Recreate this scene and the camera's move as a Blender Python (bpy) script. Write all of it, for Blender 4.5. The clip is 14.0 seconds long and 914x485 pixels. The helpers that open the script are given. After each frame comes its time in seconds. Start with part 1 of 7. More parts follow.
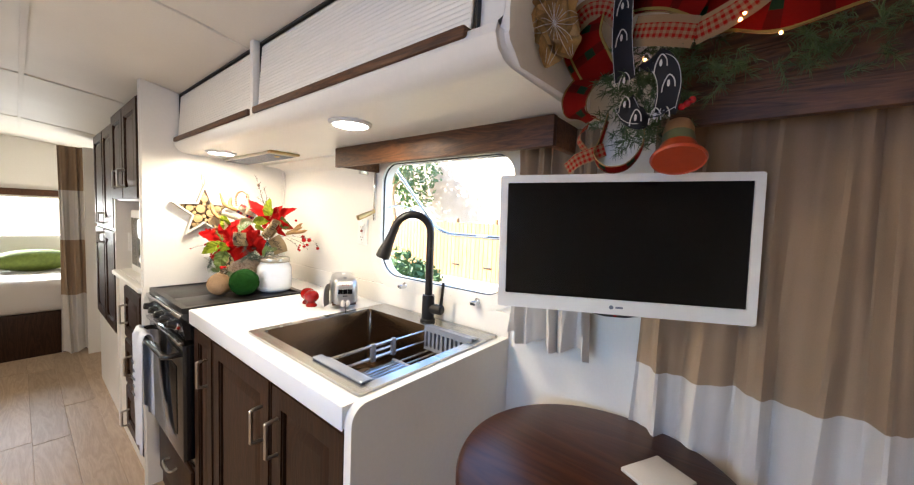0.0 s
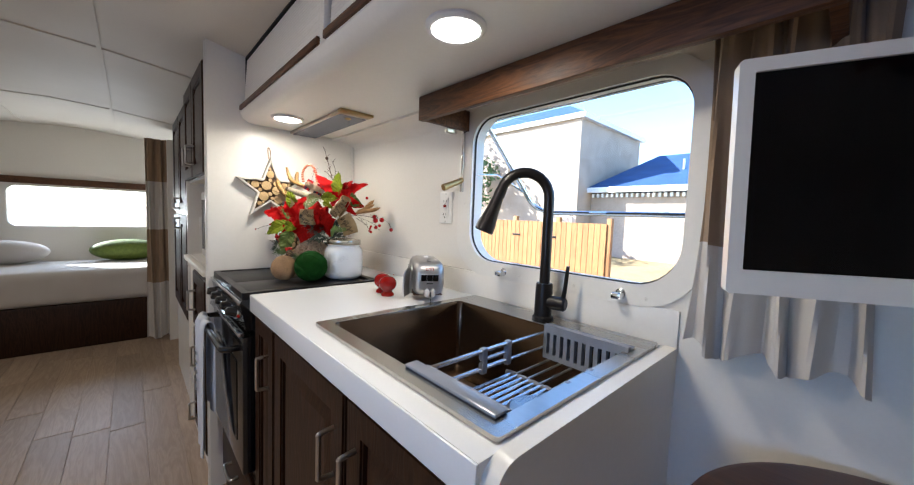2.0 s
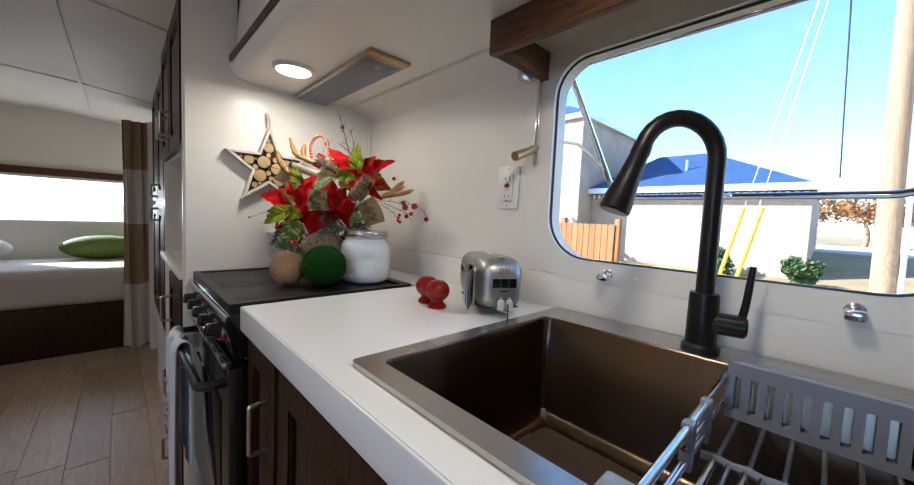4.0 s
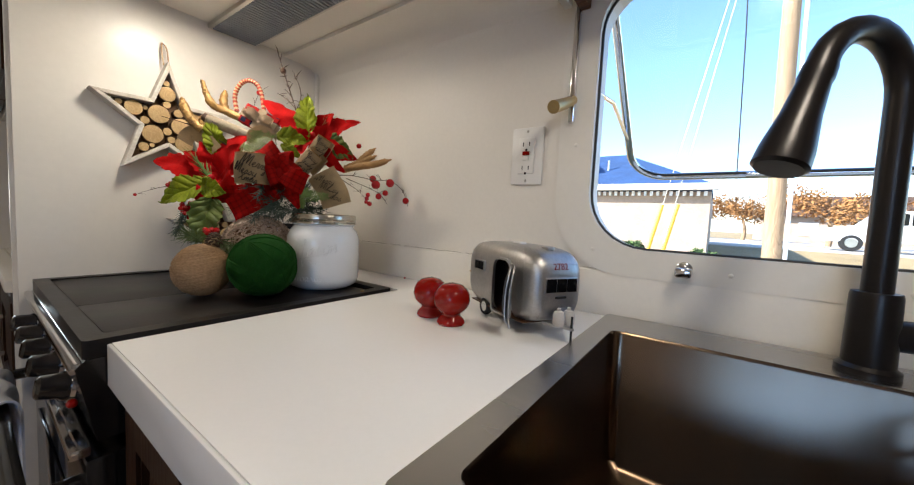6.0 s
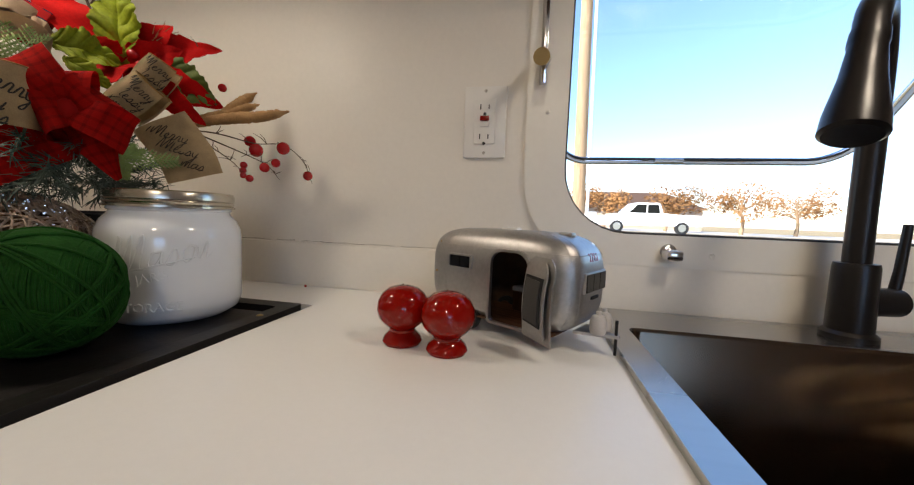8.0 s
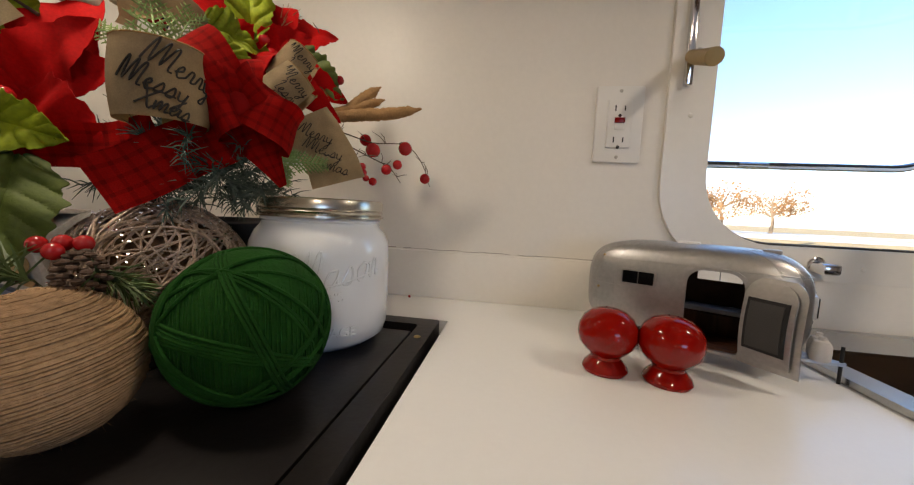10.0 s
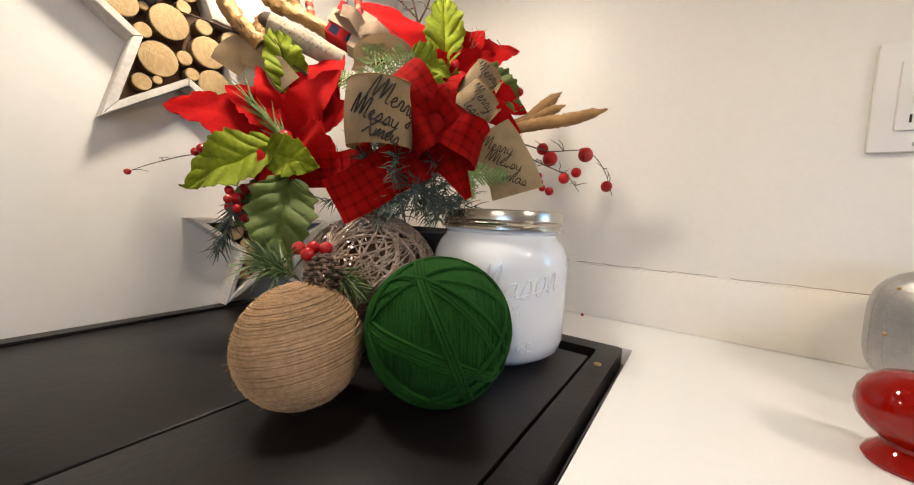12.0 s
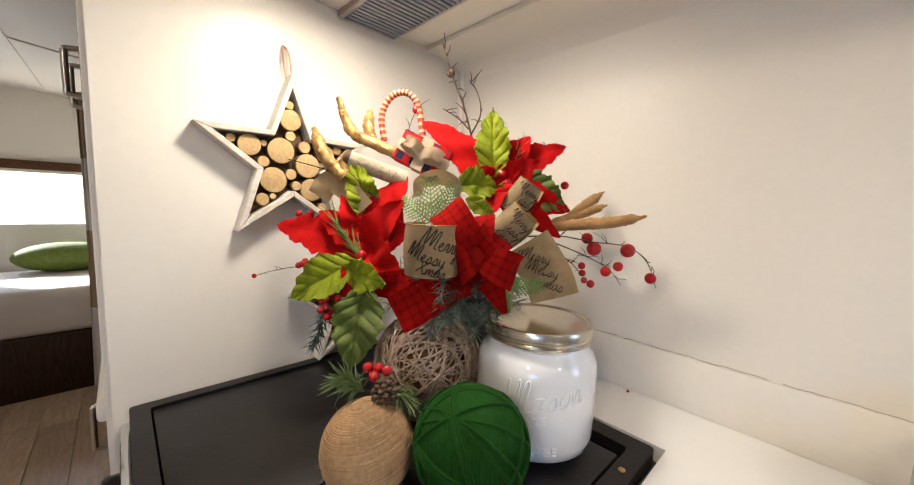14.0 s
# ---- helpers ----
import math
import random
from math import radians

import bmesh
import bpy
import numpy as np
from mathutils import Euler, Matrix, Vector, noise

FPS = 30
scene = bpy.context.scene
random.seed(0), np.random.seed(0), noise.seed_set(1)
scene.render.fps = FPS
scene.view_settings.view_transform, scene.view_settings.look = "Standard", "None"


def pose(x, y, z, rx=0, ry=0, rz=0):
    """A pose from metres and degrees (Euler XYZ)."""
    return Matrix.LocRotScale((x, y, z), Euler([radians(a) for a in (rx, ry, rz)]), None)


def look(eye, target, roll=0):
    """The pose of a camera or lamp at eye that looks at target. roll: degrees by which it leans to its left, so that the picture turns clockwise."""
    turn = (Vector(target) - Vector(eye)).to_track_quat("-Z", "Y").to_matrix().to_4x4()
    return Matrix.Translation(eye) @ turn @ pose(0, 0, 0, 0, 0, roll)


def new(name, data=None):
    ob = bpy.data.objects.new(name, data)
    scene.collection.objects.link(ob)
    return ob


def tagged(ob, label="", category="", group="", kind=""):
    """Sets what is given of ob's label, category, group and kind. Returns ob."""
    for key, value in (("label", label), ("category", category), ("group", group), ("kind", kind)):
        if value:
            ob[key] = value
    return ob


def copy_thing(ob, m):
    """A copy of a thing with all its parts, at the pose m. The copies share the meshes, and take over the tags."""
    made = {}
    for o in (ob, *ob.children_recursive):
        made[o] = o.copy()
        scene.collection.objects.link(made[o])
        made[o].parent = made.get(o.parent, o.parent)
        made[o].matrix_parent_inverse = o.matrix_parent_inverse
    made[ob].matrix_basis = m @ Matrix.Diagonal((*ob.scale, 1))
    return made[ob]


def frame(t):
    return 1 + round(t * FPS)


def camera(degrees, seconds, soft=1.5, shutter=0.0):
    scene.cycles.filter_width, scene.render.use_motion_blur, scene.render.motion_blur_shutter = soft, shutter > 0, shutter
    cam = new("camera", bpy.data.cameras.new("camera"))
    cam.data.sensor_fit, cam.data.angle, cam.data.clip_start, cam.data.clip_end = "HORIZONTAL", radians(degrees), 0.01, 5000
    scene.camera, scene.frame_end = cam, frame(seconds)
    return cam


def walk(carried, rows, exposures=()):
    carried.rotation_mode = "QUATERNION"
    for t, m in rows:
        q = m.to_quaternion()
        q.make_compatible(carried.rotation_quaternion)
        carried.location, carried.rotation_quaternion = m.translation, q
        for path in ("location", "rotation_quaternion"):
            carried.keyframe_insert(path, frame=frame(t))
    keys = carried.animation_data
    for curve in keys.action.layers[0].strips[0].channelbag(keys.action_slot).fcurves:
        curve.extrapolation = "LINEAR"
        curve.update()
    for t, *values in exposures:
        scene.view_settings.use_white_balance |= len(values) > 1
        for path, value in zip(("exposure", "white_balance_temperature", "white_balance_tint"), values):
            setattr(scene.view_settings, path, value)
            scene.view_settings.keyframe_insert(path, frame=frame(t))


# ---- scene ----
from mathutils import noise as mnoise

cam = camera(104.1, 14.0, soft=1.2)
PATH = [
    (0, (-0.2, 0.309, 1.26), (-1.453, 1.862, 1.122), 2.4),
    (0.5, (-0.275, 0.344, 1.231), (-1.607, 1.828, 1.086), 2.3),
    (1, (-0.357, 0.384, 1.208), (-1.764, 1.798, 1.057), 2.1),
    (1.5, (-0.432, 0.408, 1.186), (-1.884, 1.775, 1.033), 2.2),
    (2, (-0.521, 0.425, 1.152), (-1.99, 1.775, 1.009), 2.2),
    (2.5, (-0.608, 0.438, 1.127), (-2.078, 1.787, 0.993), 2.2),
    (3, (-0.701, 0.455, 1.111), (-2.164, 1.813, 0.979), 2.4),
    (5.5, (-1.105, 0.579, 1.072), (-2.44, 2.061, 0.925), 2.5),
    (6, (-1.162, 0.593, 1.056), (-2.332, 2.209, 0.92), 2.8),
    (6.5, (-1.212, 0.618, 1.048), (-2.171, 2.367, 0.908), 2.7),
    (7, (-1.268, 0.649, 1.031), (-1.985, 2.512, 0.911), 2.4),
    (9.5, (-1.57, 0.68, 1.044), (-1.855, 2.652, 0.87), 2.7),
    (10, (-1.614, 0.673, 1.045), (-1.924, 2.641, 0.869), 2.8),
    (10.5, (-1.649, 0.672, 1.04), (-2.01, 2.632, 0.875), 2.8),
    (11, (-1.663, 0.664, 1.035), (-2.165, 2.594, 0.877), 2.9),
    (11.5, (-1.658, 0.673, 1.035), (-2.467, 2.495, 0.874), 2.6),
    (12, (-1.639, 0.685, 1.046), (-2.764, 2.331, 0.879), 2.7),
    (12.5, (-1.623, 0.682, 1.078), (-2.907, 2.203, 0.883), 2.8),
    (13, (-1.615, 0.682, 1.119), (-2.967, 2.139, 0.9), 2.7),
    (13.5, (-1.604, 0.679, 1.155), (-3.01, 2.085, 0.942), 2.4),
    (14, (-1.583, 0.665, 1.183), (-3.024, 2.035, 0.964), 2.2),
]
walk(cam, [(t, look(eye, target, roll)) for t, eye, target, roll in PATH],
     exposures=[(0.0, 3.30, 6450, 8), (1.0, 2.95, 6050, 8), (2.0, 2.30, 5750, 8), (3.0, 1.80, 5600, 8), (5.5, 1.78, 6100, 9), (7.0, 1.68, 6350, 10), (9.5, 1.48, 6750, 12), (10.5, 1.92, 6550, 11),
                (11.5, 2.33, 6400, 11), (12.5, 2.50, 6300, 11), (14.0, 2.40, 6350, 11)])

# ---- light ----
world = bpy.data.worlds.new("sky")
scene.world = world
world.use_nodes = True
wn = world.node_tree
sky = wn.nodes.new("ShaderNodeTexSky")
sky.sky_type = "NISHITA"
sky.sun_disc = False
sky.sun_elevation, sky.sun_rotation = radians(32), radians(231)
sky.ozone_density, sky.dust_density = 4.0, 0.4
wn.links.new(sky.outputs[0], wn.nodes["Background"].inputs[0])
wn.nodes["Background"].inputs[1].default_value = 0.15


def lamp(name, kind, energy, m, colour=(1, 1, 1), size=0.1, size_y=None):
    data = bpy.data.lights.new(name, kind)
    data.energy, data.color = energy, colour
    if kind == "AREA":
        data.shape = "RECTANGLE" if size_y else "DISK"
        data.size = size
        if size_y:
            data.size_y = size_y
    if kind == "SUN":
        data.angle = radians(0.5)
    ob = new(name, data)
    ob.matrix_world = m
    return ob


lamp("sun", "SUN", 5.0, look((-7.5, -6, 6), (0, 0, 0)), (1, 0.95, 0.86))
LED_PLACES = [(-1.03, 0.87), (-1.965, 0.868)]
for lx, ly in LED_PLACES:
    lamp("downlight_lamp", "AREA", 0.47, look((lx, ly, 1.482), (lx, ly + 0.001, 0)), (1, 0.86, 0.68), 0.085)
# Added warm fill for assumed ceiling lights out of view, with no fixtures.
lamp("hall_fill_lamp", "AREA", 0.78, look((-2.9, -0.1, 1.80), (-2.9, -0.099, 0)), (1, 0.84, 0.64), 0.12)
lamp("aisle_fill_lamp", "AREA", 2.0, look((-1.35, -0.3, 1.78), (-1.35, -0.299, 0)), (1, 0.84, 0.64), 0.12)
# sky stand-ins: blue fill at the assumed aisle window, and the bedroom window
lamp("assumed_aisle_daylight", "AREA", 1.1, look((-0.58, -1.13, 1.21), (-0.58, 0, 1.0)), (0.20, 0.43, 1.0), 0.72, 0.4)
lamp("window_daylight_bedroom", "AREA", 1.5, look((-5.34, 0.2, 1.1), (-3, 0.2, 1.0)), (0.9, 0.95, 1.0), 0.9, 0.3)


# ---- materials ----
def material(name, base, rough=0.5, metal=0.0, var=0.12, scale=6.0, fine=60.0, bump=0.1, bump_scale=None, dist=0.002, coat=0.0, spec=0.5, stretch=(1, 1, 1),
             sheen=0.0, second=None, island=0.0, rough_var=0.08):
    """Painted, metal or cloth surface with broad stains and fine grain."""
    m = bpy.data.materials.new(name)
    m.use_nodes = True
    nt = m.node_tree
    n, l = nt.nodes, nt.links
    b = n["Principled BSDF"]
    b.inputs["Metallic"].default_value = metal
    b.inputs["Specular IOR Level"].default_value = spec
    b.inputs["Coat Weight"].default_value = coat
    b.inputs["Coat Roughness"].default_value = 0.08
    b.inputs["Sheen Weight"].default_value = sheen
    tc = n.new("ShaderNodeTexCoord")
    mp = n.new("ShaderNodeMapping")
    mp.inputs["Scale"].default_value = stretch
    l.new(tc.outputs["Object"], mp.inputs[0])
    broad, grain = n.new("ShaderNodeTexNoise"), n.new("ShaderNodeTexNoise")
    broad.inputs["Scale"].default_value, grain.inputs["Scale"].default_value = scale, fine
    broad.inputs["Detail"].default_value = grain.inputs["Detail"].default_value = 4
    for t in (broad, grain):
        l.new(mp.outputs[0], t.inputs["Vector"])
    mix = n.new("ShaderNodeMix")
    mix.data_type = "RGBA"
    other = second or tuple(c * (1 - var) for c in base)
    mix.inputs[6].default_value, mix.inputs[7].default_value = (*base, 1), (*other, 1)
    add = n.new("ShaderNodeMath")
    add.operation = "MULTIPLY_ADD"
    l.new(broad.outputs[0], add.inputs[0])
    add.inputs[1].default_value = 0.6
    half = n.new("ShaderNodeMath")
    half.operation = "MULTIPLY"
    l.new(grain.outputs[0], half.inputs[0])
    half.inputs[1].default_value = 0.4
    l.new(half.outputs[0], add.inputs[2])
    ramp = n.new("ShaderNodeMapRange")
    ramp.inputs[1].default_value, ramp.inputs[2].default_value = 0.35, 0.65
    l.new(add.outputs[0], ramp.inputs[0])
    l.new(ramp.outputs[0], mix.inputs[0])
    colour = mix.outputs[2]
    if island:
        geo = n.new("ShaderNodeNewGeometry")
        info = n.new("ShaderNodeObjectInfo")
        total = n.new("ShaderNodeMath")
        total.operation = "ADD"
        l.new(geo.outputs["Random Per Island"], total.inputs[0])
        l.new(info.outputs["Random"], total.inputs[1])
        hsv = n.new("ShaderNodeHueSaturation")
        rng = n.new("ShaderNodeMapRange")
        rng.inputs[2].default_value = 2.0
        rng.inputs[3].default_value, rng.inputs[4].default_value = 1 - island, 1 + island
        l.new(total.outputs[0], rng.inputs[0])
        l.new(rng.outputs[0], hsv.inputs["Value"])
        l.new(colour, hsv.inputs["Color"])
        colour = hsv.outputs[0]
    l.new(colour, b.inputs["Base Color"])
    rr = n.new("ShaderNodeMapRange")
    rr.inputs[3].default_value, rr.inputs[4].default_value = max(0.02, rough - rough_var), min(1, rough + rough_var)
    l.new(broad.outputs[0], rr.inputs[0])
    l.new(rr.outputs[0], b.inputs["Roughness"])
    if bump:
        bp = n.new("ShaderNodeBump")
        bp.inputs["Strength"].default_value, bp.inputs["Distance"].default_value = bump, dist
        src = grain
        if bump_scale:
            src = n.new("ShaderNodeTexNoise")
            src.inputs["Scale"].default_value = bump_scale
            l.new(mp.outputs[0], src.inputs["Vector"])
        l.new(src.outputs[0], bp.inputs["Height"])
        l.new(bp.outputs[0], b.inputs["Normal"])
    return m


def wood(name, light, dark, axis="x", rough=0.45, rings=22.0, bump=0.25, coat=0.0, spec=0.3):
    """Sawn wood whose grain runs along the axis."""
    m = bpy.data.materials.new(name)
    m.use_nodes = True
    n, l = m.node_tree.nodes, m.node_tree.links
    b = n["Principled BSDF"]
    tc, mp = n.new("ShaderNodeTexCoord"), n.new("ShaderNodeMapping")
    mp.inputs["Scale"].default_value = {"x": (0.12, 1, 1), "y": (1, 0.12, 1), "z": (1, 1, 0.12)}[axis]
    l.new(tc.outputs["Object"], mp.inputs[0])
    info = n.new("ShaderNodeObjectInfo")
    l.new(info.outputs["Random"], mp.inputs["Location"])
    warp = n.new("ShaderNodeTexNoise")
    warp.inputs["Scale"].default_value, warp.inputs["Detail"].default_value, warp.inputs["Distortion"].default_value = rings, 3, 1.5
    fine = n.new("ShaderNodeTexNoise")
    fine.inputs["Scale"].default_value, fine.inputs["Detail"].default_value = rings * 14, 3
    l.new(mp.outputs[0], warp.inputs["Vector"])
    l.new(mp.outputs[0], fine.inputs["Vector"])
    bands = n.new("ShaderNodeMath")
    bands.operation = "PINGPONG"
    bands.inputs[1].default_value = 0.09
    l.new(warp.outputs[0], bands.inputs[0])
    sc = n.new("ShaderNodeMath")
    sc.operation = "MULTIPLY_ADD"
    sc.inputs[1].default_value = 7.0
    l.new(bands.outputs[0], sc.inputs[0])
    f2 = n.new("ShaderNodeMath")
    f2.operation = "MULTIPLY_ADD"
    f2.inputs[1].default_value, f2.inputs[2].default_value = 0.9, -0.35
    l.new(fine.outputs[0], f2.inputs[0])
    l.new(f2.outputs[0], sc.inputs[2])
    mix = n.new("ShaderNodeMix")
    mix.data_type = "RGBA"
    mix.inputs[6].default_value, mix.inputs[7].default_value = (*dark, 1), (*light, 1)
    l.new(sc.outputs[0], mix.inputs[0])
    hsv = n.new("ShaderNodeHueSaturation")
    rng = n.new("ShaderNodeMapRange")
    rng.inputs[3].default_value, rng.inputs[4].default_value = 0.86, 1.12
    l.new(info.outputs["Random"], rng.inputs[0])
    l.new(rng.outputs[0], hsv.inputs["Value"])
    l.new(mix.outputs[2], hsv.inputs["Color"])
    l.new(hsv.outputs[0], b.inputs["Base Color"])
    b.inputs["Roughness"].default_value = rough
    b.inputs["Coat Weight"].default_value = coat
    b.inputs["Specular IOR Level"].default_value = spec
    bp = n.new("ShaderNodeBump")
    bp.inputs["Strength"].default_value, bp.inputs["Distance"].default_value = bump, 0.001
    l.new(sc.outputs[0], bp.inputs["Height"])
    l.new(bp.outputs[0], b.inputs["Normal"])
    return m


def glow(name, colour, strength):
    m = bpy.data.materials.new(name)
    m.use_nodes = True
    b = m.node_tree.nodes["Principled BSDF"]
    b.inputs["Base Color"].default_value = (*colour, 1)
    b.inputs["Emission Color"].default_value, b.inputs["Emission Strength"].default_value = (*colour, 1), strength
    return m


def glass(name, tint=(1, 1, 1)):
    m = bpy.data.materials.new(name)
    m.use_nodes = True
    n, l = m.node_tree.nodes, m.node_tree.links
    out, gl, tr, mx, fr = n["Material Output"], n.new("ShaderNodeBsdfGlossy"), n.new("ShaderNodeBsdfTransparent"), n.new("ShaderNodeMixShader"), n.new("ShaderNodeFresnel")
    gl.inputs["Roughness"].default_value = 0.02
    tr.inputs[0].default_value = (*tint, 1)
    l.new(fr.outputs[0], mx.inputs[0])
    l.new(tr.outputs[0], mx.inputs[1])
    l.new(gl.outputs[0], mx.inputs[2])
    l.new(mx.outputs[0], out.inputs[0])
    return m


WALL = material("cream_wall_laminate", (0.80, 0.76, 0.69), 0.42, var=0.05, scale=2.5, fine=140, bump=0.06, dist=0.001)
SKIN = material("white_moulded_plastic", (0.80, 0.77, 0.71), 0.32, var=0.05, scale=3, fine=90, bump=0.05, dist=0.001)
CEILING = material("ceiling_vinyl", (0.72, 0.66, 0.57), 0.6, var=0.06, scale=3, fine=200, bump=0.15)
COUNTER = material("white_laminate_counter", (0.84, 0.84, 0.83), 0.24, var=0.03, scale=4, fine=220, bump=0.03, dist=0.0005)
DARKWOOD = wood("dark_stained_wood", (0.050, 0.021, 0.009), (0.016, 0.006, 0.003), "z", 0.42, 20, 0.3, 0.0, 0.22)
OAK = wood("brown_oak", (0.15, 0.062, 0.024), (0.042, 0.016, 0.007), "x", 0.5, 26, 0.5)
TABLEWOOD = wood("red_brown_table_wood", (0.062, 0.019, 0.005), (0.026, 0.007, 0.003), "x", 0.3, 9, 0.2, 0.0, 0.25)
FLOORWOOD = wood("pale_plank", (0.44, 0.33, 0.235), (0.31, 0.225, 0.16), "x", 0.45, 14, 0.2)
STEEL = material("brushed_steel", (0.50, 0.49, 0.47), 0.27, 1.0, var=0.14, scale=5, fine=90, bump=0.08, dist=0.0006, stretch=(0.06, 1, 1))
# Browner and darker than the rim's steel: the basin's dim reflections are in the colour.
BASIN = material("brushed_shaded_steel", (0.18, 0.125, 0.082), 0.20, 1.0, var=0.18, scale=5, fine=90, rough_var=0.04, bump=0.05, dist=0.0006, stretch=(1, 1, 0.05))
BASINFLOOR = material("scuffed_shaded_steel", (0.16, 0.115, 0.08), 0.62, 0.7, var=0.3, scale=9, fine=140, bump=0.15, dist=0.0006)
CHROME = material("chrome", (0.75, 0.75, 0.76), 0.12, 1.0, var=0.05, bump=0)
NICKEL = material("satin_nickel", (0.56, 0.53, 0.48), 0.3, 1.0, var=0.1, fine=120, bump=0.05)
GREYPLASTIC = material("grey_plastic", (0.22, 0.24, 0.29), 0.24, var=0.08, spec=0.75)
BLACKMETAL = material("black_bronze", (0.018, 0.015, 0.014), 0.33, 0.5, var=0.3, fine=90, bump=0.05)
BLACKENAMEL = material("black_enamel", (0.012, 0.011, 0.011), 0.16, var=0.3, scale=9, bump=0.04, coat=0.3)
BLACKTOP = material("black_stove_cover", (0.010, 0.008, 0.008), 0.36, var=0.35, scale=14, fine=160, bump=0.12, spec=0.3)
BLACKMATT = material("black_rubber", (0.012, 0.012, 0.012), 0.7, var=0.3)
WHITEPLASTIC = material("white_plastic", (0.80, 0.78, 0.74), 0.35, var=0.04, bump=0.02)
SCREEN = material("dark_screen", (0.003, 0.003, 0.0035), 0.12, var=0.2, bump=0, spec=0.22)
RUBBERTRIM = material("window_gasket", (0.03, 0.025, 0.02), 0.6, var=0.2)
ALU = material("aluminium", (0.62, 0.62, 0.61), 0.3, 1.0, var=0.16, scale=18, fine=200, bump=0.05, dist=0.0004)
BRASS = material("old_brass", (0.50, 0.36, 0.16), 0.4, 0.8, var=0.2)
RED = material("red_glaze", (0.25, 0.0035, 0.001), 0.045, var=0.1, bump=0.0, spec=0.4, rough_var=0.02)
MILK = material("white_glaze", (0.78, 0.80, 0.82), 0.08, var=0.04, scale=9, bump=0.05, bump_scale=30, dist=0.002, coat=0.6, rough_var=0.03)
CAULK = material("grimy_caulk", (0.24, 0.19, 0.15), 0.9, var=0.3, bump=0)
TIN = material("zinc_lid", (0.62, 0.58, 0.50), 0.25, 1.0, var=0.2, fine=120, bump=0.06)
JUTE = material("jute_twine", (0.52, 0.335, 0.185), 0.9, var=0.45, scale=30, fine=260, bump=0.7, dist=0.0012, island=0.12, spec=0.15)
YARN = material("green_yarn", (0.013, 0.066, 0.009), 0.95, var=0.4, scale=40, fine=420, bump=0.8, dist=0.0012, spec=0.12)
CURTAIN_TAN = material("tan_linen", (0.31, 0.21, 0.13), 0.9, var=0.15, fine=500, bump=0.3, dist=0.0006, sheen=0.1)
CURTAIN_WHITE = material("off_white_linen", (0.58, 0.54, 0.50), 0.9, var=0.1, fine=500, bump=0.3, dist=0.0006, sheen=0.1)
TOWEL = material("white_towel", (0.66, 0.70, 0.78), 0.95, var=0.1, fine=700, bump=0.6)
LEDGLOW = glow("led_diffuser", (1.0, 0.93, 0.82), 5.0)
PANE = glass("window_glass", (0.97, 0.99, 1.0))
INK = material("ink", (0.02, 0.016, 0.012), 0.7, var=0.2, bump=0)


# ---- mesh helpers ----
ORIGIN = {}


def thing(name, at=(0, 0, 0), label="", category="", group="", kind="", local=None):
    """An empty at the base of a thing; its parts are given in world places, or in its own when local is a pose."""
    ob = new(name)
    ob.empty_display_size = 0.05
    ob.matrix_world = local if local is not None else Matrix.Translation(at)
    ORIGIN[ob.name] = Vector((0, 0, 0)) if local is not None else Vector(at)
    return tagged(ob, label, category, group, kind)


def part(name, bm, mat, parent, label="", smooth=True, sharp=38):
    me = bpy.data.meshes.new(name)
    off = ORIGIN[parent.name] if parent else Vector((0, 0, 0))
    if off.length:
        bmesh.ops.translate(bm, verts=bm.verts, vec=-off)
    bmesh.ops.recalc_face_normals(bm, faces=bm.faces)
    if smooth:
        for e in bm.edges:
            e.smooth = not (len(e.link_faces) == 2 and e.calc_face_angle(0) > radians(sharp))
        for fc in bm.faces:
            fc.smooth = True
    bm.to_mesh(me)
    bm.free()
    for one in (mat if isinstance(mat, (list, tuple)) else [mat]):
        me.materials.append(one)
    ob = new(name, me)
    if parent:
        ob.parent = parent
        ORIGIN[ob.name] = off
    else:
        ORIGIN[ob.name] = Vector((0, 0, 0))
    if label:
        ob["label"] = label
    return ob


def solo(name, bm, mat, label="", category="", group="", kind="", smooth=True):
    return tagged(part(name, bm, mat, None, smooth=smooth), label, category, group, kind)


def box(x0, x1, y0, y1, z0, z1, bevel=0.0, seg=2, bm=None, m=None):
    one = bmesh.new()
    bmesh.ops.create_cube(one, size=1)
    bmesh.ops.scale(one, vec=(x1 - x0, y1 - y0, z1 - z0), verts=one.verts)
    bmesh.ops.translate(one, vec=((x0 + x1) / 2, (y0 + y1) / 2, (z0 + z1) / 2), verts=one.verts)
    if bevel:
        bmesh.ops.bevel(one, geom=one.edges[:], offset=bevel, segments=seg, profile=0.5, affect="EDGES")
    return merge(bm, one, m)


def merge(bm, one, m=None):
    if m is not None:
        bmesh.ops.transform(one, matrix=m, verts=one.verts)
    if bm is None:
        return one
    tmp = bpy.data.meshes.new("tmp")
    one.to_mesh(tmp)
    one.free()
    bm.from_mesh(tmp)
    bpy.data.meshes.remove(tmp)
    return bm


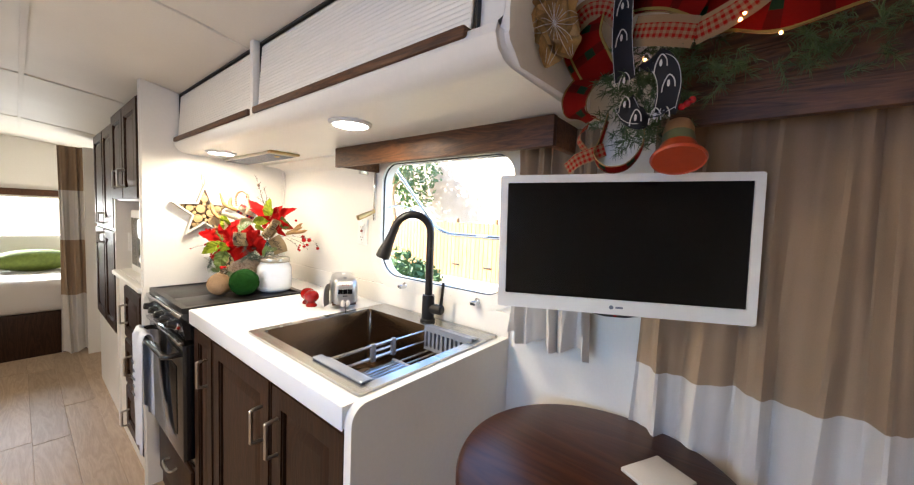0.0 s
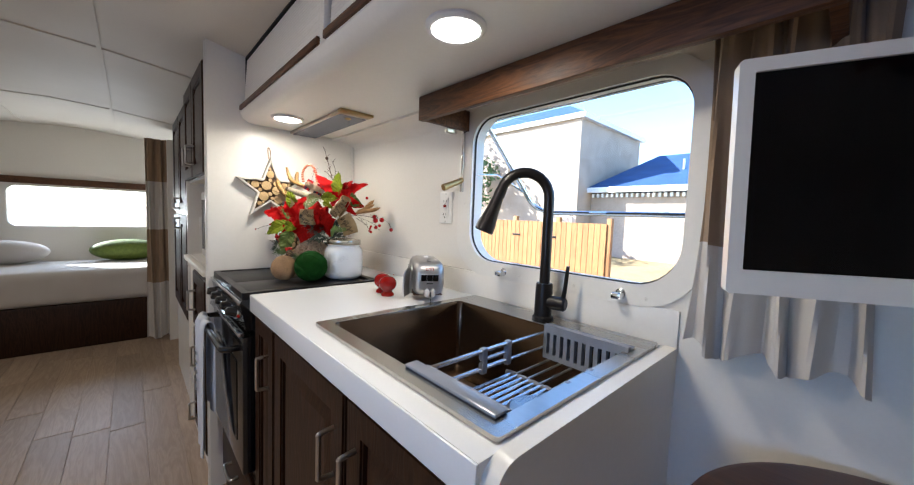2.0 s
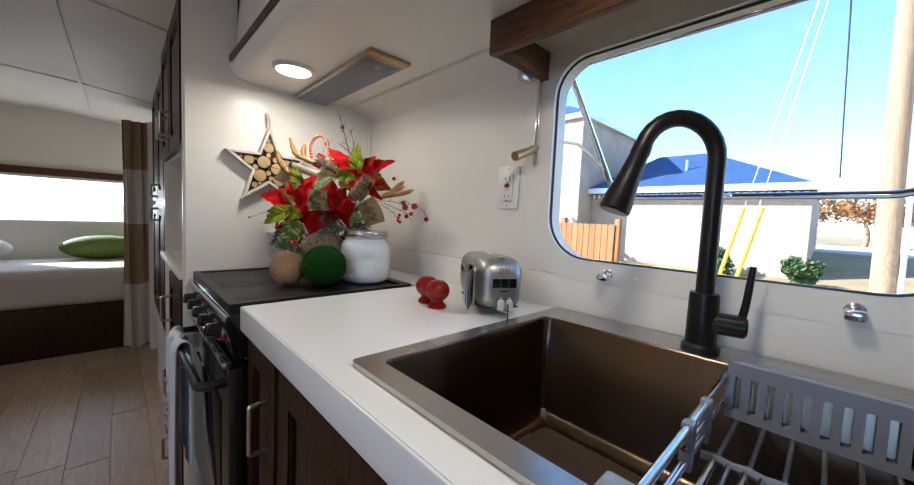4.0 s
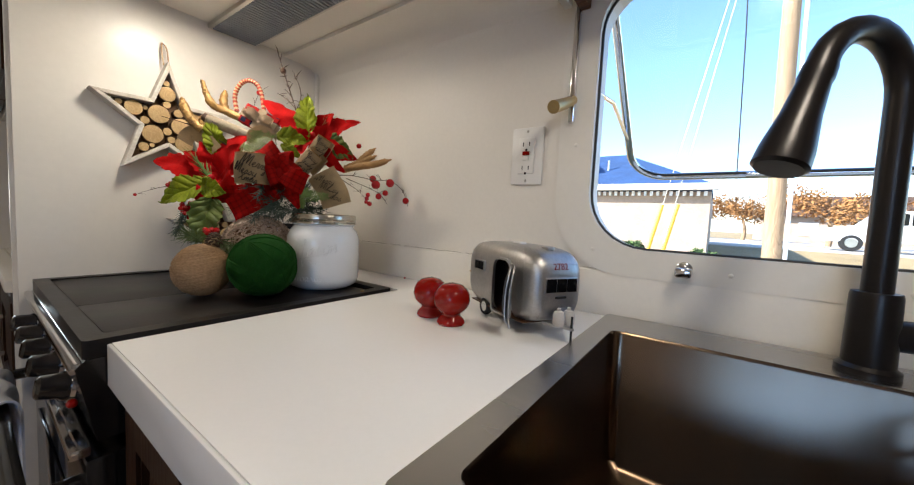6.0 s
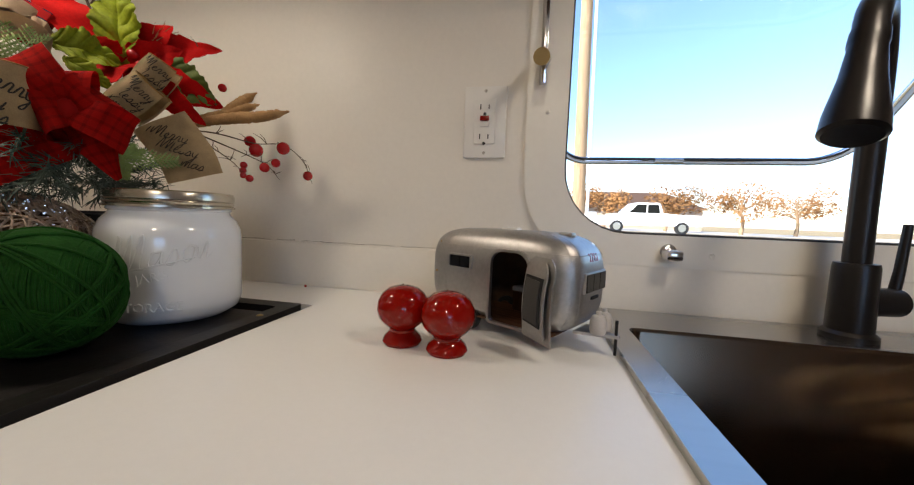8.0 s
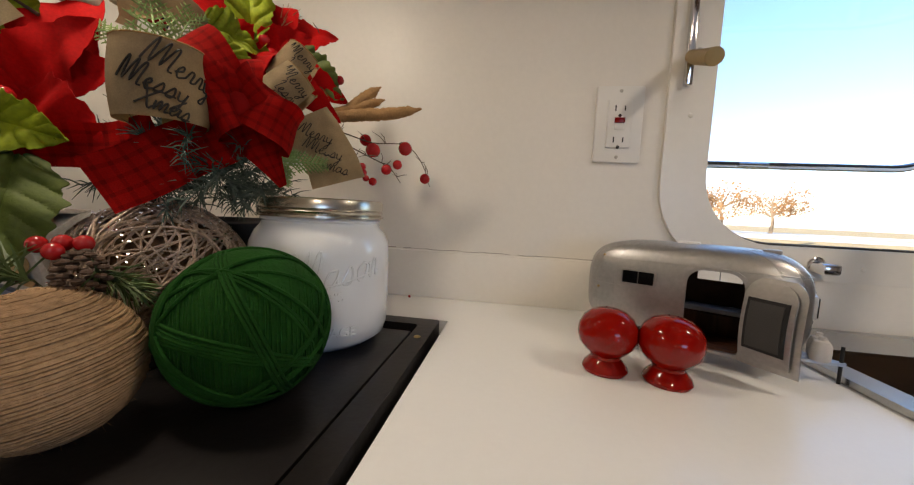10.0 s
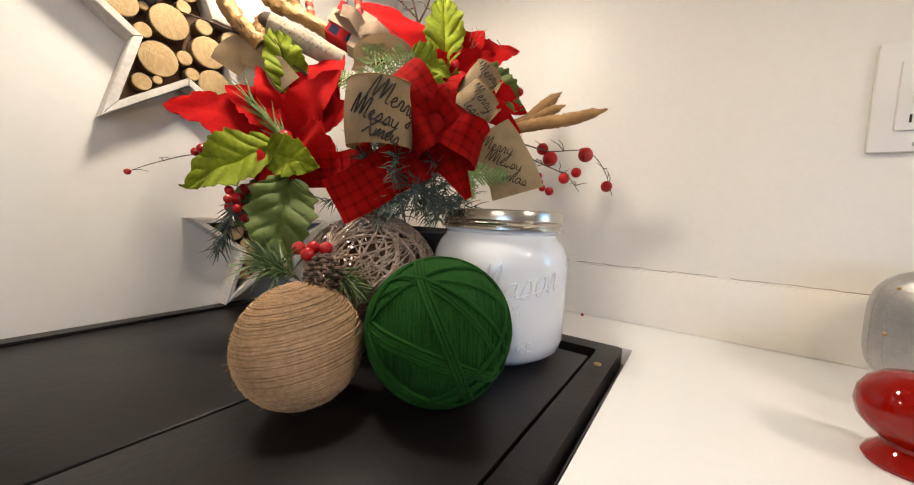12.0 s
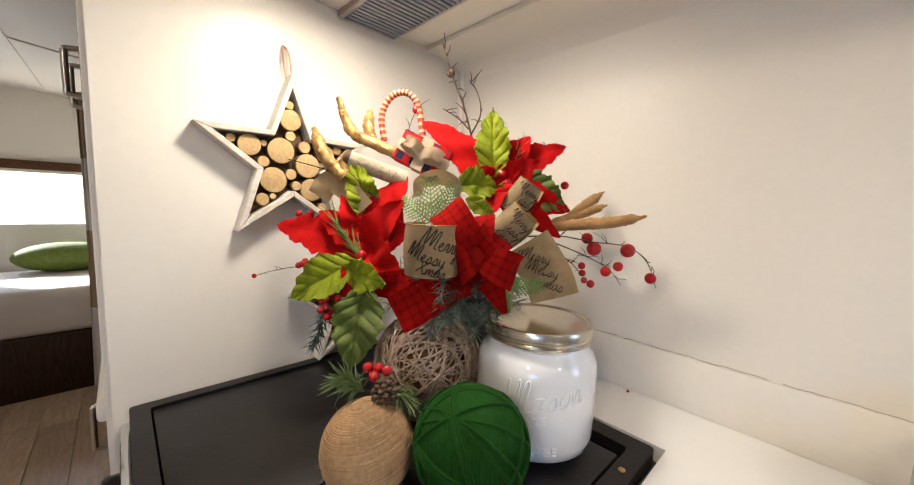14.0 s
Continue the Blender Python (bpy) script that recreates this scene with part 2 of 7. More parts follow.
def lathe(profile, centre=(0, 0, 0), seg=40, bm=None, m=None):
    """Turns (radius, height) rows about the z axis."""
    one = bmesh.new()
    rings = []
    for r, z in profile:
        if r < 1e-6:
            rings.append([one.verts.new((0, 0, z))])
        else:
            rings.append([one.verts.new((r * math.cos(2 * math.pi * k / seg), r * math.sin(2 * math.pi * k / seg), z)) for k in range(seg)])
    for a, b in zip(rings, rings[1:]):
        for k in range(seg):
            k2 = (k + 1) % seg
            if len(a) == 1 and len(b) > 1:
                one.faces.new((a[0], b[k], b[k2]))
            elif len(b) == 1 and len(a) > 1:
                one.faces.new((a[k], b[0], a[k2]))
            elif len(a) > 1:
                one.faces.new((a[k], b[k], b[k2], a[k2]))
    bmesh.ops.translate(one, vec=centre, verts=one.verts)
    return merge(bm, one, m)


def smooth_path(pts, n=8):
    """A Catmull-Rom curve through the points."""
    pts = [Vector(p) for p in pts]
    ext = [pts[0] * 2 - pts[1]] + pts + [pts[-1] * 2 - pts[-2]]
    out = []
    for a, b, c, d in zip(ext, ext[1:], ext[2:], ext[3:]):
        for k in range(n):
            t = k / n
            out.append(0.5 * ((2 * b) + (c - a) * t + (2 * a - 5 * b + 4 * c - d) * t * t + (3 * b - a - 3 * c + d) * t ** 3))
    return out + [pts[-1]]


def tube(pts, radius, seg=10, bm=None, cap=True, m=None):
    """A round bar along the points; radius may be a list."""
    one = bmesh.new()
    pts = [Vector(p) for p in pts]
    rad = radius if isinstance(radius, (list, tuple)) else [radius] * len(pts)
    up = None
    rings = []
    for k, p in enumerate(pts):
        d = (pts[min(k + 1, len(pts) - 1)] - pts[max(k - 1, 0)]).normalized()
        if up is None:
            up = d.orthogonal().normalized()
        up = (up - d * up.dot(d)).normalized()
        side = d.cross(up)
        rings.append([one.verts.new(p + rad[k] * (math.cos(2 * math.pi * j / seg) * up + math.sin(2 * math.pi * j / seg) * side)) for j in range(seg)])
    for a, b in zip(rings, rings[1:]):
        for j in range(seg):
            one.faces.new((a[j], a[(j + 1) % seg], b[(j + 1) % seg], b[j]))
    if cap:
        one.faces.new(rings[0][::-1])
        one.faces.new(rings[-1])
    return merge(bm, one, m)


def rod(a, b, r, seg=12, bm=None, m=None):
    return tube([a, b], r, seg, bm, True, m)


def ball(c, r, bm=None, u=20, v=12, squash=(1, 1, 1), m=None):
    one = bmesh.new()
    bmesh.ops.create_uvsphere(one, u_segments=u, v_segments=v, radius=r)
    bmesh.ops.scale(one, vec=squash, verts=one.verts)
    bmesh.ops.translate(one, vec=c, verts=one.verts)
    return merge(bm, one, m)


def rounded(x0, x1, z0, z1, r, n=8):
    """The loop of a rectangle with round corners; r may be four radii from the lower left, counter-clockwise."""
    rs = r if isinstance(r, (list, tuple)) else [r] * 4
    out = []
    for (cx, cz), rr, a0 in zip([(x0, z0), (x1, z0), (x1, z1), (x0, z1)], rs, (180, 270, 0, 90)):
        sx, sz = (1 if cx == x0 else -1), (1 if cz == z0 else -1)
        for k in range(n + 1):
            a = radians(a0 + 90 * k / n)
            out.append((cx + sx * rr + rr * math.cos(a), cz + sz * rr + rr * math.sin(a)))
    return out


def plate(outer, holes, y0, y1, bm=None, m=None, bevel=0.0):
    """A sheet in the xz plane from y0 to y1, with holes."""
    one = bmesh.new()
    edges = []
    for loop in [outer, *holes]:
        vs = [one.verts.new((x, y0, z)) for x, z in loop]
        for a, b in zip(vs, vs[1:] + vs[:1]):
            edges.append(one.edges.new((a, b)))
    bmesh.ops.triangle_fill(one, use_beauty=True, edges=edges)
    got = bmesh.ops.extrude_face_region(one, geom=one.faces[:])
    bmesh.ops.translate(one, vec=(0, y1 - y0, 0), verts=[v for v in got["geom"] if isinstance(v, bmesh.types.BMVert)])
    return merge(bm, one, m)


def extrude(profile, axis, a, b, bm=None, m=None):
    """A closed profile pushed along an axis from a to b. Profile rows are the other two axes, in order."""
    one = bmesh.new()

    def place(p, v):
        return {"x": (v, p[0], p[1]), "y": (p[0], v, p[1]), "z": (p[0], p[1], v)}[axis]
    va, vb = [one.verts.new(place(p, a)) for p in profile], [one.verts.new(place(p, b)) for p in profile]
    n = len(profile)
    for k in range(n):
        one.faces.new((va[k], va[(k + 1) % n], vb[(k + 1) % n], vb[k]))
    one.faces.new(va[::-1])
    one.faces.new(vb)
    return merge(bm, one, m)


def grid(fn, nu, nv, thick=0.0, bm=None, m=None):
    """A sheet of fn(u, v) for u and v from 0 to 1, thickened along its normals."""
    one = bmesh.new()
    vs = [[one.verts.new(fn(i / nu, j / nv)) for j in range(nv + 1)] for i in range(nu + 1)]
    for i in range(nu):
        for j in range(nv):
            one.faces.new((vs[i][j], vs[i + 1][j], vs[i + 1][j + 1], vs[i][j + 1]))
    if thick:
        bmesh.ops.recalc_face_normals(one, faces=one.faces)
        bmesh.ops.solidify(one, geom=one.faces[:], thickness=thick)
    return merge(bm, one, m)


def letters(text, size, m, mat, parent, name="lettering", depth=0.0003, label=""):
    """Raised writing made with the built-in font."""
    cu = bpy.data.curves.new(name, "FONT")
    cu.body, cu.size, cu.extrude, cu.align_x, cu.align_y, cu.resolution_u = text, size, depth, "CENTER", "CENTER", 3
    tmp = bpy.data.objects.new("tmp_text", cu)
    me = bpy.data.meshes.new_from_object(tmp)
    bpy.data.objects.remove(tmp)
    bm = bmesh.new()
    bm.from_mesh(me)
    bmesh.ops.transform(bm, matrix=m, verts=bm.verts)
    return part(name, bm, mat, parent, label, smooth=False)


SWAP = Matrix(((1, 0, 0, 0), (0, 0, 1, 0), (0, 1, 0, 0), (0, 0, 0, 1)))
ZW = Matrix(((0, -1, 0, 0), (1, 0, 0, 0), (0, 0, 1, 0), (0, 0, 0, 1)))

# ---- structure ----
WY, EX = 1.245, -2.195
ARCH = [(1.245, 1.47), (1.222, 1.55), (1.14, 1.64), (1.0, 1.70), (0.8, 1.752), (0.64, 1.785), (0.34, 1.82), (0.05, 1.835),
        (-0.24, 1.82), (-0.54, 1.785), (-0.7, 1.752), (-0.9, 1.70), (-1.04, 1.64), (-1.122, 1.55), (-1.145, 1.47)]
WIN = rounded(-1.348, -0.74, 1.018, 1.462, [0.095, 0.095, 0.075, 0.075])
floor = solo("floor", box(-5.4, 1.9, -1.2, 1.32, -0.06, 0.0), FLOORWOOD, "pale grey-brown wood plank floor", "floor", kind="structure")
wall_n = solo("wall_north", plate([(-5.4, 0), (1.9, 0), (1.9, 1.47), (-5.4, 1.47)], [WIN], WY, WY + 0.045), WALL,
              "cream laminate wall with a rounded window opening", "wall", kind="structure", smooth=False)
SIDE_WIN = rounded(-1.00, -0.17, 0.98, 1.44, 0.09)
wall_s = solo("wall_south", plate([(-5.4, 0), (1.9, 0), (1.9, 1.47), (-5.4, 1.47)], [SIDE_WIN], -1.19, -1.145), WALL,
              "cream laminate wall with an assumed window across the aisle", "wall", kind="structure", smooth=False)
# Unseen end wall, closed without its window to keep the dinette darker.
solo("wall_east", box(1.86, 1.9, -1.145, 1.245, 0, 1.85), WALL, "unseen cream front wall, windowless to darken the dinette", "wall", kind="structure")
solo("wall_west", plate([(-1.19, 0), (1.29, 0), (1.29, 1.85), (-1.19, 1.85)], [rounded(-0.35, 0.72, 0.93, 1.28, 0.06)], 5.36, 5.4, m=ZW), WALL,
     "cream bedroom end wall with a window", "wall", kind="structure", smooth=False)
outer = [(y * 1.02, z + 0.03) for y, z in ARCH]
bm = extrude(ARCH + outer[::-1], "x", -5.4, 1.9)
solo("ceiling", bm, CEILING, "curved cream vinyl trailer ceiling", "ceiling", kind="structure")
for sx in (-4.1, -2.75, -1.45, -0.1):
    bm = bmesh.new()
    for (y0, z0), (y1, z1) in zip(ARCH[3:-3], ARCH[4:-3]):
        tube([(sx, y0, z0), (sx, y1, z1)], 0.005, 6, bm)
    solo("trim", bm, CEILING, "thin cream ceiling seam strip", "trim", kind="structure")
for sy, sz in ((0.34, 1.818), (-0.24, 1.818)):
    solo("trim", box(-5.3, 1.85, sy - 0.008, sy + 0.008, sz - 0.004, sz + 0.004), CEILING, "thin cream ceiling seam strip", "trim", kind="structure")

# partition between kitchen and hall
top = [(y, z - 0.001) for y, z in ARCH if y >= 0.64]
bm = extrude([(0.64, 0.0), (WY, 0.0)] + [(y, z) for y, z in top], "x", EX - 0.022, EX)
bmesh.ops.bevel(bm, geom=[e for e in bm.edges if abs(e.verts[0].co.y - 0.64) < 1e-4 and abs(e.verts[1].co.y - 0.64) < 1e-4], offset=0.006, segments=2, affect="EDGES")
solo("wall_partition", bm, SKIN, "white end panel beside the stove", "wall", kind="structure")
solo("trim", box(EX, EX + 0.012, 1.232, WY, 0.9, 1.49, 0.004), SKIN, "white corner bead", "trim", kind="structure")
# splash strip with its seam along the counter's back
solo("backsplash", box(EX, -0.735, WY - 0.006, WY, 0.9, 0.978, 0.002), WALL, "low cream splash strip with a cracked caulk seam", "backsplash", kind="structure")
bm = bmesh.new()
random.seed(3)
for k in range(60):
    x = -1.98 + k * 0.0125
    if random.random() < 0.93:
        tube([(x, WY - 0.0062, 0.9805 + random.uniform(-0.0008, 0.0008)), (x + 0.0125, WY - 0.0062, 0.9805 + random.uniform(-0.0008, 0.0008))], random.uniform(0.00022, 0.0005), 5, bm)
solo("caulk_crack", bm, CAULK, "thin dark cracked caulk line on the splash strip", "crack", kind="stuff")

# cove between soffit and wall
bm = extrude([(1.138, 1.49), (1.19, 1.489), (1.222, 1.483), (1.238, 1.472), (1.2452, 1.455), (1.2452, 1.52), (1.138, 1.52)], "x", EX, -1.43)
solo("trim", bm, WALL, "curved cream cove under the soffit", "trim", kind="structure")

# ---- window over the sink ----
win = thing("window_1", (-1.05, WY, 1.02), "rounded trailer window propped open with a chrome frame", "window", kind="structure")
part("flange", plate(rounded(-1.408, -0.697, 0.972, 1.505, 0.125), [rounded(-1.348, -0.74, 1.018, 1.462, [0.095, 0.095, 0.075, 0.075])], WY - 0.007, WY + 0.002), SKIN, win, "cream moulded window surround")
loop = [(x, WY + 0.006, z) for x, z in rounded(-1.348, -0.74, 1.018, 1.462, [0.095, 0.095, 0.075, 0.075])]
part("gasket", tube(loop + loop[:1], 0.0035, 8, cap=False), RUBBERTRIM, win, "dark rubber gasket")
HINGE, LOW = Vector((0, 1.285, 1.466)), Vector((0, 1.595, 1.181))
slope = (LOW - HINGE)


def sash(x, s):
    """A point on the tilted sash: s from 0 at the hinge to 1 at its lower rail."""
    p = HINGE + slope * s
    return Vector((x, p.y, p.z))


ring = [sash(x, -z / 0.421) for x, z in rounded(-1.345, -0.742, -0.421, 0, [0.075, 0.075, 0.03, 0.03])]
frame_part = part("sash", tube(ring + ring[:1], 0.0085, 10, cap=False), CHROME, win, "polished aluminium sash frame")
part("gasket", tube([p + Vector((0, -0.008, 0.003)) for p in ring + ring[:1]], 0.0028, 6, cap=False), RUBBERTRIM, frame_part)
bm = bmesh.new()
bm.faces.new([bm.verts.new(p) for p in ring])
pane = part("pane", bm, PANE, frame_part, "clear glass pane", smooth=False)
pane.visible_shadow = False
bm = rod(sash(-1.09, 1.0) + Vector((-0.03, -0.008, 0)), sash(-1.09, 1.0) + Vector((0.03, -0.008, 0)), 0.006)
part("latch", bm, CHROME, frame_part)
for x0, sgn in ((-1.352, 1),):
    part("stay_arm", tube([(x0, WY + 0.01, 1.29), (x0 + 0.004 * sgn, 1.36, 1.30), sash(x0 + 0.006 * sgn, 0.75)], 0.004, 8), CHROME, win, "folding chrome stay arm")
part("stay_slide", box(-1.392, -1.382, WY - 0.016, WY - 0.007, 1.235, 1.435, 0.002), CHROME, win, "chrome stay channel")
for sx, sz in ((-1.377, 1.196), (-1.335, 1.014), (-1.14, 0.992), (-0.97, 0.992), (-0.80, 0.992)):
    part("screw", ball((sx, WY - 0.0075, sz), 0.0035, u=8, v=6, squash=(1, 0.5, 1)), SKIN, win)
# wooden peg knob on the stay
peg = thing("window_crank", (-1.385, WY - 0.016, 1.27), "window crank with a turned wooden grip", "crank")
part("dowel", tube([(-1.386, WY - 0.014, 1.274), (-1.387, WY - 0.035, 1.264), (-1.391, WY - 0.088, 1.243)], [0.0085, 0.0095, 0.0108], 14), BRASS, peg, "tan wooden dowel")
part("pivot", rod((-1.385, WY - 0.012, 1.273), (-1.385, WY - 0.034, 1.273), 0.004), CHROME, peg)
# chrome window catches
for cx in (-1.197, -0.854):
    ct = thing("window_catch", (cx, WY, 0.995), "small chrome window catch on the frame", "catch", "window catches")
    part("base", lathe([(0, 0), (0.011, 0), (0.011, 0.003), (0.007, 0.006), (0, 0.006)], seg=18, m=pose(cx, WY - 0.006, 0.995, 90)), CHROME, ct)
    part("lever", box(cx - 0.011, cx + 0.011, WY - 0.036, WY - 0.010, 0.984, 0.999, 0.004, m=Matrix.Translation((0, 0, 0))), CHROME, ct, "faceted chrome lever")
    part("stem", rod((cx, WY - 0.006, 0.995), (cx, WY - 0.02, 0.993), 0.006), CHROME, ct)

# unseen window across the aisle, inferred from blue light on the counter
w2 = thing("window_2", (-0.58, -1.145, 0.98), "unseen trailer window across the aisle, assumed for its blue daylight", "window", kind="structure")
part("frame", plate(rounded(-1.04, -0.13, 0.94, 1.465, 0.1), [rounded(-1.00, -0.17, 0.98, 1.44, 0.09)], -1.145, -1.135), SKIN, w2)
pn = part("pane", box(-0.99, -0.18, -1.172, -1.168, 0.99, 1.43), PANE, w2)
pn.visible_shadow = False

# ---- upper cabinet ----
uc = thing("upper_cabinet", (-1.35, 1.0, 1.5), "white overhead cabinet with ribbed tambour doors and oak rails", "cabinet")
prof = [(1.137, 1.498), (1.137, 1.60), (1.0, 1.695), (0.80, 1.748), (0.79, 1.70), (0.785, 1.56), (0.762, 1.552), (0.757, 1.535), (0.765, 1.515), (0.785, 1.502), (0.81, 1.498)]
bm = extrude(prof, "x", EX + 0.001, -0.492)
bmesh.ops.bevel(bm, geom=[e for e in bm.edges if all(abs(v.co.x + 0.492) < 1e-4 for v in e.verts)], offset=0.014, segments=3, affect="EDGES")
part("body", bm, SKIN, uc)
for x0, x1 in ((EX + 0.012, -1.385), (-1.352, -0.562)):
    def rib(u, v, x0=x0, x1=x1):
        z = 1.560 + 0.182 * v
        return (x0 + (x1 - x0) * u, 0.770 + 0.012 * v - 0.0016 * abs(math.sin(v * math.pi * 20)), z)
    door = part("tambour_door", grid(rib, 2, 120, 0.004), SKIN, uc, "ribbed white tambour door", sharp=25)
    part("rail", box(x0, x1, 0.752, 0.776, 1.541, 1.560, 0.003), OAK, door, "brown oak pull rail")
    part("shadow_gap", plate([(x0 - 0.007, 1.554), (x1 + 0.007, 1.554), (x1 + 0.007, 1.752), (x0 - 0.007, 1.752)],
                             [[(x0 - 0.003, 1.558), (x1 + 0.003, 1.558), (x1 + 0.003, 1.748), (x0 - 0.003, 1.748)]], 0.776, 0.786), RUBBERTRIM, door, "dark gap round the door")
part("mullion", box(-1.380, -1.357, 0.756, 0.79, 1.535, 1.756, 0.005), SKIN, uc)
for lx, ly in LED_PLACES:
    led = thing("downlight", (lx, ly, 1.498), "round recessed white LED downlight, switched on", "light", "soffit downlights")
    part("bezel", lathe([(0.046, 0.0), (0.056, 0.0), (0.056, -0.005), (0.050, -0.010), (0.045, -0.009), (0.046, 0)], (lx, ly, 1.4985), 36), WHITEPLASTIC, led)
    part("diffuser", lathe([(0.0, -0.0085), (0.030, -0.008), (0.0455, -0.006)], (lx, ly, 1.4985), 36), LEDGLOW, led, "glowing diffuser")
vent = thing("range_vent", (-1.95, 1.0, 1.498), "flat grey range vent with a mesh filter in the soffit", "vent")
part("tray", box(-2.195, -1.705, 0.948, 1.062, 1.486, 1.497, 0.002), NICKEL, vent)
for k in range(46):
    x = -2.185 + k * 0.0104
    part("slat", box(x, x + 0.006, 0.956, 1.054, 1.4835, 1.4865), GREYPLASTIC, vent)
part("catch", ball((-1.74, 1.0, 1.484), 0.011, squash=(1, 1, 0.5)), BRASS, vent)
part("plate", box(-1.705, -1.675, 0.945, 1.065, 1.488, 1.497, 0.002), BRASS, vent)

# ---- valances ----
va = thing("valance", (-0.96, 1.1, 1.43), "brown oak valance board over the sink window", "valance")
part("front_board", box(-1.385, -0.54, 1.048, 1.067, 1.426, 1.494, 0.002), OAK, va)
part("return_board", box(-1.385, -1.367, 1.067, 1.238, 1.428, 1.492, 0.002), OAK, va)
part("return_board", box(-0.558, -0.54, 1.067, 1.238, 1.428, 1.492, 0.002), OAK, va)
part("bracket", box(-1.40, -1.385, 1.16, 1.20, 1.415, 1.44, 0.004), NICKEL, va)
vb = thing("valance", (0.2, 1.12, 1.45), "dark oak valance board over the dinette curtain", "valance")
part("front_board", box(-0.33, 0.9, 1.10, 1.12, 1.447, 1.60, 0.002), OAK, vb)
part("return_board", box(-0.33, -0.312, 1.12, 1.24, 1.449, 1.598, 0.002), OAK, vb)
part("top_board", box(-0.312, 0.9, 1.12, 1.24, 1.58, 1.598), OAK, vb)

# ---- counter, sink, base cabinet ----
wt = thing("worktop", (-1.4, 0.96, 0.852), "white laminate worktop with a sink cut-out", "worktop")
L_SHAPE = [(-1.692, 0.684), (-0.757, 0.684), (-0.757, WY - 0.001), (EX, WY - 0.001), (EX, 1.125), (-1.692, 1.125)]
part("slab", plate(L_SHAPE, [rounded(-1.288, -0.777, 0.737, 1.215, 0.02)], 0.856, 0.9, m=SWAP), COUNTER, wt, smooth=False)
part("edge_band", box(-1.692, -0.757, 0.680, 0.684, 0.852, 0.8998, 0.0015), COUNTER, wt, "white laminate edge band")
bm = plate([(y, z) for y, z in rounded(0.686, WY - 0.001, 0.0, 0.903, [0.001, 0.001, 0.001, 0.035])], [], 0.735, 0.757, m=ZW)
panel_mesh = bm
bc = thing("base_cabinet", (-1.2, 0.95, 0), "dark-stained wooden base cabinet with raised panel doors", "cabinet")
part("end_panel", panel_mesh, SKIN, bc, "cream end panel with a rounded corner")
part("body", box(-1.692, -0.758, 0.722, WY - 0.002, 0.07, 0.67), DARKWOOD, bc)
part("face_frame", box(-1.692, -0.758, 0.712, 0.722, 0.07, 0.85), DARKWOOD, bc)
part("side", box(-1.692, -1.68, 0.722, WY - 0.002, 0.67, 0.85), DARKWOOD, bc)
part("plinth", box(-1.69, -0.76, 0.76, 0.78, 0.0, 0.07), BLACKMATT, bc)


def panel_door(parent, x0, x1, z0, z1, y, mat, hx=None, hz=(0.67, 0.76), name="door"):
    """A raised panel door that faces -y, with an optional bar pull."""
    rail = min(0.055, (x1 - x0) * 0.27)
    bm = plate([(x0, z0), (x1, z0), (x1, z1), (x0, z1)], [[(x0 + rail, z0 + rail), (x1 - rail, z0 + rail), (x1 - rail, z1 - rail), (x0 + rail, z1 - rail)]], y, y + 0.018)
    bmesh.ops.bevel(bm, geom=[e for e in bm.edges if abs(e.verts[0].co.y - y) < 1e-5 and abs(e.verts[1].co.y - y) < 1e-5 and len(e.link_faces) == 2 and e.calc_face_angle(0) > 1],
                    offset=0.004, segments=2, affect="EDGES")
    d = part(name, bm, mat, parent)
    part("raised_panel", extrude_panel(x0 + rail, x1 - rail, z0 + rail, z1 - rail, y), mat, d)
    if hx is not None:
        za, zb = hz
        h = smooth_path([(hx, y, za), (hx, y - 0.026, za + 0.003), (hx, y - 0.028, za + 0.012), (hx, y - 0.028, zb - 0.012), (hx, y - 0.026, zb - 0.003), (hx, y, zb)], 4)
        part("handle", tube(h, 0.0048, 10), NICKEL, d, "satin nickel bar pull")
    return d


def extrude_panel(x0, x1, z0, z1, y):
    one = bmesh.new()
    loops = []
    for inset, dy in ((0.0, 0.012), (0.004, 0.010), (0.03, 0.003), (0.034, 0.003)):
        inset = min(inset, (x1 - x0) * 0.4)
        loops.append([one.verts.new((x, y + dy, z)) for x, z in ((x0 + inset, z0 + inset), (x1 - inset, z0 + inset), (x1 - inset, z1 - inset), (x0 + inset, z1 - inset))])
    for a, b in zip(loops, loops[1:]):
        for k in range(4):
            one.faces.new((a[k], a[(k + 1) % 4], b[(k + 1) % 4], b[k]))
    one.faces.new(loops[-1])
    return one


panel_door(bc, -1.685, -1.505, 0.09, 0.838, 0.692, DARKWOOD, -1.545)
panel_door(bc, -1.492, -1.088, 0.09, 0.838, 0.692, DARKWOOD, -1.125)
panel_door(bc, -1.076, -0.766, 0.09, 0.838, 0.692, DARKWOOD, -1.04)

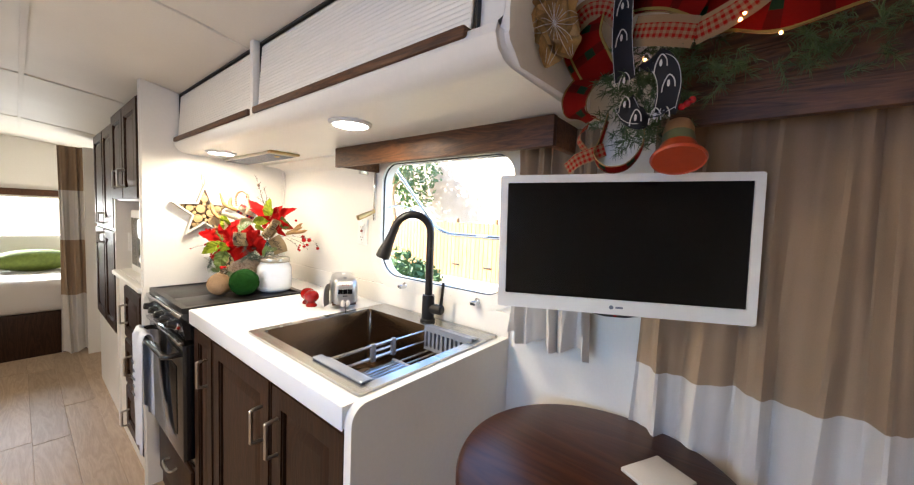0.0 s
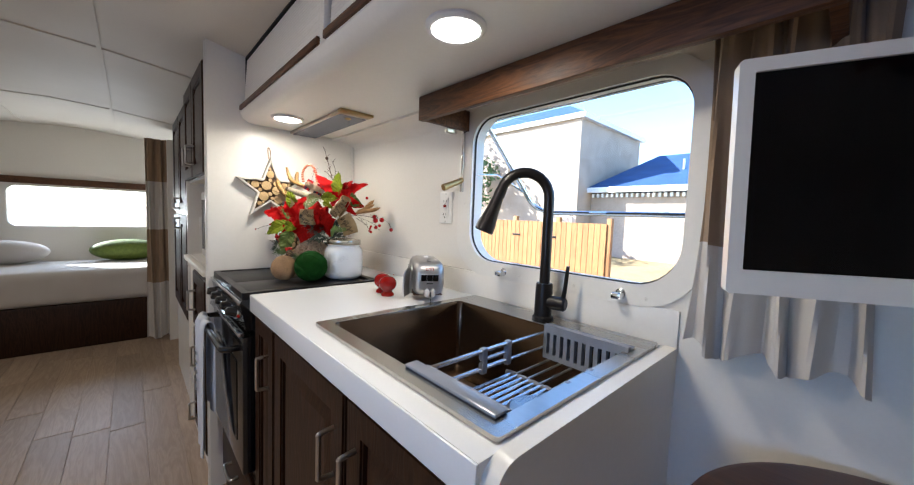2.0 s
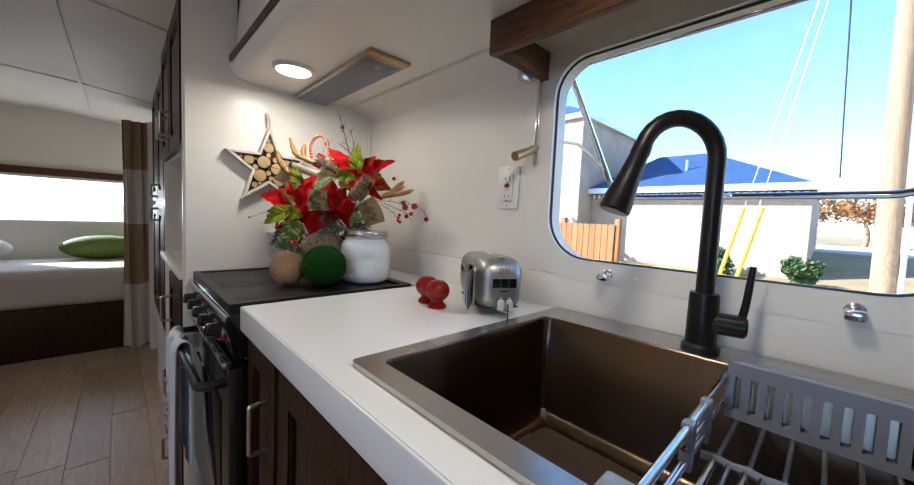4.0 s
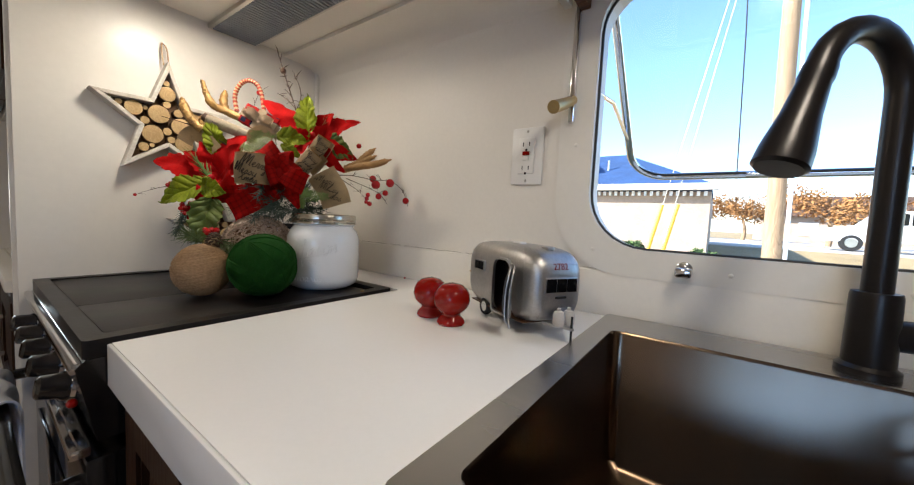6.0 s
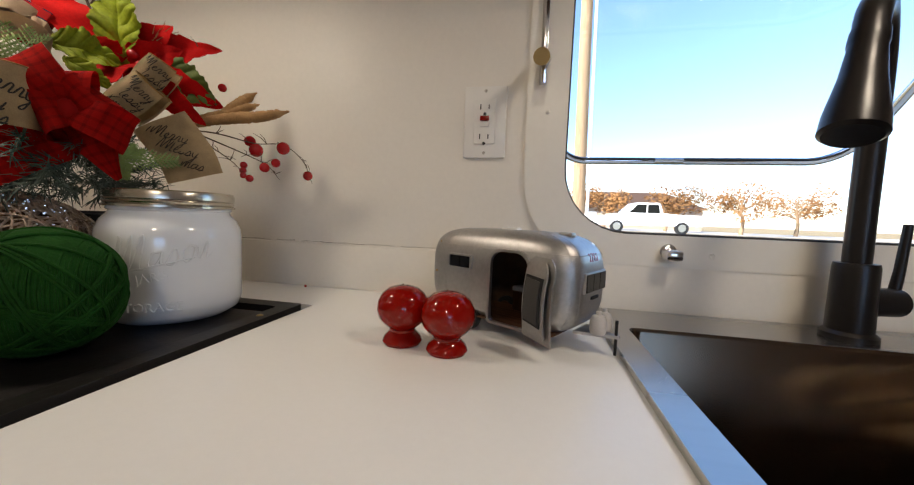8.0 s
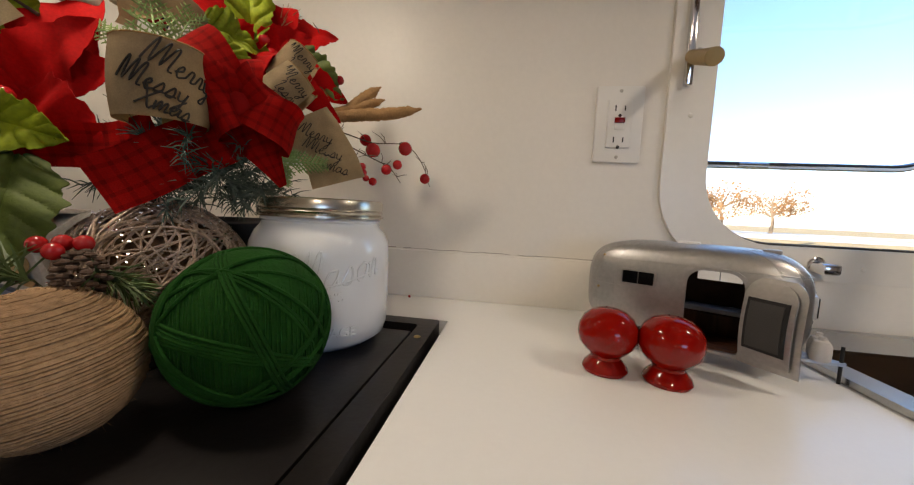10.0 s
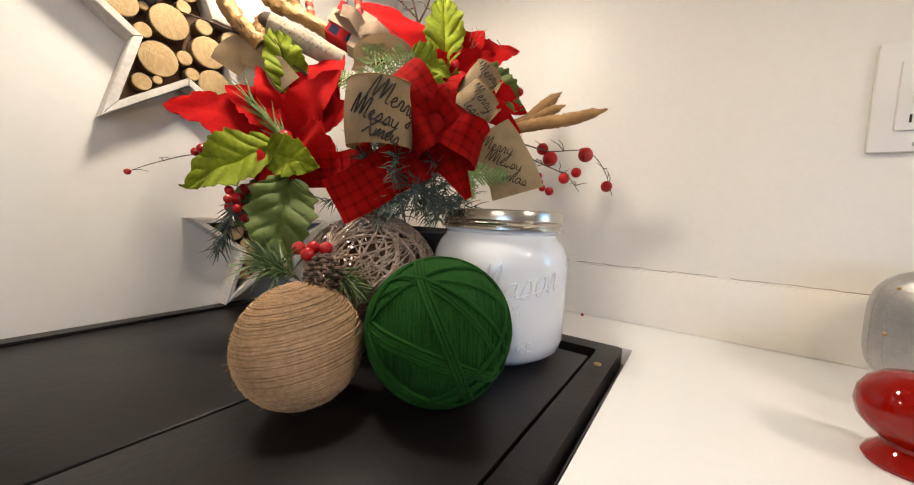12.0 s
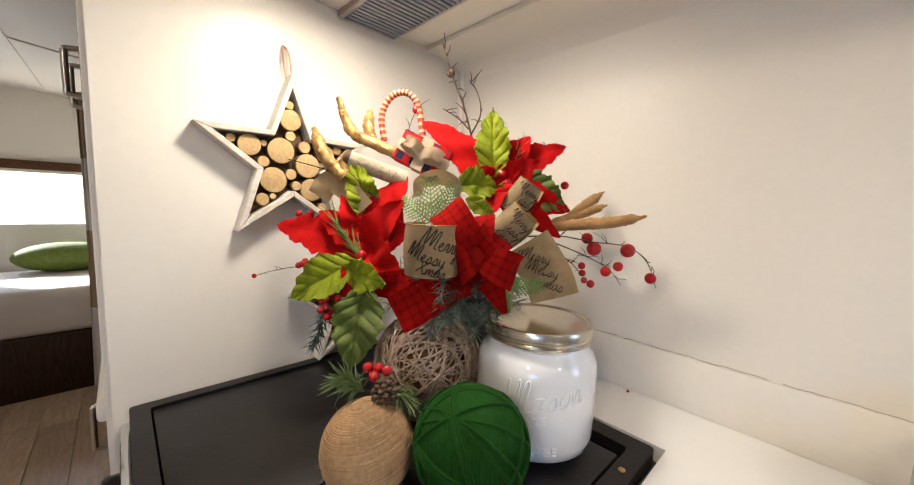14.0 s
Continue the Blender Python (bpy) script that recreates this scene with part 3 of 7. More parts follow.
sink = thing("sink", (-1.03, 0.975, 0.9), "deep square stainless steel sink with a wide rim", "sink")
SX0, SX1, SY0, SY1 = -1.272, -0.792, 0.752, 1.135
bm = plate(rounded(-1.300, -0.765, 0.722, 1.228, 0.008), [rounded(SX0, SX1, SY0, SY1, 0.012)], 0.9005, 0.9075, m=SWAP)
part("rim", bm, STEEL, sink)
bm = bmesh.new()
loops = []
for z, inset in ((0.9072, 0.0), (0.903, 0.002), (0.72, 0.006), (0.705, 0.018), (0.7015, 0.032)):
    loops.append([bm.verts.new((x, y, z)) for x, y in rounded(SX0 + inset, SX1 - inset, SY0 + inset, SY1 - inset, 0.014)])
for a, b in zip(loops, loops[1:]):
    for k in range(len(a)):
        bm.faces.new((a[k], a[(k + 1) % len(a)], b[(k + 1) % len(a)], b[k]))
part("basin", bm, BASIN, sink, "brushed steel basin, darkened for its dim reflections")
bm = bmesh.new()
loops = [[bm.verts.new((x, y, z)) for x, y in rounded(SX0 + inset, SX1 - inset, SY0 + inset, SY1 - inset, 0.014)] for z, inset in ((0.7013, 0.031), (0.7005, 0.06), (0.700, 0.12))]
for a, b in zip(loops, loops[1:]):
    for k in range(len(a)):
        bm.faces.new((a[k], a[(k + 1) % len(a)], b[(k + 1) % len(a)], b[k]))
bm.faces.new(loops[-1])
part("basin_floor", bm, BASINFLOOR, sink, "scuffed steel basin floor, darkened for its dim reflections")
part("drain", lathe([(0.0, 0.002), (0.02, 0.002), (0.03, 0.005), (0.045, 0.006), (0.052, 0.003), (0.054, 0.0)], (-1.1, 0.94, 0.7005), 30), CHROME, sink)

fc = thing("faucet", (-1.015, 1.178, 0.9075), "black bronze gooseneck faucet with a pull-down spray head", "faucet")
FX, FY = -1.015, 1.178
part("base", lathe([(0, 0), (0.026, 0), (0.026, 0.006), (0.0215, 0.010), (0.0205, 0.085), (0.0195, 0.09), (0.0, 0.09)], (FX, FY, 0.9075), 32), BLACKMETAL, fc)
sp = Vector((-0.66, -0.75, 0)).normalized()
o = Vector((FX, FY, 0))
R = 0.060
neck = [o + Vector((0, 0, 0.99)), o + Vector((0, 0, 1.08)), o + Vector((0, 0, 1.205))]
for k in range(1, 13):
    a = math.radians(166) * k / 12
    neck.append(o + sp * (R - R * math.cos(a)) + Vector((0, 0, 1.205 + R * math.sin(a))))
part("neck", tube(neck, 0.0128, 18), BLACKMETAL, fc)
tip = neck[-1]
dn = (neck[-1] - neck[-2]).normalized()
part("spray_head", tube([tip - dn * 0.002, tip + dn * 0.012, tip + dn * 0.016, tip + dn * 0.05, tip + dn * 0.088, tip + dn * 0.105, tip + dn * 0.108],
                        [0.0138, 0.0145, 0.0135, 0.0165, 0.0225, 0.0235, 0.020], 22), BLACKMETAL, fc, "flared black spray head")
hb = Vector((0.98, 0.2, 0)).normalized()
part("valve", tube([o + Vector((0, 0, 0.952)), o + hb * 0.052 + Vector((0, 0, 0.952)), o + hb * 0.056 + Vector((0, 0, 0.952))], [0.017, 0.017, 0.013], 20), BLACKMETAL, fc)
part("lever", tube([o + hb * 0.047 + Vector((0, 0, 0.952)), o + hb * 0.052 + Vector((0, 0, 0.99)), o + hb * 0.056 + Vector((0, 0, 1.045))], [0.006, 0.005, 0.0045], 12), BLACKMETAL, fc)

# ---- stove ----
st = thing("stove", (-1.94, 0.9, 0), "black trailer range with its cover closed", "stove")
part("body", box(-2.183, -1.698, 0.70, 1.122, 0.30, 0.884, 0.004), BLACKENAMEL, st)
bm = plate(rounded(-2.183, -1.700, 0.662, 1.112, 0.006), [rounded(-2.166, -1.722, 0.682, 1.088, 0.006)], 0.884, 0.9045, m=SWAP)
part("top_frame", bm, BLACKTOP, st, "raised black edge frame")
part("cover", box(-2.164, -1.905, 0.684, 1.070, 0.884, 0.902, 0.002), BLACKTOP, st, "black hinged cover leaf")
part("cover", box(-1.903, -1.726, 0.684, 1.070, 0.884, 0.902, 0.002), BLACKTOP, st, "black hinged cover leaf")
part("hinge_bar", box(-2.15, -1.74, 1.073, 1.084, 0.884, 0.8945, 0.001), BLACKENAMEL, st)
part("screw", ball((-1.712, 1.045, 0.9047), 0.004, u=10, v=6, squash=(1, 1, 0.4)), BRASS, st)
bm = extrude([(0.664, 0.884), (0.70, 0.884), (0.70, 0.79), (0.672, 0.79), (0.656, 0.875)], "x", -2.19, -1.698)
part("control_panel", bm, BLACKENAMEL, st)
part("trim_strip", box(-2.19, -1.70, 0.652, 0.664, 0.869, 0.882, 0.003), CHROME, st, "chrome strip under the cover")
for k in range(5):
    kx = -2.13 + k * 0.088
    kn = part("knob", lathe([(0, 0), (0.019, 0), (0.018, 0.006), (0.015, 0.010), (0.0135, 0.026), (0.010, 0.029), (0, 0.029)], seg=24, m=pose(kx, 0.662, 0.833, 80)), BLACKENAMEL, st, "black knob with a chrome skirt")
    part("skirt", lathe([(0.012, 0.0), (0.023, 0.0), (0.022, 0.004), (0.014, 0.005)], seg=24, m=pose(kx, 0.664, 0.833, 80)), CHROME, kn)
part("indicator", ball((-1.712, 0.655, 0.835), 0.005, u=10, v=8), RED, st)
part("trim_strip", box(-2.19, -1.70, 0.650, 0.668, 0.774, 0.786, 0.003), CHROME, st)
dr = part("oven_door", box(-2.188, -1.70, 0.662, 0.70, 0.34, 0.77, 0.006), BLACKENAMEL, st, "black glass oven door")
part("window", box(-2.12, -1.77, 0.659, 0.663, 0.42, 0.68, 0.002), SCREEN, dr, "dark oven glass")
part("handle", tube(smooth_path([(-2.165, 0.668, 0.735), (-2.16, 0.622, 0.735), (-2.1, 0.615, 0.735), (-1.79, 0.615, 0.735), (-1.73, 0.622, 0.735), (-1.725, 0.668, 0.735)], 5), 0.0095, 12), BLACKENAMEL, dr)
sd = thing("storage_box", (-1.94, 0.9, 0), "dark wooden pull-out box under the stove", "storage box")
part("box", box(-2.19, -1.698, 0.70, 1.1, 0.0, 0.296), DARKWOOD, sd)
fr = part("front", box(-2.17, -1.712, 0.685, 0.70, 0.09, 0.285, 0.005), DARKWOOD, sd)
part("handle", tube(smooth_path([(-1.99, 0.685, 0.215), (-1.988, 0.662, 0.213), (-1.94, 0.658, 0.211), (-1.892, 0.662, 0.213), (-1.89, 0.685, 0.215)], 5), 0.005, 10), NICKEL, fr, "satin nickel pull")


def towel_fn(u, v):
    x = -2.135 + 0.16 * u
    if v < 0.55:
        z, y = 0.745 - 0.47 * (0.55 - v) / 0.55, 0.600 - 0.006 * math.sin(u * 9)
    elif v < 0.65:
        a = math.pi * (v - 0.55) / 0.1
        z, y = 0.745 + 0.016 * math.sin(a), 0.6 + 0.015 * (1 - math.cos(a))
    else:
        z, y = 0.745 - 0.32 * (v - 0.65) / 0.35, 0.632
    return (x + 0.004 * math.sin(v * 14), y + 0.004 * math.sin(u * 12 + v * 3), z)


tw = thing("dish_towel", (-2.06, 0.61, 0.5), "white cotton dish towel hung over the oven handle", "towel")
part("cloth", grid(towel_fn, 14, 50, 0.003), TOWEL, tw)
for k in range(5):
    part("print_bar", box(-2.105 + 0.012 * (k % 2), -2.07 + 0.008 * (k % 3), 0.588, 0.5915, 0.62 - 0.033 * k, 0.628 - 0.033 * k), GREYPLASTIC, tw, "grey printed bar")

# ---- television ----
TVP = Vector((-0.40, 1.088, 1.075))
tv = thing("television", label="flat television with a white bezel on a wall arm, switched off", category="television",
           local=Matrix.Translation(TVP) @ pose(0, 0, 0, 0, -1.3, 23.0))
TW, TH = 0.243, 0.287
part("bezel", plate(rounded(-TW, TW, 0, TH, 0.005), [rounded(-TW + 0.016, TW - 0.016, 0.03, TH - 0.016, 0.002)], -0.012, 0.012), WHITEPLASTIC, tv, "white plastic bezel")
part("screen", box(-TW + 0.014, TW - 0.014, -0.007, 0.006, 0.028, TH - 0.014), SCREEN, tv, "black glass screen")
part("back", box(-TW + 0.01, TW - 0.01, 0.010, 0.032, 0.012, TH - 0.012, 0.008), WHITEPLASTIC, tv)
part("logo", ball((-0.008, -0.0125, 0.015), 0.0042, u=12, v=8, squash=(1, 0.15, 1)), GREYPLASTIC, tv, "small grey round mark")
part("logo", box(0.0, 0.014, -0.0127, -0.0118, 0.013, 0.017), GREYPLASTIC, tv, "small grey bar mark")
part("chin", extrude([(-0.05, 0.0), (-0.02, -0.006), (0.02, -0.006), (0.05, 0.0)], "y", -0.008, 0.008), BLACKMATT, tv)
part("indicator", ball((0.0, -0.0125, -0.002), 0.003, u=8, v=6), RED, tv, "red standby lamp")
part("arm", tube([(0.0, 0.03, 0.14), (0.03, 0.06, 0.14), (0.035, 0.10, 0.14)], 0.013, 10), BLACKMETAL, tv)
part("mount_plate", box(-0.05, 0.05, 0.03, 0.038, 0.09, 0.19, 0.002), BLACKMETAL, tv)

# ---- curtains ----
def curtain(name, x0, x1, z0, z1, y, folds, amp, label, split, taper=0.0):
    """A pleated curtain in three bands of cloth, white below split[0], tan, and white above split[1]."""
    c = thing(name, ((x0 + x1) / 2, y, z0), label, "curtain")

    def fn(u, v, za, zb):
        z = za + (zb - za) * v
        k = (z - z0) / (z1 - z0)
        xx = x0 + (x1 - x0) * (u + taper * (1 - k) * (u - 0.5))
        ph = u * folds * 2 * math.pi
        return (xx + 0.008 * math.sin(ph * 0.5 + 3 * k), y + amp * (0.6 + 0.4 * (1 - k)) * math.sin(ph + 0.7 * math.sin(3 * k)) + 0.006 * math.sin(ph * 2.3 + 4 * k), z + 0.014 * (1 - k) ** 3 * math.sin(ph * 0.5 + 1.0))
    edges = [z0] + [s for s in split if z0 < s < z1] + [z1]
    for i, (a, b) in enumerate(zip(edges, edges[1:])):
        tan = (i % 2 == 1)
        part("cloth_band", grid(lambda u, v, a=a, b=b: fn(u, v, a, b), folds * 14, 10, 0.0015), CURTAIN_TAN if tan else CURTAIN_WHITE, c, "tan linen band" if tan else "off-white linen band")
    return c


curtain("curtain", -0.372, 0.36, 0.62, 1.5, 1.212, 9, 0.019, "striped tan and white linen curtain behind the television", (0.935, 1.60), 0.06)
curtain("curtain", -0.705, -0.49, 0.925, 1.49, 1.195, 5, 0.022, "short gathered tan and cream curtain beside the sink window", (1.12,), 0.1)

# ---- round table ----
tb = thing("round_table", (-0.383, 0.978, 0.0), "round red-brown wooden table", "table")
part("tabletop", lathe([(0, 0.752), (0.25, 0.752), (0.258, 0.758), (0.262, 0.77), (0.262, 0.782), (0.258, 0.790), (0.248, 0.793), (0, 0.793)], (-0.383, 0.978, 0), 72), TABLEWOOD, tb)
part("pedestal", lathe([(0, 0), (0.17, 0), (0.17, 0.02), (0.04, 0.05), (0.03, 0.4), (0.045, 0.70), (0.12, 0.752), (0, 0.752)], (-0.383, 0.978, 0), 32), TABLEWOOD, tb)
napkin = box(-0.05, 0.05, -0.04, 0.04, 0, 0.008, 0.002, m=pose(-0.292, 1.045, 0.7935, 0, 0, 62))
solo("note_pad", napkin, CURTAIN_WHITE, "cream folded paper pad on the round table", "paper")


# ---- more materials for the decorations ----
def uv_material(name, build, rough=0.9, sheen=0.0):
    """A cloth whose weave runs along the strip's own length and width, in metres."""
    m = bpy.data.materials.new(name)
    m.use_nodes = True
    n, l = m.node_tree.nodes, m.node_tree.links
    b = n["Principled BSDF"]
    b.inputs["Roughness"].default_value, b.inputs["Sheen Weight"].default_value = rough, sheen
    b.inputs["Specular IOR Level"].default_value = 0.12
    uv = n.new("ShaderNodeUVMap")
    sep = n.new("ShaderNodeSeparateXYZ")
    l.new(uv.outputs[0], sep.inputs[0])

    def op(kind, a, c, d=None):
        node = n.new("ShaderNodeMath")
        node.operation = kind
        for k, v in enumerate((a, c, d)):
            if v is None:
                continue
            if isinstance(v, (int, float)):
                node.inputs[k].default_value = v
            else:
                l.new(v, node.inputs[k])
        return node.outputs[0]

    def stripe(src, period, duty, shift=0.0):
        return op("LESS_THAN", op("FRACT", op("ADD", op("DIVIDE", src, period), 50.0 + shift), None), duty)

    def mix(fac, a, c):
        node = n.new("ShaderNodeMix")
        node.data_type = "RGBA"
        for k, v in ((0, fac), (6, a), (7, c)):
            if isinstance(v, (int, float)):
                node.inputs[k].default_value = v
            elif isinstance(v, tuple):
                node.inputs[k].default_value = (*v, 1)
            else:
                l.new(v, node.inputs[k])
        return node.outputs[2]
    colour = build(sep.outputs[0], sep.outputs[1], op, stripe, mix)
    noise_node = n.new("ShaderNodeTexNoise")
    noise_node.inputs["Scale"].default_value = 900
    l.new(uv.outputs[0], noise_node.inputs["Vector"])
    shade = mix(op("MULTIPLY", noise_node.outputs[0], 0.45), colour, (0.0, 0.0, 0.0))
    l.new(shade, b.inputs["Base Color"])
    bp = n.new("ShaderNodeBump")
    bp.inputs["Strength"].default_value, bp.inputs["Distance"].default_value = 0.6, 0.0005
    l.new(noise_node.outputs[0], bp.inputs["Height"])
    l.new(bp.outputs[0], b.inputs["Normal"])
    return m


BUFFALO = uv_material("red_black_check_flannel", lambda u, v, op, stripe, mix: mix(op("MULTIPLY", op("ADD", stripe(u, 0.011, 0.3), stripe(v, 0.011, 0.3)), 0.24), (0.55, 0.008, 0.005), (0.03, 0.002, 0.003)))
TARTAN = uv_material("red_green_tartan", lambda u, v, op, stripe, mix: mix(op("MULTIPLY", stripe(v, 0.06, 0.07, 0.45), 0.9), mix(op("MULTIPLY", op("MULTIPLY", stripe(u, 0.05, 0.3), stripe(v, 0.045, 0.35)), 0.9),
                                                                   mix(op("MULTIPLY", stripe(u, 0.05, 0.3), 0.6), (0.36, 0.012, 0.008), (0.10, 0.012, 0.008)), (0.008, 0.07, 0.03)), (0.55, 0.42, 0.12)))
GINGHAM = uv_material("red_gingham_burlap", lambda u, v, op, stripe, mix: mix(op("MULTIPLY", op("LESS_THAN", op("ABSOLUTE", v, None), 0.011), op("ADD", op("MULTIPLY", stripe(u, 0.009, 0.5), 0.5), op("MULTIPLY", stripe(v, 0.009, 0.5), 0.5))),
                                                                      (0.52, 0.34, 0.19), (0.55, 0.02, 0.012)))
GIFTWRAP = uv_material("gift_wrap_check", lambda u, v, op, stripe, mix: mix(op("MULTIPLY", stripe(u, 0.02, 0.5), stripe(v, 0.02, 0.5)), (0.45, 0.015, 0.015), (0.02, 0.025, 0.06)))
BURLAP = material("burlap", (0.52, 0.39, 0.22), 0.9, var=0.3, scale=60, fine=900, bump=0.7, dist=0.0006)
BURLAP_PALE = material("pale_burlap", (0.52, 0.40, 0.27), 0.9, var=0.2, scale=60, fine=900, bump=0.6, dist=0.0006)
PETAL = material("red_velvet", (0.47, 0.0035, 0.003), 0.85, var=0.45, scale=30, fine=400, bump=0.3, dist=0.0006, spec=0.12, island=0.12)
LEAF = material("green_velvet_leaf", (0.24, 0.29, 0.010), 0.7, var=0.55, scale=40, fine=300, bump=0.5, dist=0.0008, spec=0.2, island=0.2)
LEAFDARK = material("olive_leaf", (0.10, 0.14, 0.012), 0.7, var=0.4, scale=40, fine=300, bump=0.5, dist=0.0008, island=0.2)
CEDAR = material("cedar_sprig", (0.24, 0.36, 0.11), 0.6, var=0.4, scale=50, island=0.25)
PINE = material("pine_needle", (0.09, 0.14, 0.04), 0.55, var=0.4, scale=50, island=0.3)
FIRGREY = material("dusty_fir", (0.06, 0.09, 0.07), 0.7, var=0.4, scale=50, island=0.3)
TWIG = material("brown_twig", (0.085, 0.045, 0.025), 0.8, var=0.4, scale=60, bump=0.5)
GOLD = material("gold_glitter_bark", (0.40, 0.23, 0.07), 0.45, 0.35, var=0.45, scale=50, fine=500, bump=0.8, dist=0.001)
TANPOD = material("dried_tan_pod", (0.40, 0.22, 0.08), 0.75, var=0.4, scale=60, fine=600, bump=0.8, dist=0.001)
BERRY = material("red_berry", (0.46, 0.01, 0.012), 0.22, var=0.25, scale=80, bump=0.1)
CANERED = material("cane_red", (0.45, 0.05, 0.02), 0.6, var=0.2)
CANECREAM = material("cane_cream", (0.72, 0.52, 0.30), 0.6, var=0.2)
BIRCH = material("birch_bark", (0.50, 0.42, 0.30), 0.85, var=0.45, scale=30, fine=200, bump=0.6)
LOGEND = wood("cut_log_end", (0.58, 0.42, 0.22), (0.44, 0.30, 0.14), "x", 0.8, 40, 0.3)
BARK = material("log_bark", (0.16, 0.09, 0.045), 0.9, var=0.4, scale=60, bump=0.6)
WHITEWASH = material("whitewashed_wood", (0.70, 0.67, 0.61), 0.7, var=0.3, scale=20, fine=200, bump=0.4, second=(0.5, 0.45, 0.38))
GLITTER = material("glitter_vine", (0.50, 0.37, 0.28), 0.28, 0.3, var=0.4, scale=120, fine=900, bump=0.9, dist=0.001)
POTDARK = material("dark_tin_pot", (0.03, 0.032, 0.035), 0.5, 0.3, var=0.3)
BELLRED = material("painted_bell", (0.42, 0.05, 0.012), 0.4, var=0.2)
BELLGREEN = material("bell_olive", (0.13, 0.14, 0.06), 0.5, var=0.2)
BELLTAN = material("bell_terracotta", (0.36, 0.18, 0.07), 0.5, var=0.2)
DARKRIBBON = material("black_ribbon", (0.012, 0.012, 0.018), 0.6, var=0.3, fine=500, bump=0.3)
FAIRY = glow("fairy_bulb", (1.0, 0.42, 0.12), 5.0)


def knobbly(bm, amount, scale):
    """Roughens a mesh with small lumps along its normals."""
    bm.normal_update()
    for v in bm.verts:
        v.co += v.normal * amount * (mnoise.noise(v.co * scale) + 0.6 * mnoise.noise(v.co * scale * 2.3))
    return bm


def strip(pts, width, across, thick=0.0007, n=8, wavy=0.0, taper=None, bm=None):
    """A ribbon along a smooth line; across is its width direction at start and end."""
    line = smooth_path(pts, n)
    a0, a1 = (Vector(across[0]).normalized(), Vector(across[1]).normalized()) if isinstance(across[0], (tuple, Vector)) else (Vector(across).normalized(),) * 2
    one = bmesh.new()
    uvl = one.loops.layers.uv.new("UVMap")
    run, rows, us = 0.0, [], []
    M = 6
    for k, p in enumerate(line):
        if k:
            run += (p - line[k - 1]).length
        t = k / (len(line) - 1)
        d = (line[min(k + 1, len(line) - 1)] - line[max(k - 1, 0)]).normalized()
        a = a0.lerp(a1, t)
        a = (a - d * a.dot(d)).normalized()
        nrm = d.cross(a)
        w = width * (taper(t) if taper else 1)
        rows.append([one.verts.new(p + a * w * (j / M - 0.5) + nrm * (wavy * math.sin(j / M * 5 + k * 0.4) + 0.04 * w * math.cos((j / M - 0.5) * math.pi))) for j in range(M + 1)])
        us.append(run)
    for k in range(len(rows) - 1):
        for j in range(M):
            fc2 = one.faces.new((rows[k][j], rows[k + 1][j], rows[k + 1][j + 1], rows[k][j + 1]))
            for lp, (kk, jj) in zip(fc2.loops, ((k, j), (k + 1, j), (k + 1, j + 1), (k, j + 1))):
                lp[uvl].uv = (us[kk], (jj / M - 0.5) * width)
    bmesh.ops.solidify(one, geom=one.faces[:], thickness=thick)
    return merge(bm, one)


FACE = Vector((0.70, -0.70, 0.14)).normalized()


def blade(base, tip, width, jag=0.0, curl=0.12, crease=0.12, face=None, lean=0.0, seed=0, shape=0.75, veins=0, bm=None):
    """A petal or leaf from base to tip that faces the aisle."""
    base, tip = Vector(base), Vector(tip)
    d = tip - base
    L = d.length
    d.normalize()
    nrm = Vector(face) if face is not None else FACE
    nrm = (nrm - d * nrm.dot(d)).normalized()
    side = d.cross(nrm)
    nrm = (nrm + side * lean).normalized()
    side = d.cross(nrm)
    rng = random.Random(seed)
    ph = rng.uniform(0, 6)
    U, V = (72, 24) if veins else (40, 14)

    def fn(u, v):
        w = width * (math.sin(math.pi * u ** shape) ** 0.75 if 0 < u < 1 else 0.0) + width * 0.03 * (1 - u)
        s = v * 2 - 1
        w *= 1 + jag * (math.sin(u * 30 + ph) + 0.6 * math.sin(u * 71 + 2 * ph)) * abs(s) ** 2
        out = curl * L * math.sin(u * math.pi * 0.9 + 0.2 * math.sin(ph)) + crease * w * abs(s) + 0.09 * w * math.sin(u * 9 + ph) * s + 0.04 * w * math.sin(u * 17 + 3 * s + ph)
        if veins:
            out -= 0.07 * width * (1 - abs(math.sin((u * veins - abs(s) * 1.3) * math.pi))) ** 2 * min(1, 3 * abs(s)) + 0.05 * width * math.exp(-(s / 0.1) ** 2)
            w *= 1 + 0.06 * abs(math.sin((u * veins - 1.3) * math.pi)) * abs(s) ** 2
        return base + d * L * u + side * w * s * 0.5 + nrm * out
    return grid(fn, U, V, 0.0008, bm)


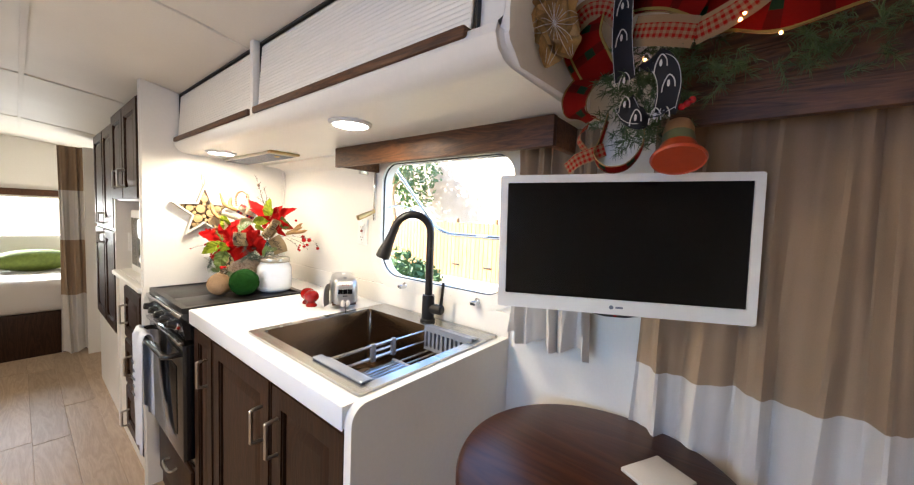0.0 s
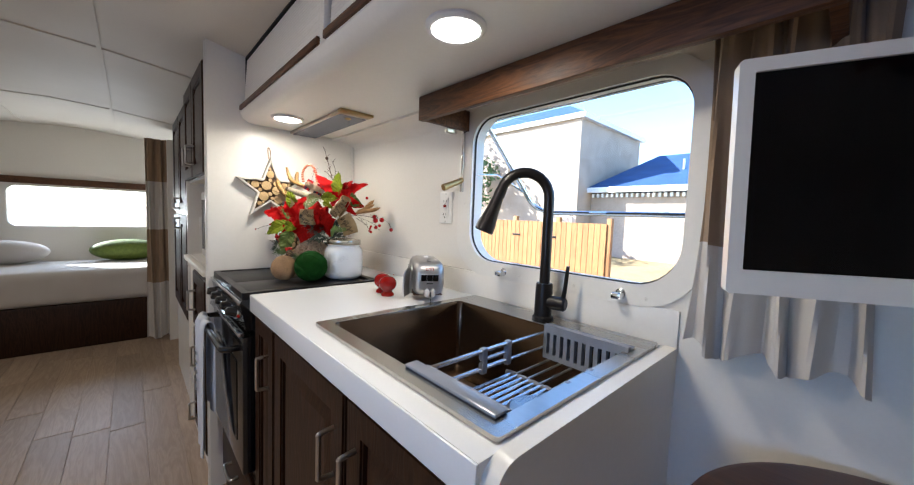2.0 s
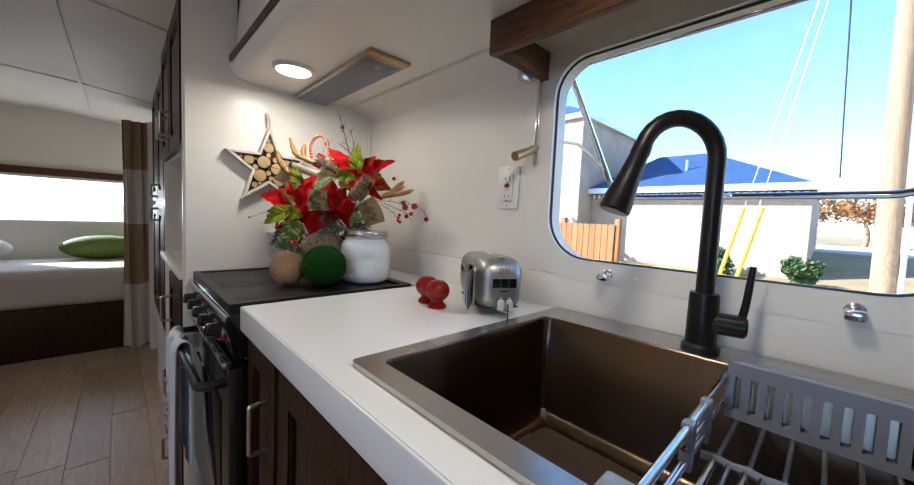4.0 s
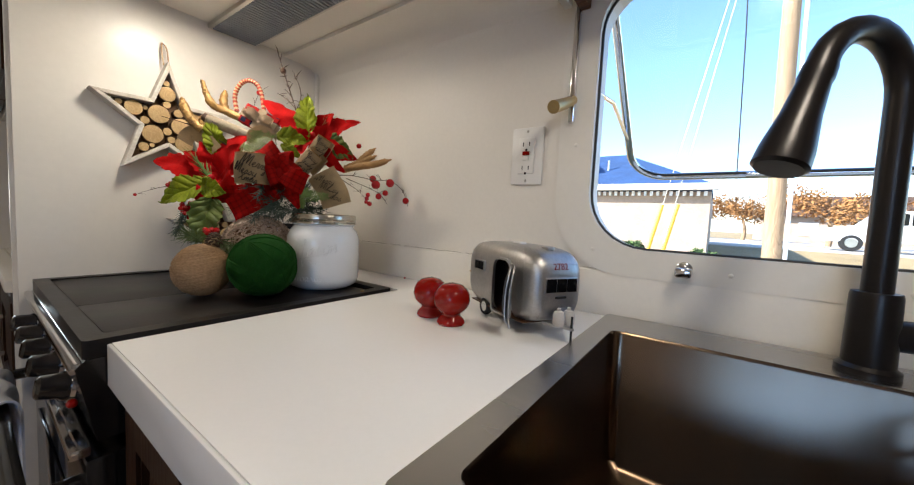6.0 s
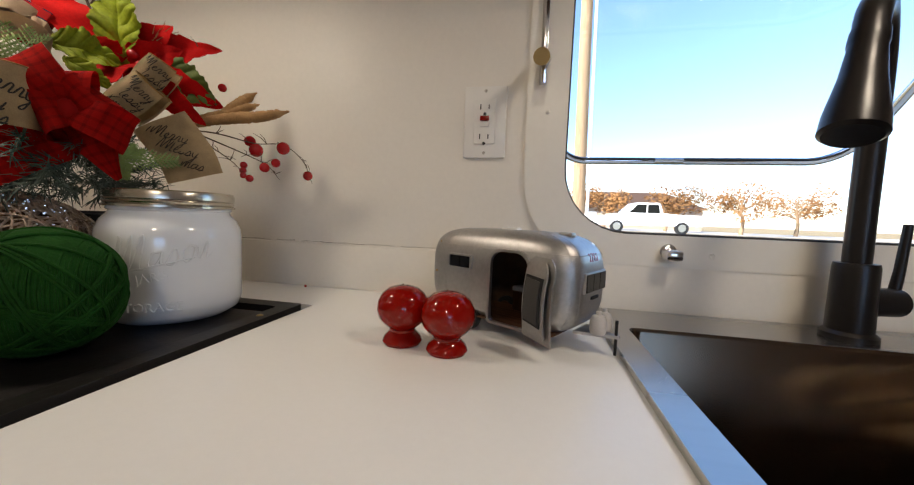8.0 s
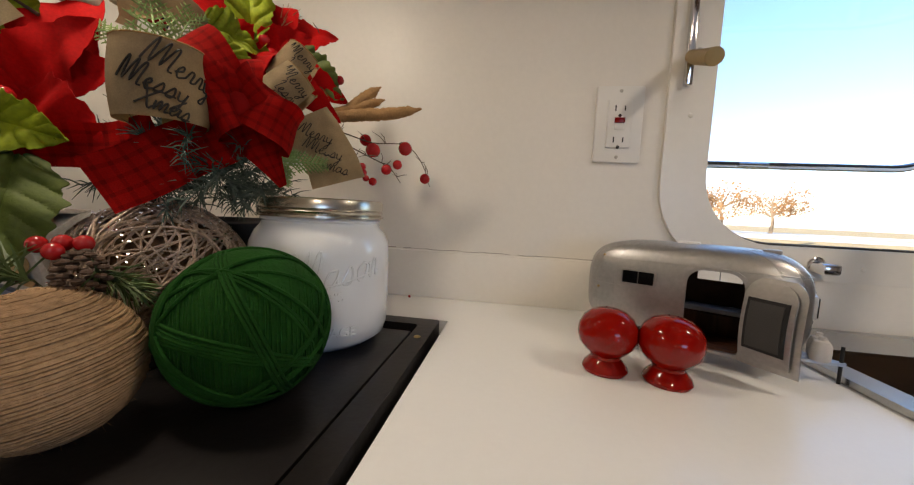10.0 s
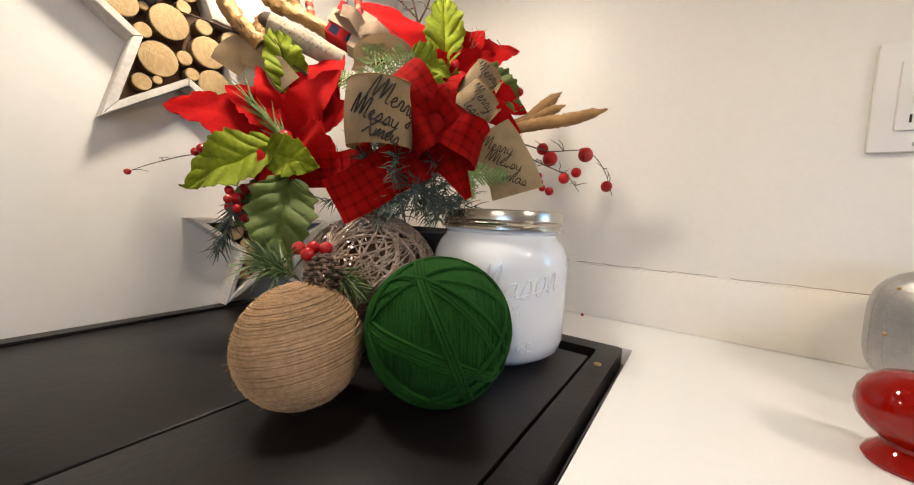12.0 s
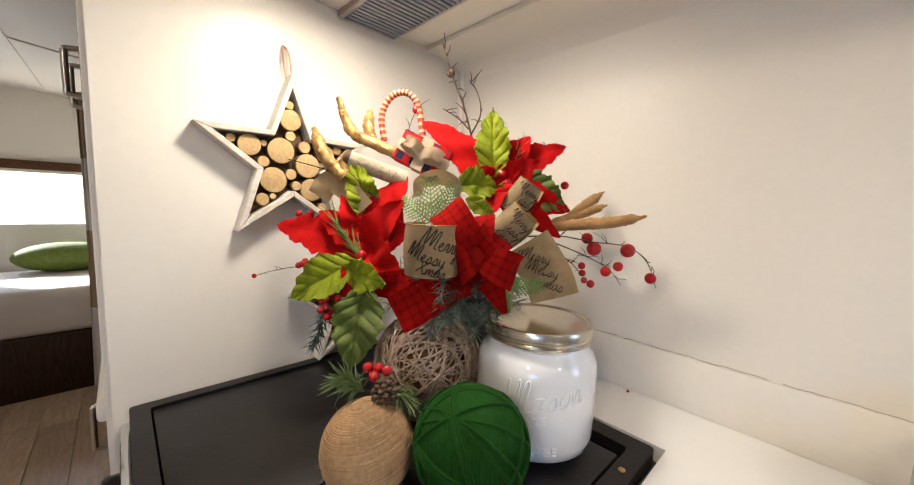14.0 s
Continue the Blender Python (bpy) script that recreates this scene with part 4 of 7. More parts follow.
def needles(a, b, length, count, spread, seed, bm, r=0.0007):
    """Fine needles along a stem from a to b."""
    a, b = Vector(a), Vector(b)
    rng = random.Random(seed)
    d = (b - a).normalized()
    for k in range(count):
        p = a.lerp(b, rng.uniform(0.0, 1.0))
        w = Vector((rng.uniform(-1, 1), rng.uniform(-1, 1), rng.uniform(-1, 1)))
        w = (d * 0.8 + w * spread).normalized()
        q = p + w * length * rng.uniform(0.6, 1.1)
        tube([p, p.lerp(q, 0.5) + Vector((0, 0, 0.0015)), q], [r, r, r * 0.3], 3, bm, cap=False)
    return bm


def sprig(a, b, reach, seed, bm):
    """A flat cedar frond with short forked scales."""
    a, b = Vector(a), Vector(b)
    d = (b - a)
    L = d.length
    d.normalize()
    side = d.cross(FACE).normalized()
    rng = random.Random(seed)
    tube([a, b], [0.0012, 0.0006], 5, bm)
    for k in range(11):
        t = (k + 1) / 12
        for sgn in (-1, 1):
            p = a.lerp(b, t)
            q = p + (d * 0.8 + side * sgn + FACE * rng.uniform(-0.3, 0.4)).normalized() * reach * (1 - 0.6 * t) * rng.uniform(0.8, 1.1)
            tube([p, q], [0.0009, 0.0006], 4, bm)
            for j in range(3):
                o2 = p.lerp(q, 0.35 + 0.25 * j)
                for s2 in (-1, 1):
                    r2 = o2 + (d + side * sgn * 0.4 + side * s2 * 0.8).normalized() * reach * 0.2
                    tube([o2, r2], [0.0009, 0.0004], 3, bm)
    return bm


def twig(pts, r, seed, parent, name="twig", branches=6, mat=None):
    line = smooth_path(pts, 5)
    rng = random.Random(seed)
    bm = tube(line, [r * (1 - 0.6 * k / (len(line) - 1)) for k in range(len(line))], 6)
    for k in range(branches):
        p = line[rng.randrange(2, len(line) - 1)]
        q = p + Vector((rng.uniform(-1, 1), rng.uniform(-1, 1), rng.uniform(-0.3, 1))) * 0.018
        tube([p, p.lerp(q, 0.5) + Vector((0.002, 0, 0.001)), q], [r * 0.6, r * 0.5, r * 0.25], 5, bm)
    return part(name, bm, mat or TWIG, parent)


# joined handwriting: each letter's pen line in parts of its height, then its advance
PEN = {
    "M": ([[(0, 0.1), (0.12, 0.9), (0.2, 0.95), (0.25, 0.1), (0.45, 0.9), (0.52, 0.92), (0.55, 0.1), (0.72, 0.9), (0.82, 0.85), (0.8, 0.1), (0.95, 0.02)]], 0.98),
    "X": ([[(0, 0.9), (0.12, 0.85), (0.5, 0), (0.65, 0.1)], [(0.62, 0.9), (0.3, 0.42), (0, 0)]], 0.66),
    "a": ([[(0.3, 0.42), (0.1, 0.4), (0.03, 0.15), (0.15, 0.0), (0.3, 0.2), (0.34, 0.42), (0.34, 0.1), (0.45, 0.05)]], 0.45),
    "e": ([[(0, 0.15), (0.2, 0.3), (0.15, 0.46), (0.04, 0.25), (0.15, 0.0), (0.35, 0.1)]], 0.35),
    "m": ([[(0, 0.4), (0.05, 0.0), (0.15, 0.42), (0.22, 0.38), (0.25, 0.02), (0.35, 0.42), (0.44, 0.36), (0.46, 0.02), (0.58, 0.08)]], 0.58),
    "n": ([[(0, 0.4), (0.05, 0.0), (0.15, 0.42), (0.25, 0.38), (0.27, 0.02), (0.4, 0.08)]], 0.4),
    "o": ([[(0.2, 0.45), (0.05, 0.3), (0.1, 0.02), (0.28, 0.05), (0.32, 0.35), (0.2, 0.45), (0.42, 0.36)]], 0.42),
    "r": ([[(0, 0.1), (0.08, 0.45), (0.2, 0.4), (0.2, 0.05), (0.34, 0.1)]], 0.34),
    "s": ([[(0, 0.05), (0.18, 0.45), (0.28, 0.2), (0.2, 0.0), (0.05, 0.05), (0.38, 0.08)]], 0.38),
    "y": ([[(0, 0.42), (0.08, 0.08), (0.25, 0.1), (0.3, 0.42), (0.22, -0.4), (0.05, -0.4), (0.38, 0.1)]], 0.4),
}


def handwriting(text, size, place, r, tilt=0.0, slant=0.2):
    """Pen strokes of a joined hand; place(x, y) lays them on a surface, with the word's middle at 0, 0."""
    total = sum(PEN[ch][1] for ch in text)
    one, at = bmesh.new(), -total / 2
    for ch in text:
        strokes, step = PEN[ch]
        for line in strokes:
            pts = []
            for px, py, pz in smooth_path([(x + at + slant * y, y - 0.35, 0) for x, y in line], 5):
                x, y = px * size, py * size
                pts.append(place(x * math.cos(tilt) - y * math.sin(tilt), x * math.sin(tilt) + y * math.cos(tilt)))
            tube(pts, r, 5, one)
        at += step
    return one


def on_drum(centre, radius, angle):
    """Lays writing round an upright drum that faces the angle, in degrees."""
    cx, cy, cz = centre
    return lambda x, y: Vector((cx + radius * math.cos(radians(angle) + x / radius), cy + radius * math.sin(radians(angle) + x / radius), cz + y))


# ---- outlet ----
ol = thing("wall_outlet", (-1.472, WY, 1.183), "white ground-fault wall outlet with a red test button", "outlet")
part("cover_plate", box(-1.505, -1.439, WY - 0.0065, WY, 1.128, 1.238, 0.0025), WHITEPLASTIC, ol)
fcp = part("face", box(-1.4885, -1.4555, WY - 0.010, WY - 0.005, 1.149, 1.217, 0.001), WHITEPLASTIC, ol)
part("button", box(-1.479, -1.465, WY - 0.0122, WY - 0.009, 1.184, 1.1915, 0.0006), RED, fcp, "red reset button")
part("button", box(-1.479, -1.465, WY - 0.0117, WY - 0.009, 1.1745, 1.182, 0.0006), WHITEPLASTIC, fcp, "white test button")
for zc in (1.205, 1.160):
    part("slot", box(-1.4795, -1.4778, WY - 0.0104, WY - 0.008, zc - 0.004, zc + 0.004), INK, fcp)
    part("slot", box(-1.4665, -1.4648, WY - 0.0104, WY - 0.008, zc - 0.0035, zc + 0.0035), INK, fcp)
    part("slot", ball((-1.472, WY - 0.0098, zc - 0.0105), 0.0026, u=10, v=6, squash=(1, 0.25, 1)), INK, fcp)
for zc in (1.2305, 1.1355):
    part("screw", ball((-1.472, WY - 0.0065, zc), 0.0026, u=10, v=6, squash=(1, 0.4, 1)), NICKEL, ol)

# ---- shakers ----
SHAKER = [(0, 0), (0.021, 0), (0.0225, 0.003), (0.0205, 0.008), (0.0145, 0.014), (0.0150, 0.017), (0.0215, 0.022), (0.0272, 0.029), (0.0295, 0.038), (0.0283, 0.047), (0.0240, 0.055), (0.0165, 0.061), (0.008, 0.0635), (0, 0.064)]
SHAKER = [(r * 0.92, z * 0.95) for r, z in SHAKER]
for sx, sy in ((-1.520, 1.023), (-1.469, 1.011)):
    sh = thing("salt_shaker", (sx, sy, 0.9), "glossy red ceramic ball shaker on a flared foot", "shaker", "salt and pepper shakers")
    part("body", lathe(SHAKER, (sx, sy, 0.9002), 40), RED, sh)
    for k in range(3):
        part("hole", ball((sx + 0.004 * math.cos(2.1 * k), sy + 0.004 * math.sin(2.1 * k), 0.9610), 0.0009, u=6, v=4), INK, sh)

# ---- toy trailer ----
SCREENWIRE = material("dark_wire_screen", (0.05, 0.047, 0.045), 0.6, var=0.2, fine=900, bump=0.4, dist=0.0004)
TOY_ALU = material("dull_aluminium", (0.52, 0.51, 0.50), 0.42, 1.0, var=0.22, scale=22, fine=260, bump=0.08, dist=0.0004)
toy = thing("toy_trailer", label="silver aluminium model travel trailer with its door open", category="toy", local=Matrix.Translation((-1.414, 1.114, 0.9)) @ pose(0, 0, 0, 0, 0, -30) @ Matrix.Diagonal((1.07, 1, 1, 1)))
TA, TB, TC, TZ = 0.096, 0.048, 0.054, 0.067


def super_pt(th, ph):
    def f2(w, e):
        return math.copysign(abs(w) ** e, w)
    c = f2(math.cos(ph), 0.42)
    return (TA * c * f2(math.cos(th), 0.38), TB * c * f2(math.sin(th), 0.42), max(TZ + TC * f2(math.sin(ph), 0.58), 0.016))


YS = -TB - 0.0006
DO = rounded(0.004, 0.048, 0.019, 0.098, [0.004, 0.004, 0.014, 0.014])


def opened(scale):
    """The shell, or its lining, with the doorway and the far window cut out."""
    def even(u, v):
        a, b = u * 2 * math.pi, (v - 0.5) * math.pi
        c = math.copysign(abs(math.cos(a)) ** 2.6, math.cos(a))
        th = math.atan2(math.copysign(math.sqrt(max(0.0, 1 - c * c)), math.sin(a)), c)
        ph = math.asin(math.copysign(abs(math.sin(b)) ** 1.72, math.sin(b)))
        x, y, z = super_pt(th, ph)
        return (x * scale, y * scale, z if scale == 1 else z * 0.985)
    one = grid(even, 240, 110)
    bmesh.ops.remove_doubles(one, verts=one.verts, dist=1e-5)

    def cut(p):
        arch = 0.0855 + math.sqrt(max(0.0, 0.014 ** 2 - max(0.0, abs(p.x - 0.026) - 0.0095) ** 2))
        return (p.y < 0 and 0.0026 < p.x < 0.0494 and 0.0178 < p.z < arch) or (p.y > 0 and 0.006 < p.x < 0.046 and 0.077 < p.z < 0.092)
    bmesh.ops.delete(one, geom=[fc3 for fc3 in one.faces if cut(fc3.calc_center_median())], context="FACES")
    return one


part("shell", opened(1), TOY_ALU, toy, "riveted brushed aluminium shell")
part("lining", opened(0.965), TWIG, toy, "dark brown inside lining")
part("floor", box(-0.07, 0.075, -0.044, 0.042, 0.017, 0.0185), OAK, toy)
part("bench", box(-0.004, 0.06, 0.012, 0.041, 0.0185, 0.043, 0.002), DARKWOOD, toy, "dark bench inside")
part("cushion", box(-0.004, 0.06, 0.010, 0.041, 0.0435, 0.050, 0.002), GREYPLASTIC, toy, "grey cushion")
part("far_window_bar", box(0.0255, 0.0265, 0.0445, 0.0475, 0.077, 0.092), TOY_ALU, toy)
seams = []
for deg in (198, 216, 232, 251.6, 300, 322, 340):
    for turn in (deg, 360 - deg):
        seams.append([Vector(super_pt(radians(turn), ph)) for ph in [-0.75 + 2.1 * k / 30 for k in range(31)]])
seams.append([Vector(super_pt(radians(a), 0.442)) for a in range(100, 441, 4)])
seams.append([Vector(super_pt(radians(a), 0.005)) for a in range(184, 266, 3)])
for line in seams:
    part("seam", tube(line, 0.00032, 5), TOY_ALU, toy)
bm = bmesh.new()
for line in seams:
    for p, q in zip(line, line[1:]):
        ball(p.lerp(q, 0.5) + Vector((0.0013, 0, 0)), 0.00042, bm, 5, 4)
tagged(part("rivet", bm, TOY_ALU, toy), kind="stuff")
part("door_frame", plate(rounded(0.001, 0.051, 0.016, 0.101, [0.005, 0.005, 0.016, 0.016]), [DO], YS - 0.0015, YS + 0.003), TOY_ALU, toy)


def leaf(z0, z1, width, turn, u0=0.0, u1=1.0, v0=0.0, v1=1.0, proud=0.0, thick=0.0016):
    """A bowed door leaf with an arched top, swung out on the front jamb."""
    m = Matrix.Translation((0.050, YS - 0.002, 0)) @ pose(0, 0, 0, 0, 0, turn)

    def fn(u, v):
        v = v0 + (v1 - v0) * v
        half = 0.5 * width * (math.sqrt(1 - 0.7 * ((v - 0.8) / 0.2) ** 2) if v > 0.8 else 1)
        x = 0.5 * width + half * (2 * (u0 + (u1 - u0) * u) - 1)
        return m @ Vector((x, -0.006 * (1 - (1.6 * v - 0.6) ** 2) - proud, z0 + (z1 - z0) * v))
    return grid(fn, 10, 24, thick)


lf = part("door_leaf", leaf(0.016, 0.098, 0.043, -27), TOY_ALU, toy, "open curved aluminium door")
sl = part("screen_door", leaf(0.022, 0.094, 0.039, -34), TOY_ALU, toy, "open screen door")
part("gasket", leaf(0.022, 0.094, 0.039, -34, 0.10, 0.90, 0.14, 0.80, 0.0012, 0.0014), BLACKMATT, sl)
part("screen", leaf(0.022, 0.094, 0.039, -34, 0.17, 0.83, 0.18, 0.76, 0.0022, 0.0008), SCREENWIRE, sl, "grey wire screen")
wf = part("side_window", plate(rounded(-0.056, -0.022, 0.072, 0.090, 0.002), [rounded(-0.054, -0.024, 0.074, 0.088, 0.001)], YS - 0.0022, YS + 0.002), TOY_ALU, toy)
for wx0, wx1 in ((-0.0535, -0.0395), (-0.0385, -0.0245)):
    part("pane", box(wx0, wx1, YS - 0.0012, YS + 0.002, 0.0742, 0.0878), SCREEN, wf)
FXE = TA + 0.0004
part("front_window_frame", box(TA - 0.004, FXE + 0.001, -0.027, 0.027, 0.062, 0.083, 0.001), TOY_ALU, toy)
for k in range(3):
    part("front_pane", box(TA - 0.003, FXE + 0.0018, -0.0255 + k * 0.0172, -0.0095 + k * 0.0172, 0.0635, 0.0815), SCREEN, toy)
part("front_vent", box(TA - 0.003, FXE + 0.001, -0.009, 0.009, 0.0545, 0.0575), BLACKMATT, toy)
letters("2782", 0.0125, Matrix.Translation((TA - 0.004, 0.0, 0.0965)) @ Matrix.Rotation(radians(90), 4, "Z") @ Matrix.Rotation(radians(90 - 22), 4, "X"), RED, toy, "number", 0.0016, "red number on the nose")
part("roof_vent", box(-0.012, 0.008, -0.006, 0.006, 0.119, 0.1235, 0.001), WHITEPLASTIC, toy)
part("roof_vent", box(0.058, 0.072, -0.006, 0.006, 0.117, 0.1215, 0.001), TOY_ALU, toy)
for sgn in (-1, 1):
    for k, (px_, pz_) in enumerate(((0.070, 0.102), (-0.076, 0.102), (-0.079, 0.064))):
        part("marker_lamp", ball((px_, sgn * (TB * 0.93 - 0.004 * (k < 2)), pz_), 0.0016, u=8, v=6), BRASS, toy)
    wh = part("wheel", lathe([(0, -0.004), (0.008, -0.004), (0.0085, 0.0), (0.008, 0.004), (0, 0.004)], seg=24, m=pose(-0.028, sgn * 0.040, 0.014, 90)), CHROME, toy, "chrome wheel with a black tyre")
    part("tyre", lathe([(0.0085, -0.0045), (0.0125, -0.0045), (0.014, -0.002), (0.014, 0.002), (0.0125, 0.0045), (0.0085, 0.0045), (0.0085, -0.0045)], seg=24, m=pose(-0.028, sgn * 0.040, 0.014, 90)), BLACKMATT, wh)
part("hitch", extrude([(0.084, -0.018), (0.122, -0.002), (0.122, 0.002), (0.084, 0.018)], "z", 0.018, 0.021), TOY_ALU, toy)
for sgn in (-1, 1):
    tank = part("gas_bottle", lathe([(0, 0), (0.0065, 0), (0.0075, 0.002), (0.0075, 0.014), (0.0055, 0.0185), (0.0025, 0.0195), (0.0025, 0.023), (0, 0.023)], (0.1045, sgn * 0.0085, 0.021), 20), CURTAIN_WHITE, toy, "cream gas bottle")
part("jack", rod((0.119, 0, 0.0005), (0.119, 0, 0.036), 0.0014), BLACKMATT, toy)

# ---- drying rack in the sink ----
rk = thing("dish_rack", (-0.88, 0.94, 0.84), "grey and chrome over-the-sink drying rack", "dish rack")
part("end_piece", box(-0.985, -0.790, 0.746, 0.772, 0.908, 0.914, 0.003), GREYPLASTIC, rk, "grey plastic rest on the front rim")
bk = part("comb", plate([(-0.968, 0.840), (-0.782, 0.840), (-0.782, 0.917), (-0.968, 0.917)],
                        [[(-0.960 + 0.0171 * k, 0.851), (-0.952 + 0.0171 * k, 0.851), (-0.952 + 0.0171 * k, 0.899), (-0.960 + 0.0171 * k, 0.899)] for k in range(10)], 1.115, 1.127), GREYPLASTIC, rk, "grey slotted utensil comb")
part("comb_rest", box(-0.972, -0.780, 1.1275, 1.148, 0.908, 0.914, 0.003), GREYPLASTIC, rk)
for rx in (-0.965, -0.790):
    for rz in (0.902, 0.868):
        part("side_rod", tube([(rx, 0.775, rz), (rx, 0.98, rz)], 0.0042, 10), CHROME, rk)
        part("side_rod", tube([(rx - 0.004, 0.92, rz - 0.004), (rx - 0.004, 1.115, rz - 0.004)], 0.0032, 10), CHROME, rk)
    part("side_rod", tube([(rx, 0.90, 0.885), (rx, 0.985, 0.885)], 0.0036, 10), CHROME, rk)
    for ry in (0.912, 0.984):
        part("clip", box(rx - 0.006, rx + 0.006, ry - 0.007, ry + 0.007, 0.858, 0.908, 0.003), GREYPLASTIC, rk, "grey plastic clip")
for k in range(12):
    rx = -0.954 + 0.0138 * k
    part("floor_rod", tube([(rx, 0.785, 0.842), (rx, 0.985, 0.842)], 0.0033, 8), CHROME, rk)
for k in range(6):
    rx = -0.953 + 0.0282 * k
    part("floor_rod", tube([(rx, 0.94, 0.837), (rx, 1.118, 0.837)], 0.0026, 8), NICKEL, rk)
for ry in (0.786, 0.986):
    bm = tube(smooth_path([(-0.966 + 0.0138 * k, ry, 0.842 + (0.001 if k % 2 else -0.001)) for k in range(14)], 3), 0.0052, 8)
    part("cross_bar", bm, GREYPLASTIC, rk, "ribbed grey cross bar")
part("front_leg", box(-0.966, -0.792, 0.775, 0.781, 0.840, 0.910, 0.002), GREYPLASTIC, rk)
sn = thing("sink_strainer", (-0.826, 0.896, 0.8462), "round stainless sink strainer lid with a knob", "strainer")
part("disc", lathe([(0, 0.004), (0.028, 0.003), (0.037, 0.0055), (0.047, 0.007), (0.052, 0.004), (0.051, 0.002), (0.033, 0.002), (0, 0.001)], (-0.826, 0.896, 0.8462), 40), STEEL, sn)
part("knob", lathe([(0, 0.018), (0.006, 0.017), (0.008, 0.013), (0.005, 0.009), (0.004, 0.003), (0, 0.003)], (-0.826, 0.896, 0.8462), 20), STEEL, sn)

# ---- jar ----
JX, JY, JZ = -1.816, 1.027, 0.9023
JAR_SET = Matrix.Translation((JX, JY, JZ)) @ Matrix.Diagonal((1.01, 1.01, 0.955, 1)) @ Matrix.Translation((-JX, -JY, -JZ))
jar = thing("storage_jar", (JX, JY, JZ), "white glazed storage jar with a metal screw lid", "jar")
bm = lathe([(0, 0), (0.048, 0), (0.058, 0.003), (0.067, 0.011), (0.0695, 0.022), (0.0702, 0.06), (0.0695, 0.100), (0.0685, 0.110), (0.064, 0.121), (0.0585, 0.127), (0.057, 0.131), (0.0595, 0.133), (0.0575, 0.138), (0.0, 0.138)], (JX, JY, JZ), 64)
bmesh.ops.transform(bm, matrix=JAR_SET, verts=bm.verts)
jb = part("body", bm, MILK, jar)
bm = lathe([(0.0605, 0.1355), (0.0626, 0.1362), (0.0626, 0.1382), (0.0605, 0.1392), (0.0612, 0.1402), (0.0619, 0.1422), (0.0607, 0.1440), (0.0619, 0.1456), (0.0619, 0.1522), (0.0608, 0.1546), (0.0585, 0.1556), (0.0568, 0.1552), (0.0552, 0.1536), (0.048, 0.1542), (0.0, 0.1546)], (JX, JY, JZ), 64)
bmesh.ops.transform(bm, matrix=JAR_SET, verts=bm.verts)
part("lid", bm, TIN, jar, "silver screw lid with a flat disc")


def wrap_letters(text, size, angle, z, parent, radius=0.0696, depth=0.0018, tilt=0.0, mat=None, centre=None, name="lettering", slant=0.0):
    """Raised writing laid round an upright cylinder; angle is where its middle faces, in degrees from +x."""
    cu = bpy.data.curves.new(name, "FONT")
    cu.body, cu.size, cu.extrude, cu.align_x, cu.align_y, cu.resolution_u, cu.shear = text, size, depth, "CENTER", "CENTER", 3, slant
    tmp = bpy.data.objects.new("tmp_text", cu)
    me = bpy.data.meshes.new_from_object(tmp)
    bpy.data.objects.remove(tmp)
    bm = bmesh.new()
    bm.from_mesh(me)
    bmesh.ops.triangulate(bm, faces=bm.faces[:])
    bmesh.ops.subdivide_edges(bm, edges=[e for e in bm.edges if e.calc_length() > 0.006], cuts=1)
    cx, cy, cz = centre or (JX, JY, JZ)
    for v in bm.verts:
        x, y, d = v.co
        x, y = x * math.cos(tilt) - y * math.sin(tilt), x * math.sin(tilt) + y * math.cos(tilt)
        a = radians(angle) + x / radius
        rr = radius + d
        v.co = (cx + rr * math.cos(a), cy + rr * math.sin(a), cz + z + y)
    return part(name, bm, mat or MILK, parent)


JA = -58
part("raised_word", handwriting("Mason", 0.036, on_drum((JX, JY, JZ + 0.080), 0.0708, JA + 6), 0.0010, 0.2, 0.35), MILK, jb)
wrap_letters("JAR'S", 0.013, JA + 2, 0.056, jb, 0.0703, tilt=0.17, name="raised_word")
wrap_letters("STORAGE", 0.013, JA, 0.024, jb, 0.0703, name="raised_word")
bm = tube([(JX + 0.0709 * math.cos(radians(JA - 30 + 5 * k)), JY + 0.0709 * math.sin(radians(JA - 30 + 5 * k)), JZ + 0.0585 + 0.0015 * k) for k in range(14)], 0.0009, 6)
part("raised_line", bm, MILK, jb)

# ---- wound balls ----
def wound(c, r, turns, strand, mat, parent, seed, spin=(0, 0, 0), tilt_range=0.0, name="twine"):
    """Twine wound round a ball."""
    rng = random.Random(seed)
    rot = Euler([radians(a) for a in spin]).to_matrix()
    pts = []
    N = turns * 26
    for k in range(N + 1):
        t = k / N
        lat = math.pi * (t - 0.5) * 0.985 + 0.012 * math.sin(t * turns * 1.7) + rng.uniform(-0.006, 0.006)
        a = turns * 2 * math.pi * t
        rr = r * (1 + 0.006 * math.sin(a * 0.37) + rng.uniform(-0.008, 0.008))
        pts.append(Vector(c) + rot @ Vector((rr * math.cos(lat) * math.cos(a), rr * math.cos(lat) * math.sin(a), rr * math.sin(lat))))
    return part(name, tube(pts, strand, 5), mat, parent)


jc = (-1.869, 0.829, 0.9468)
jt = thing("jute_ball", (jc[0], jc[1], 0.9022), "tan jute twine ball with pine sprig and berries on top", "ball")
part("core", ball(jc, 0.0433, u=32, v=20), JUTE, jt)
wound(jc, 0.0436, 78, 0.00095, JUTE, jt, 1, (8, -7, 0))
bm = bmesh.new()
rng = random.Random(14)
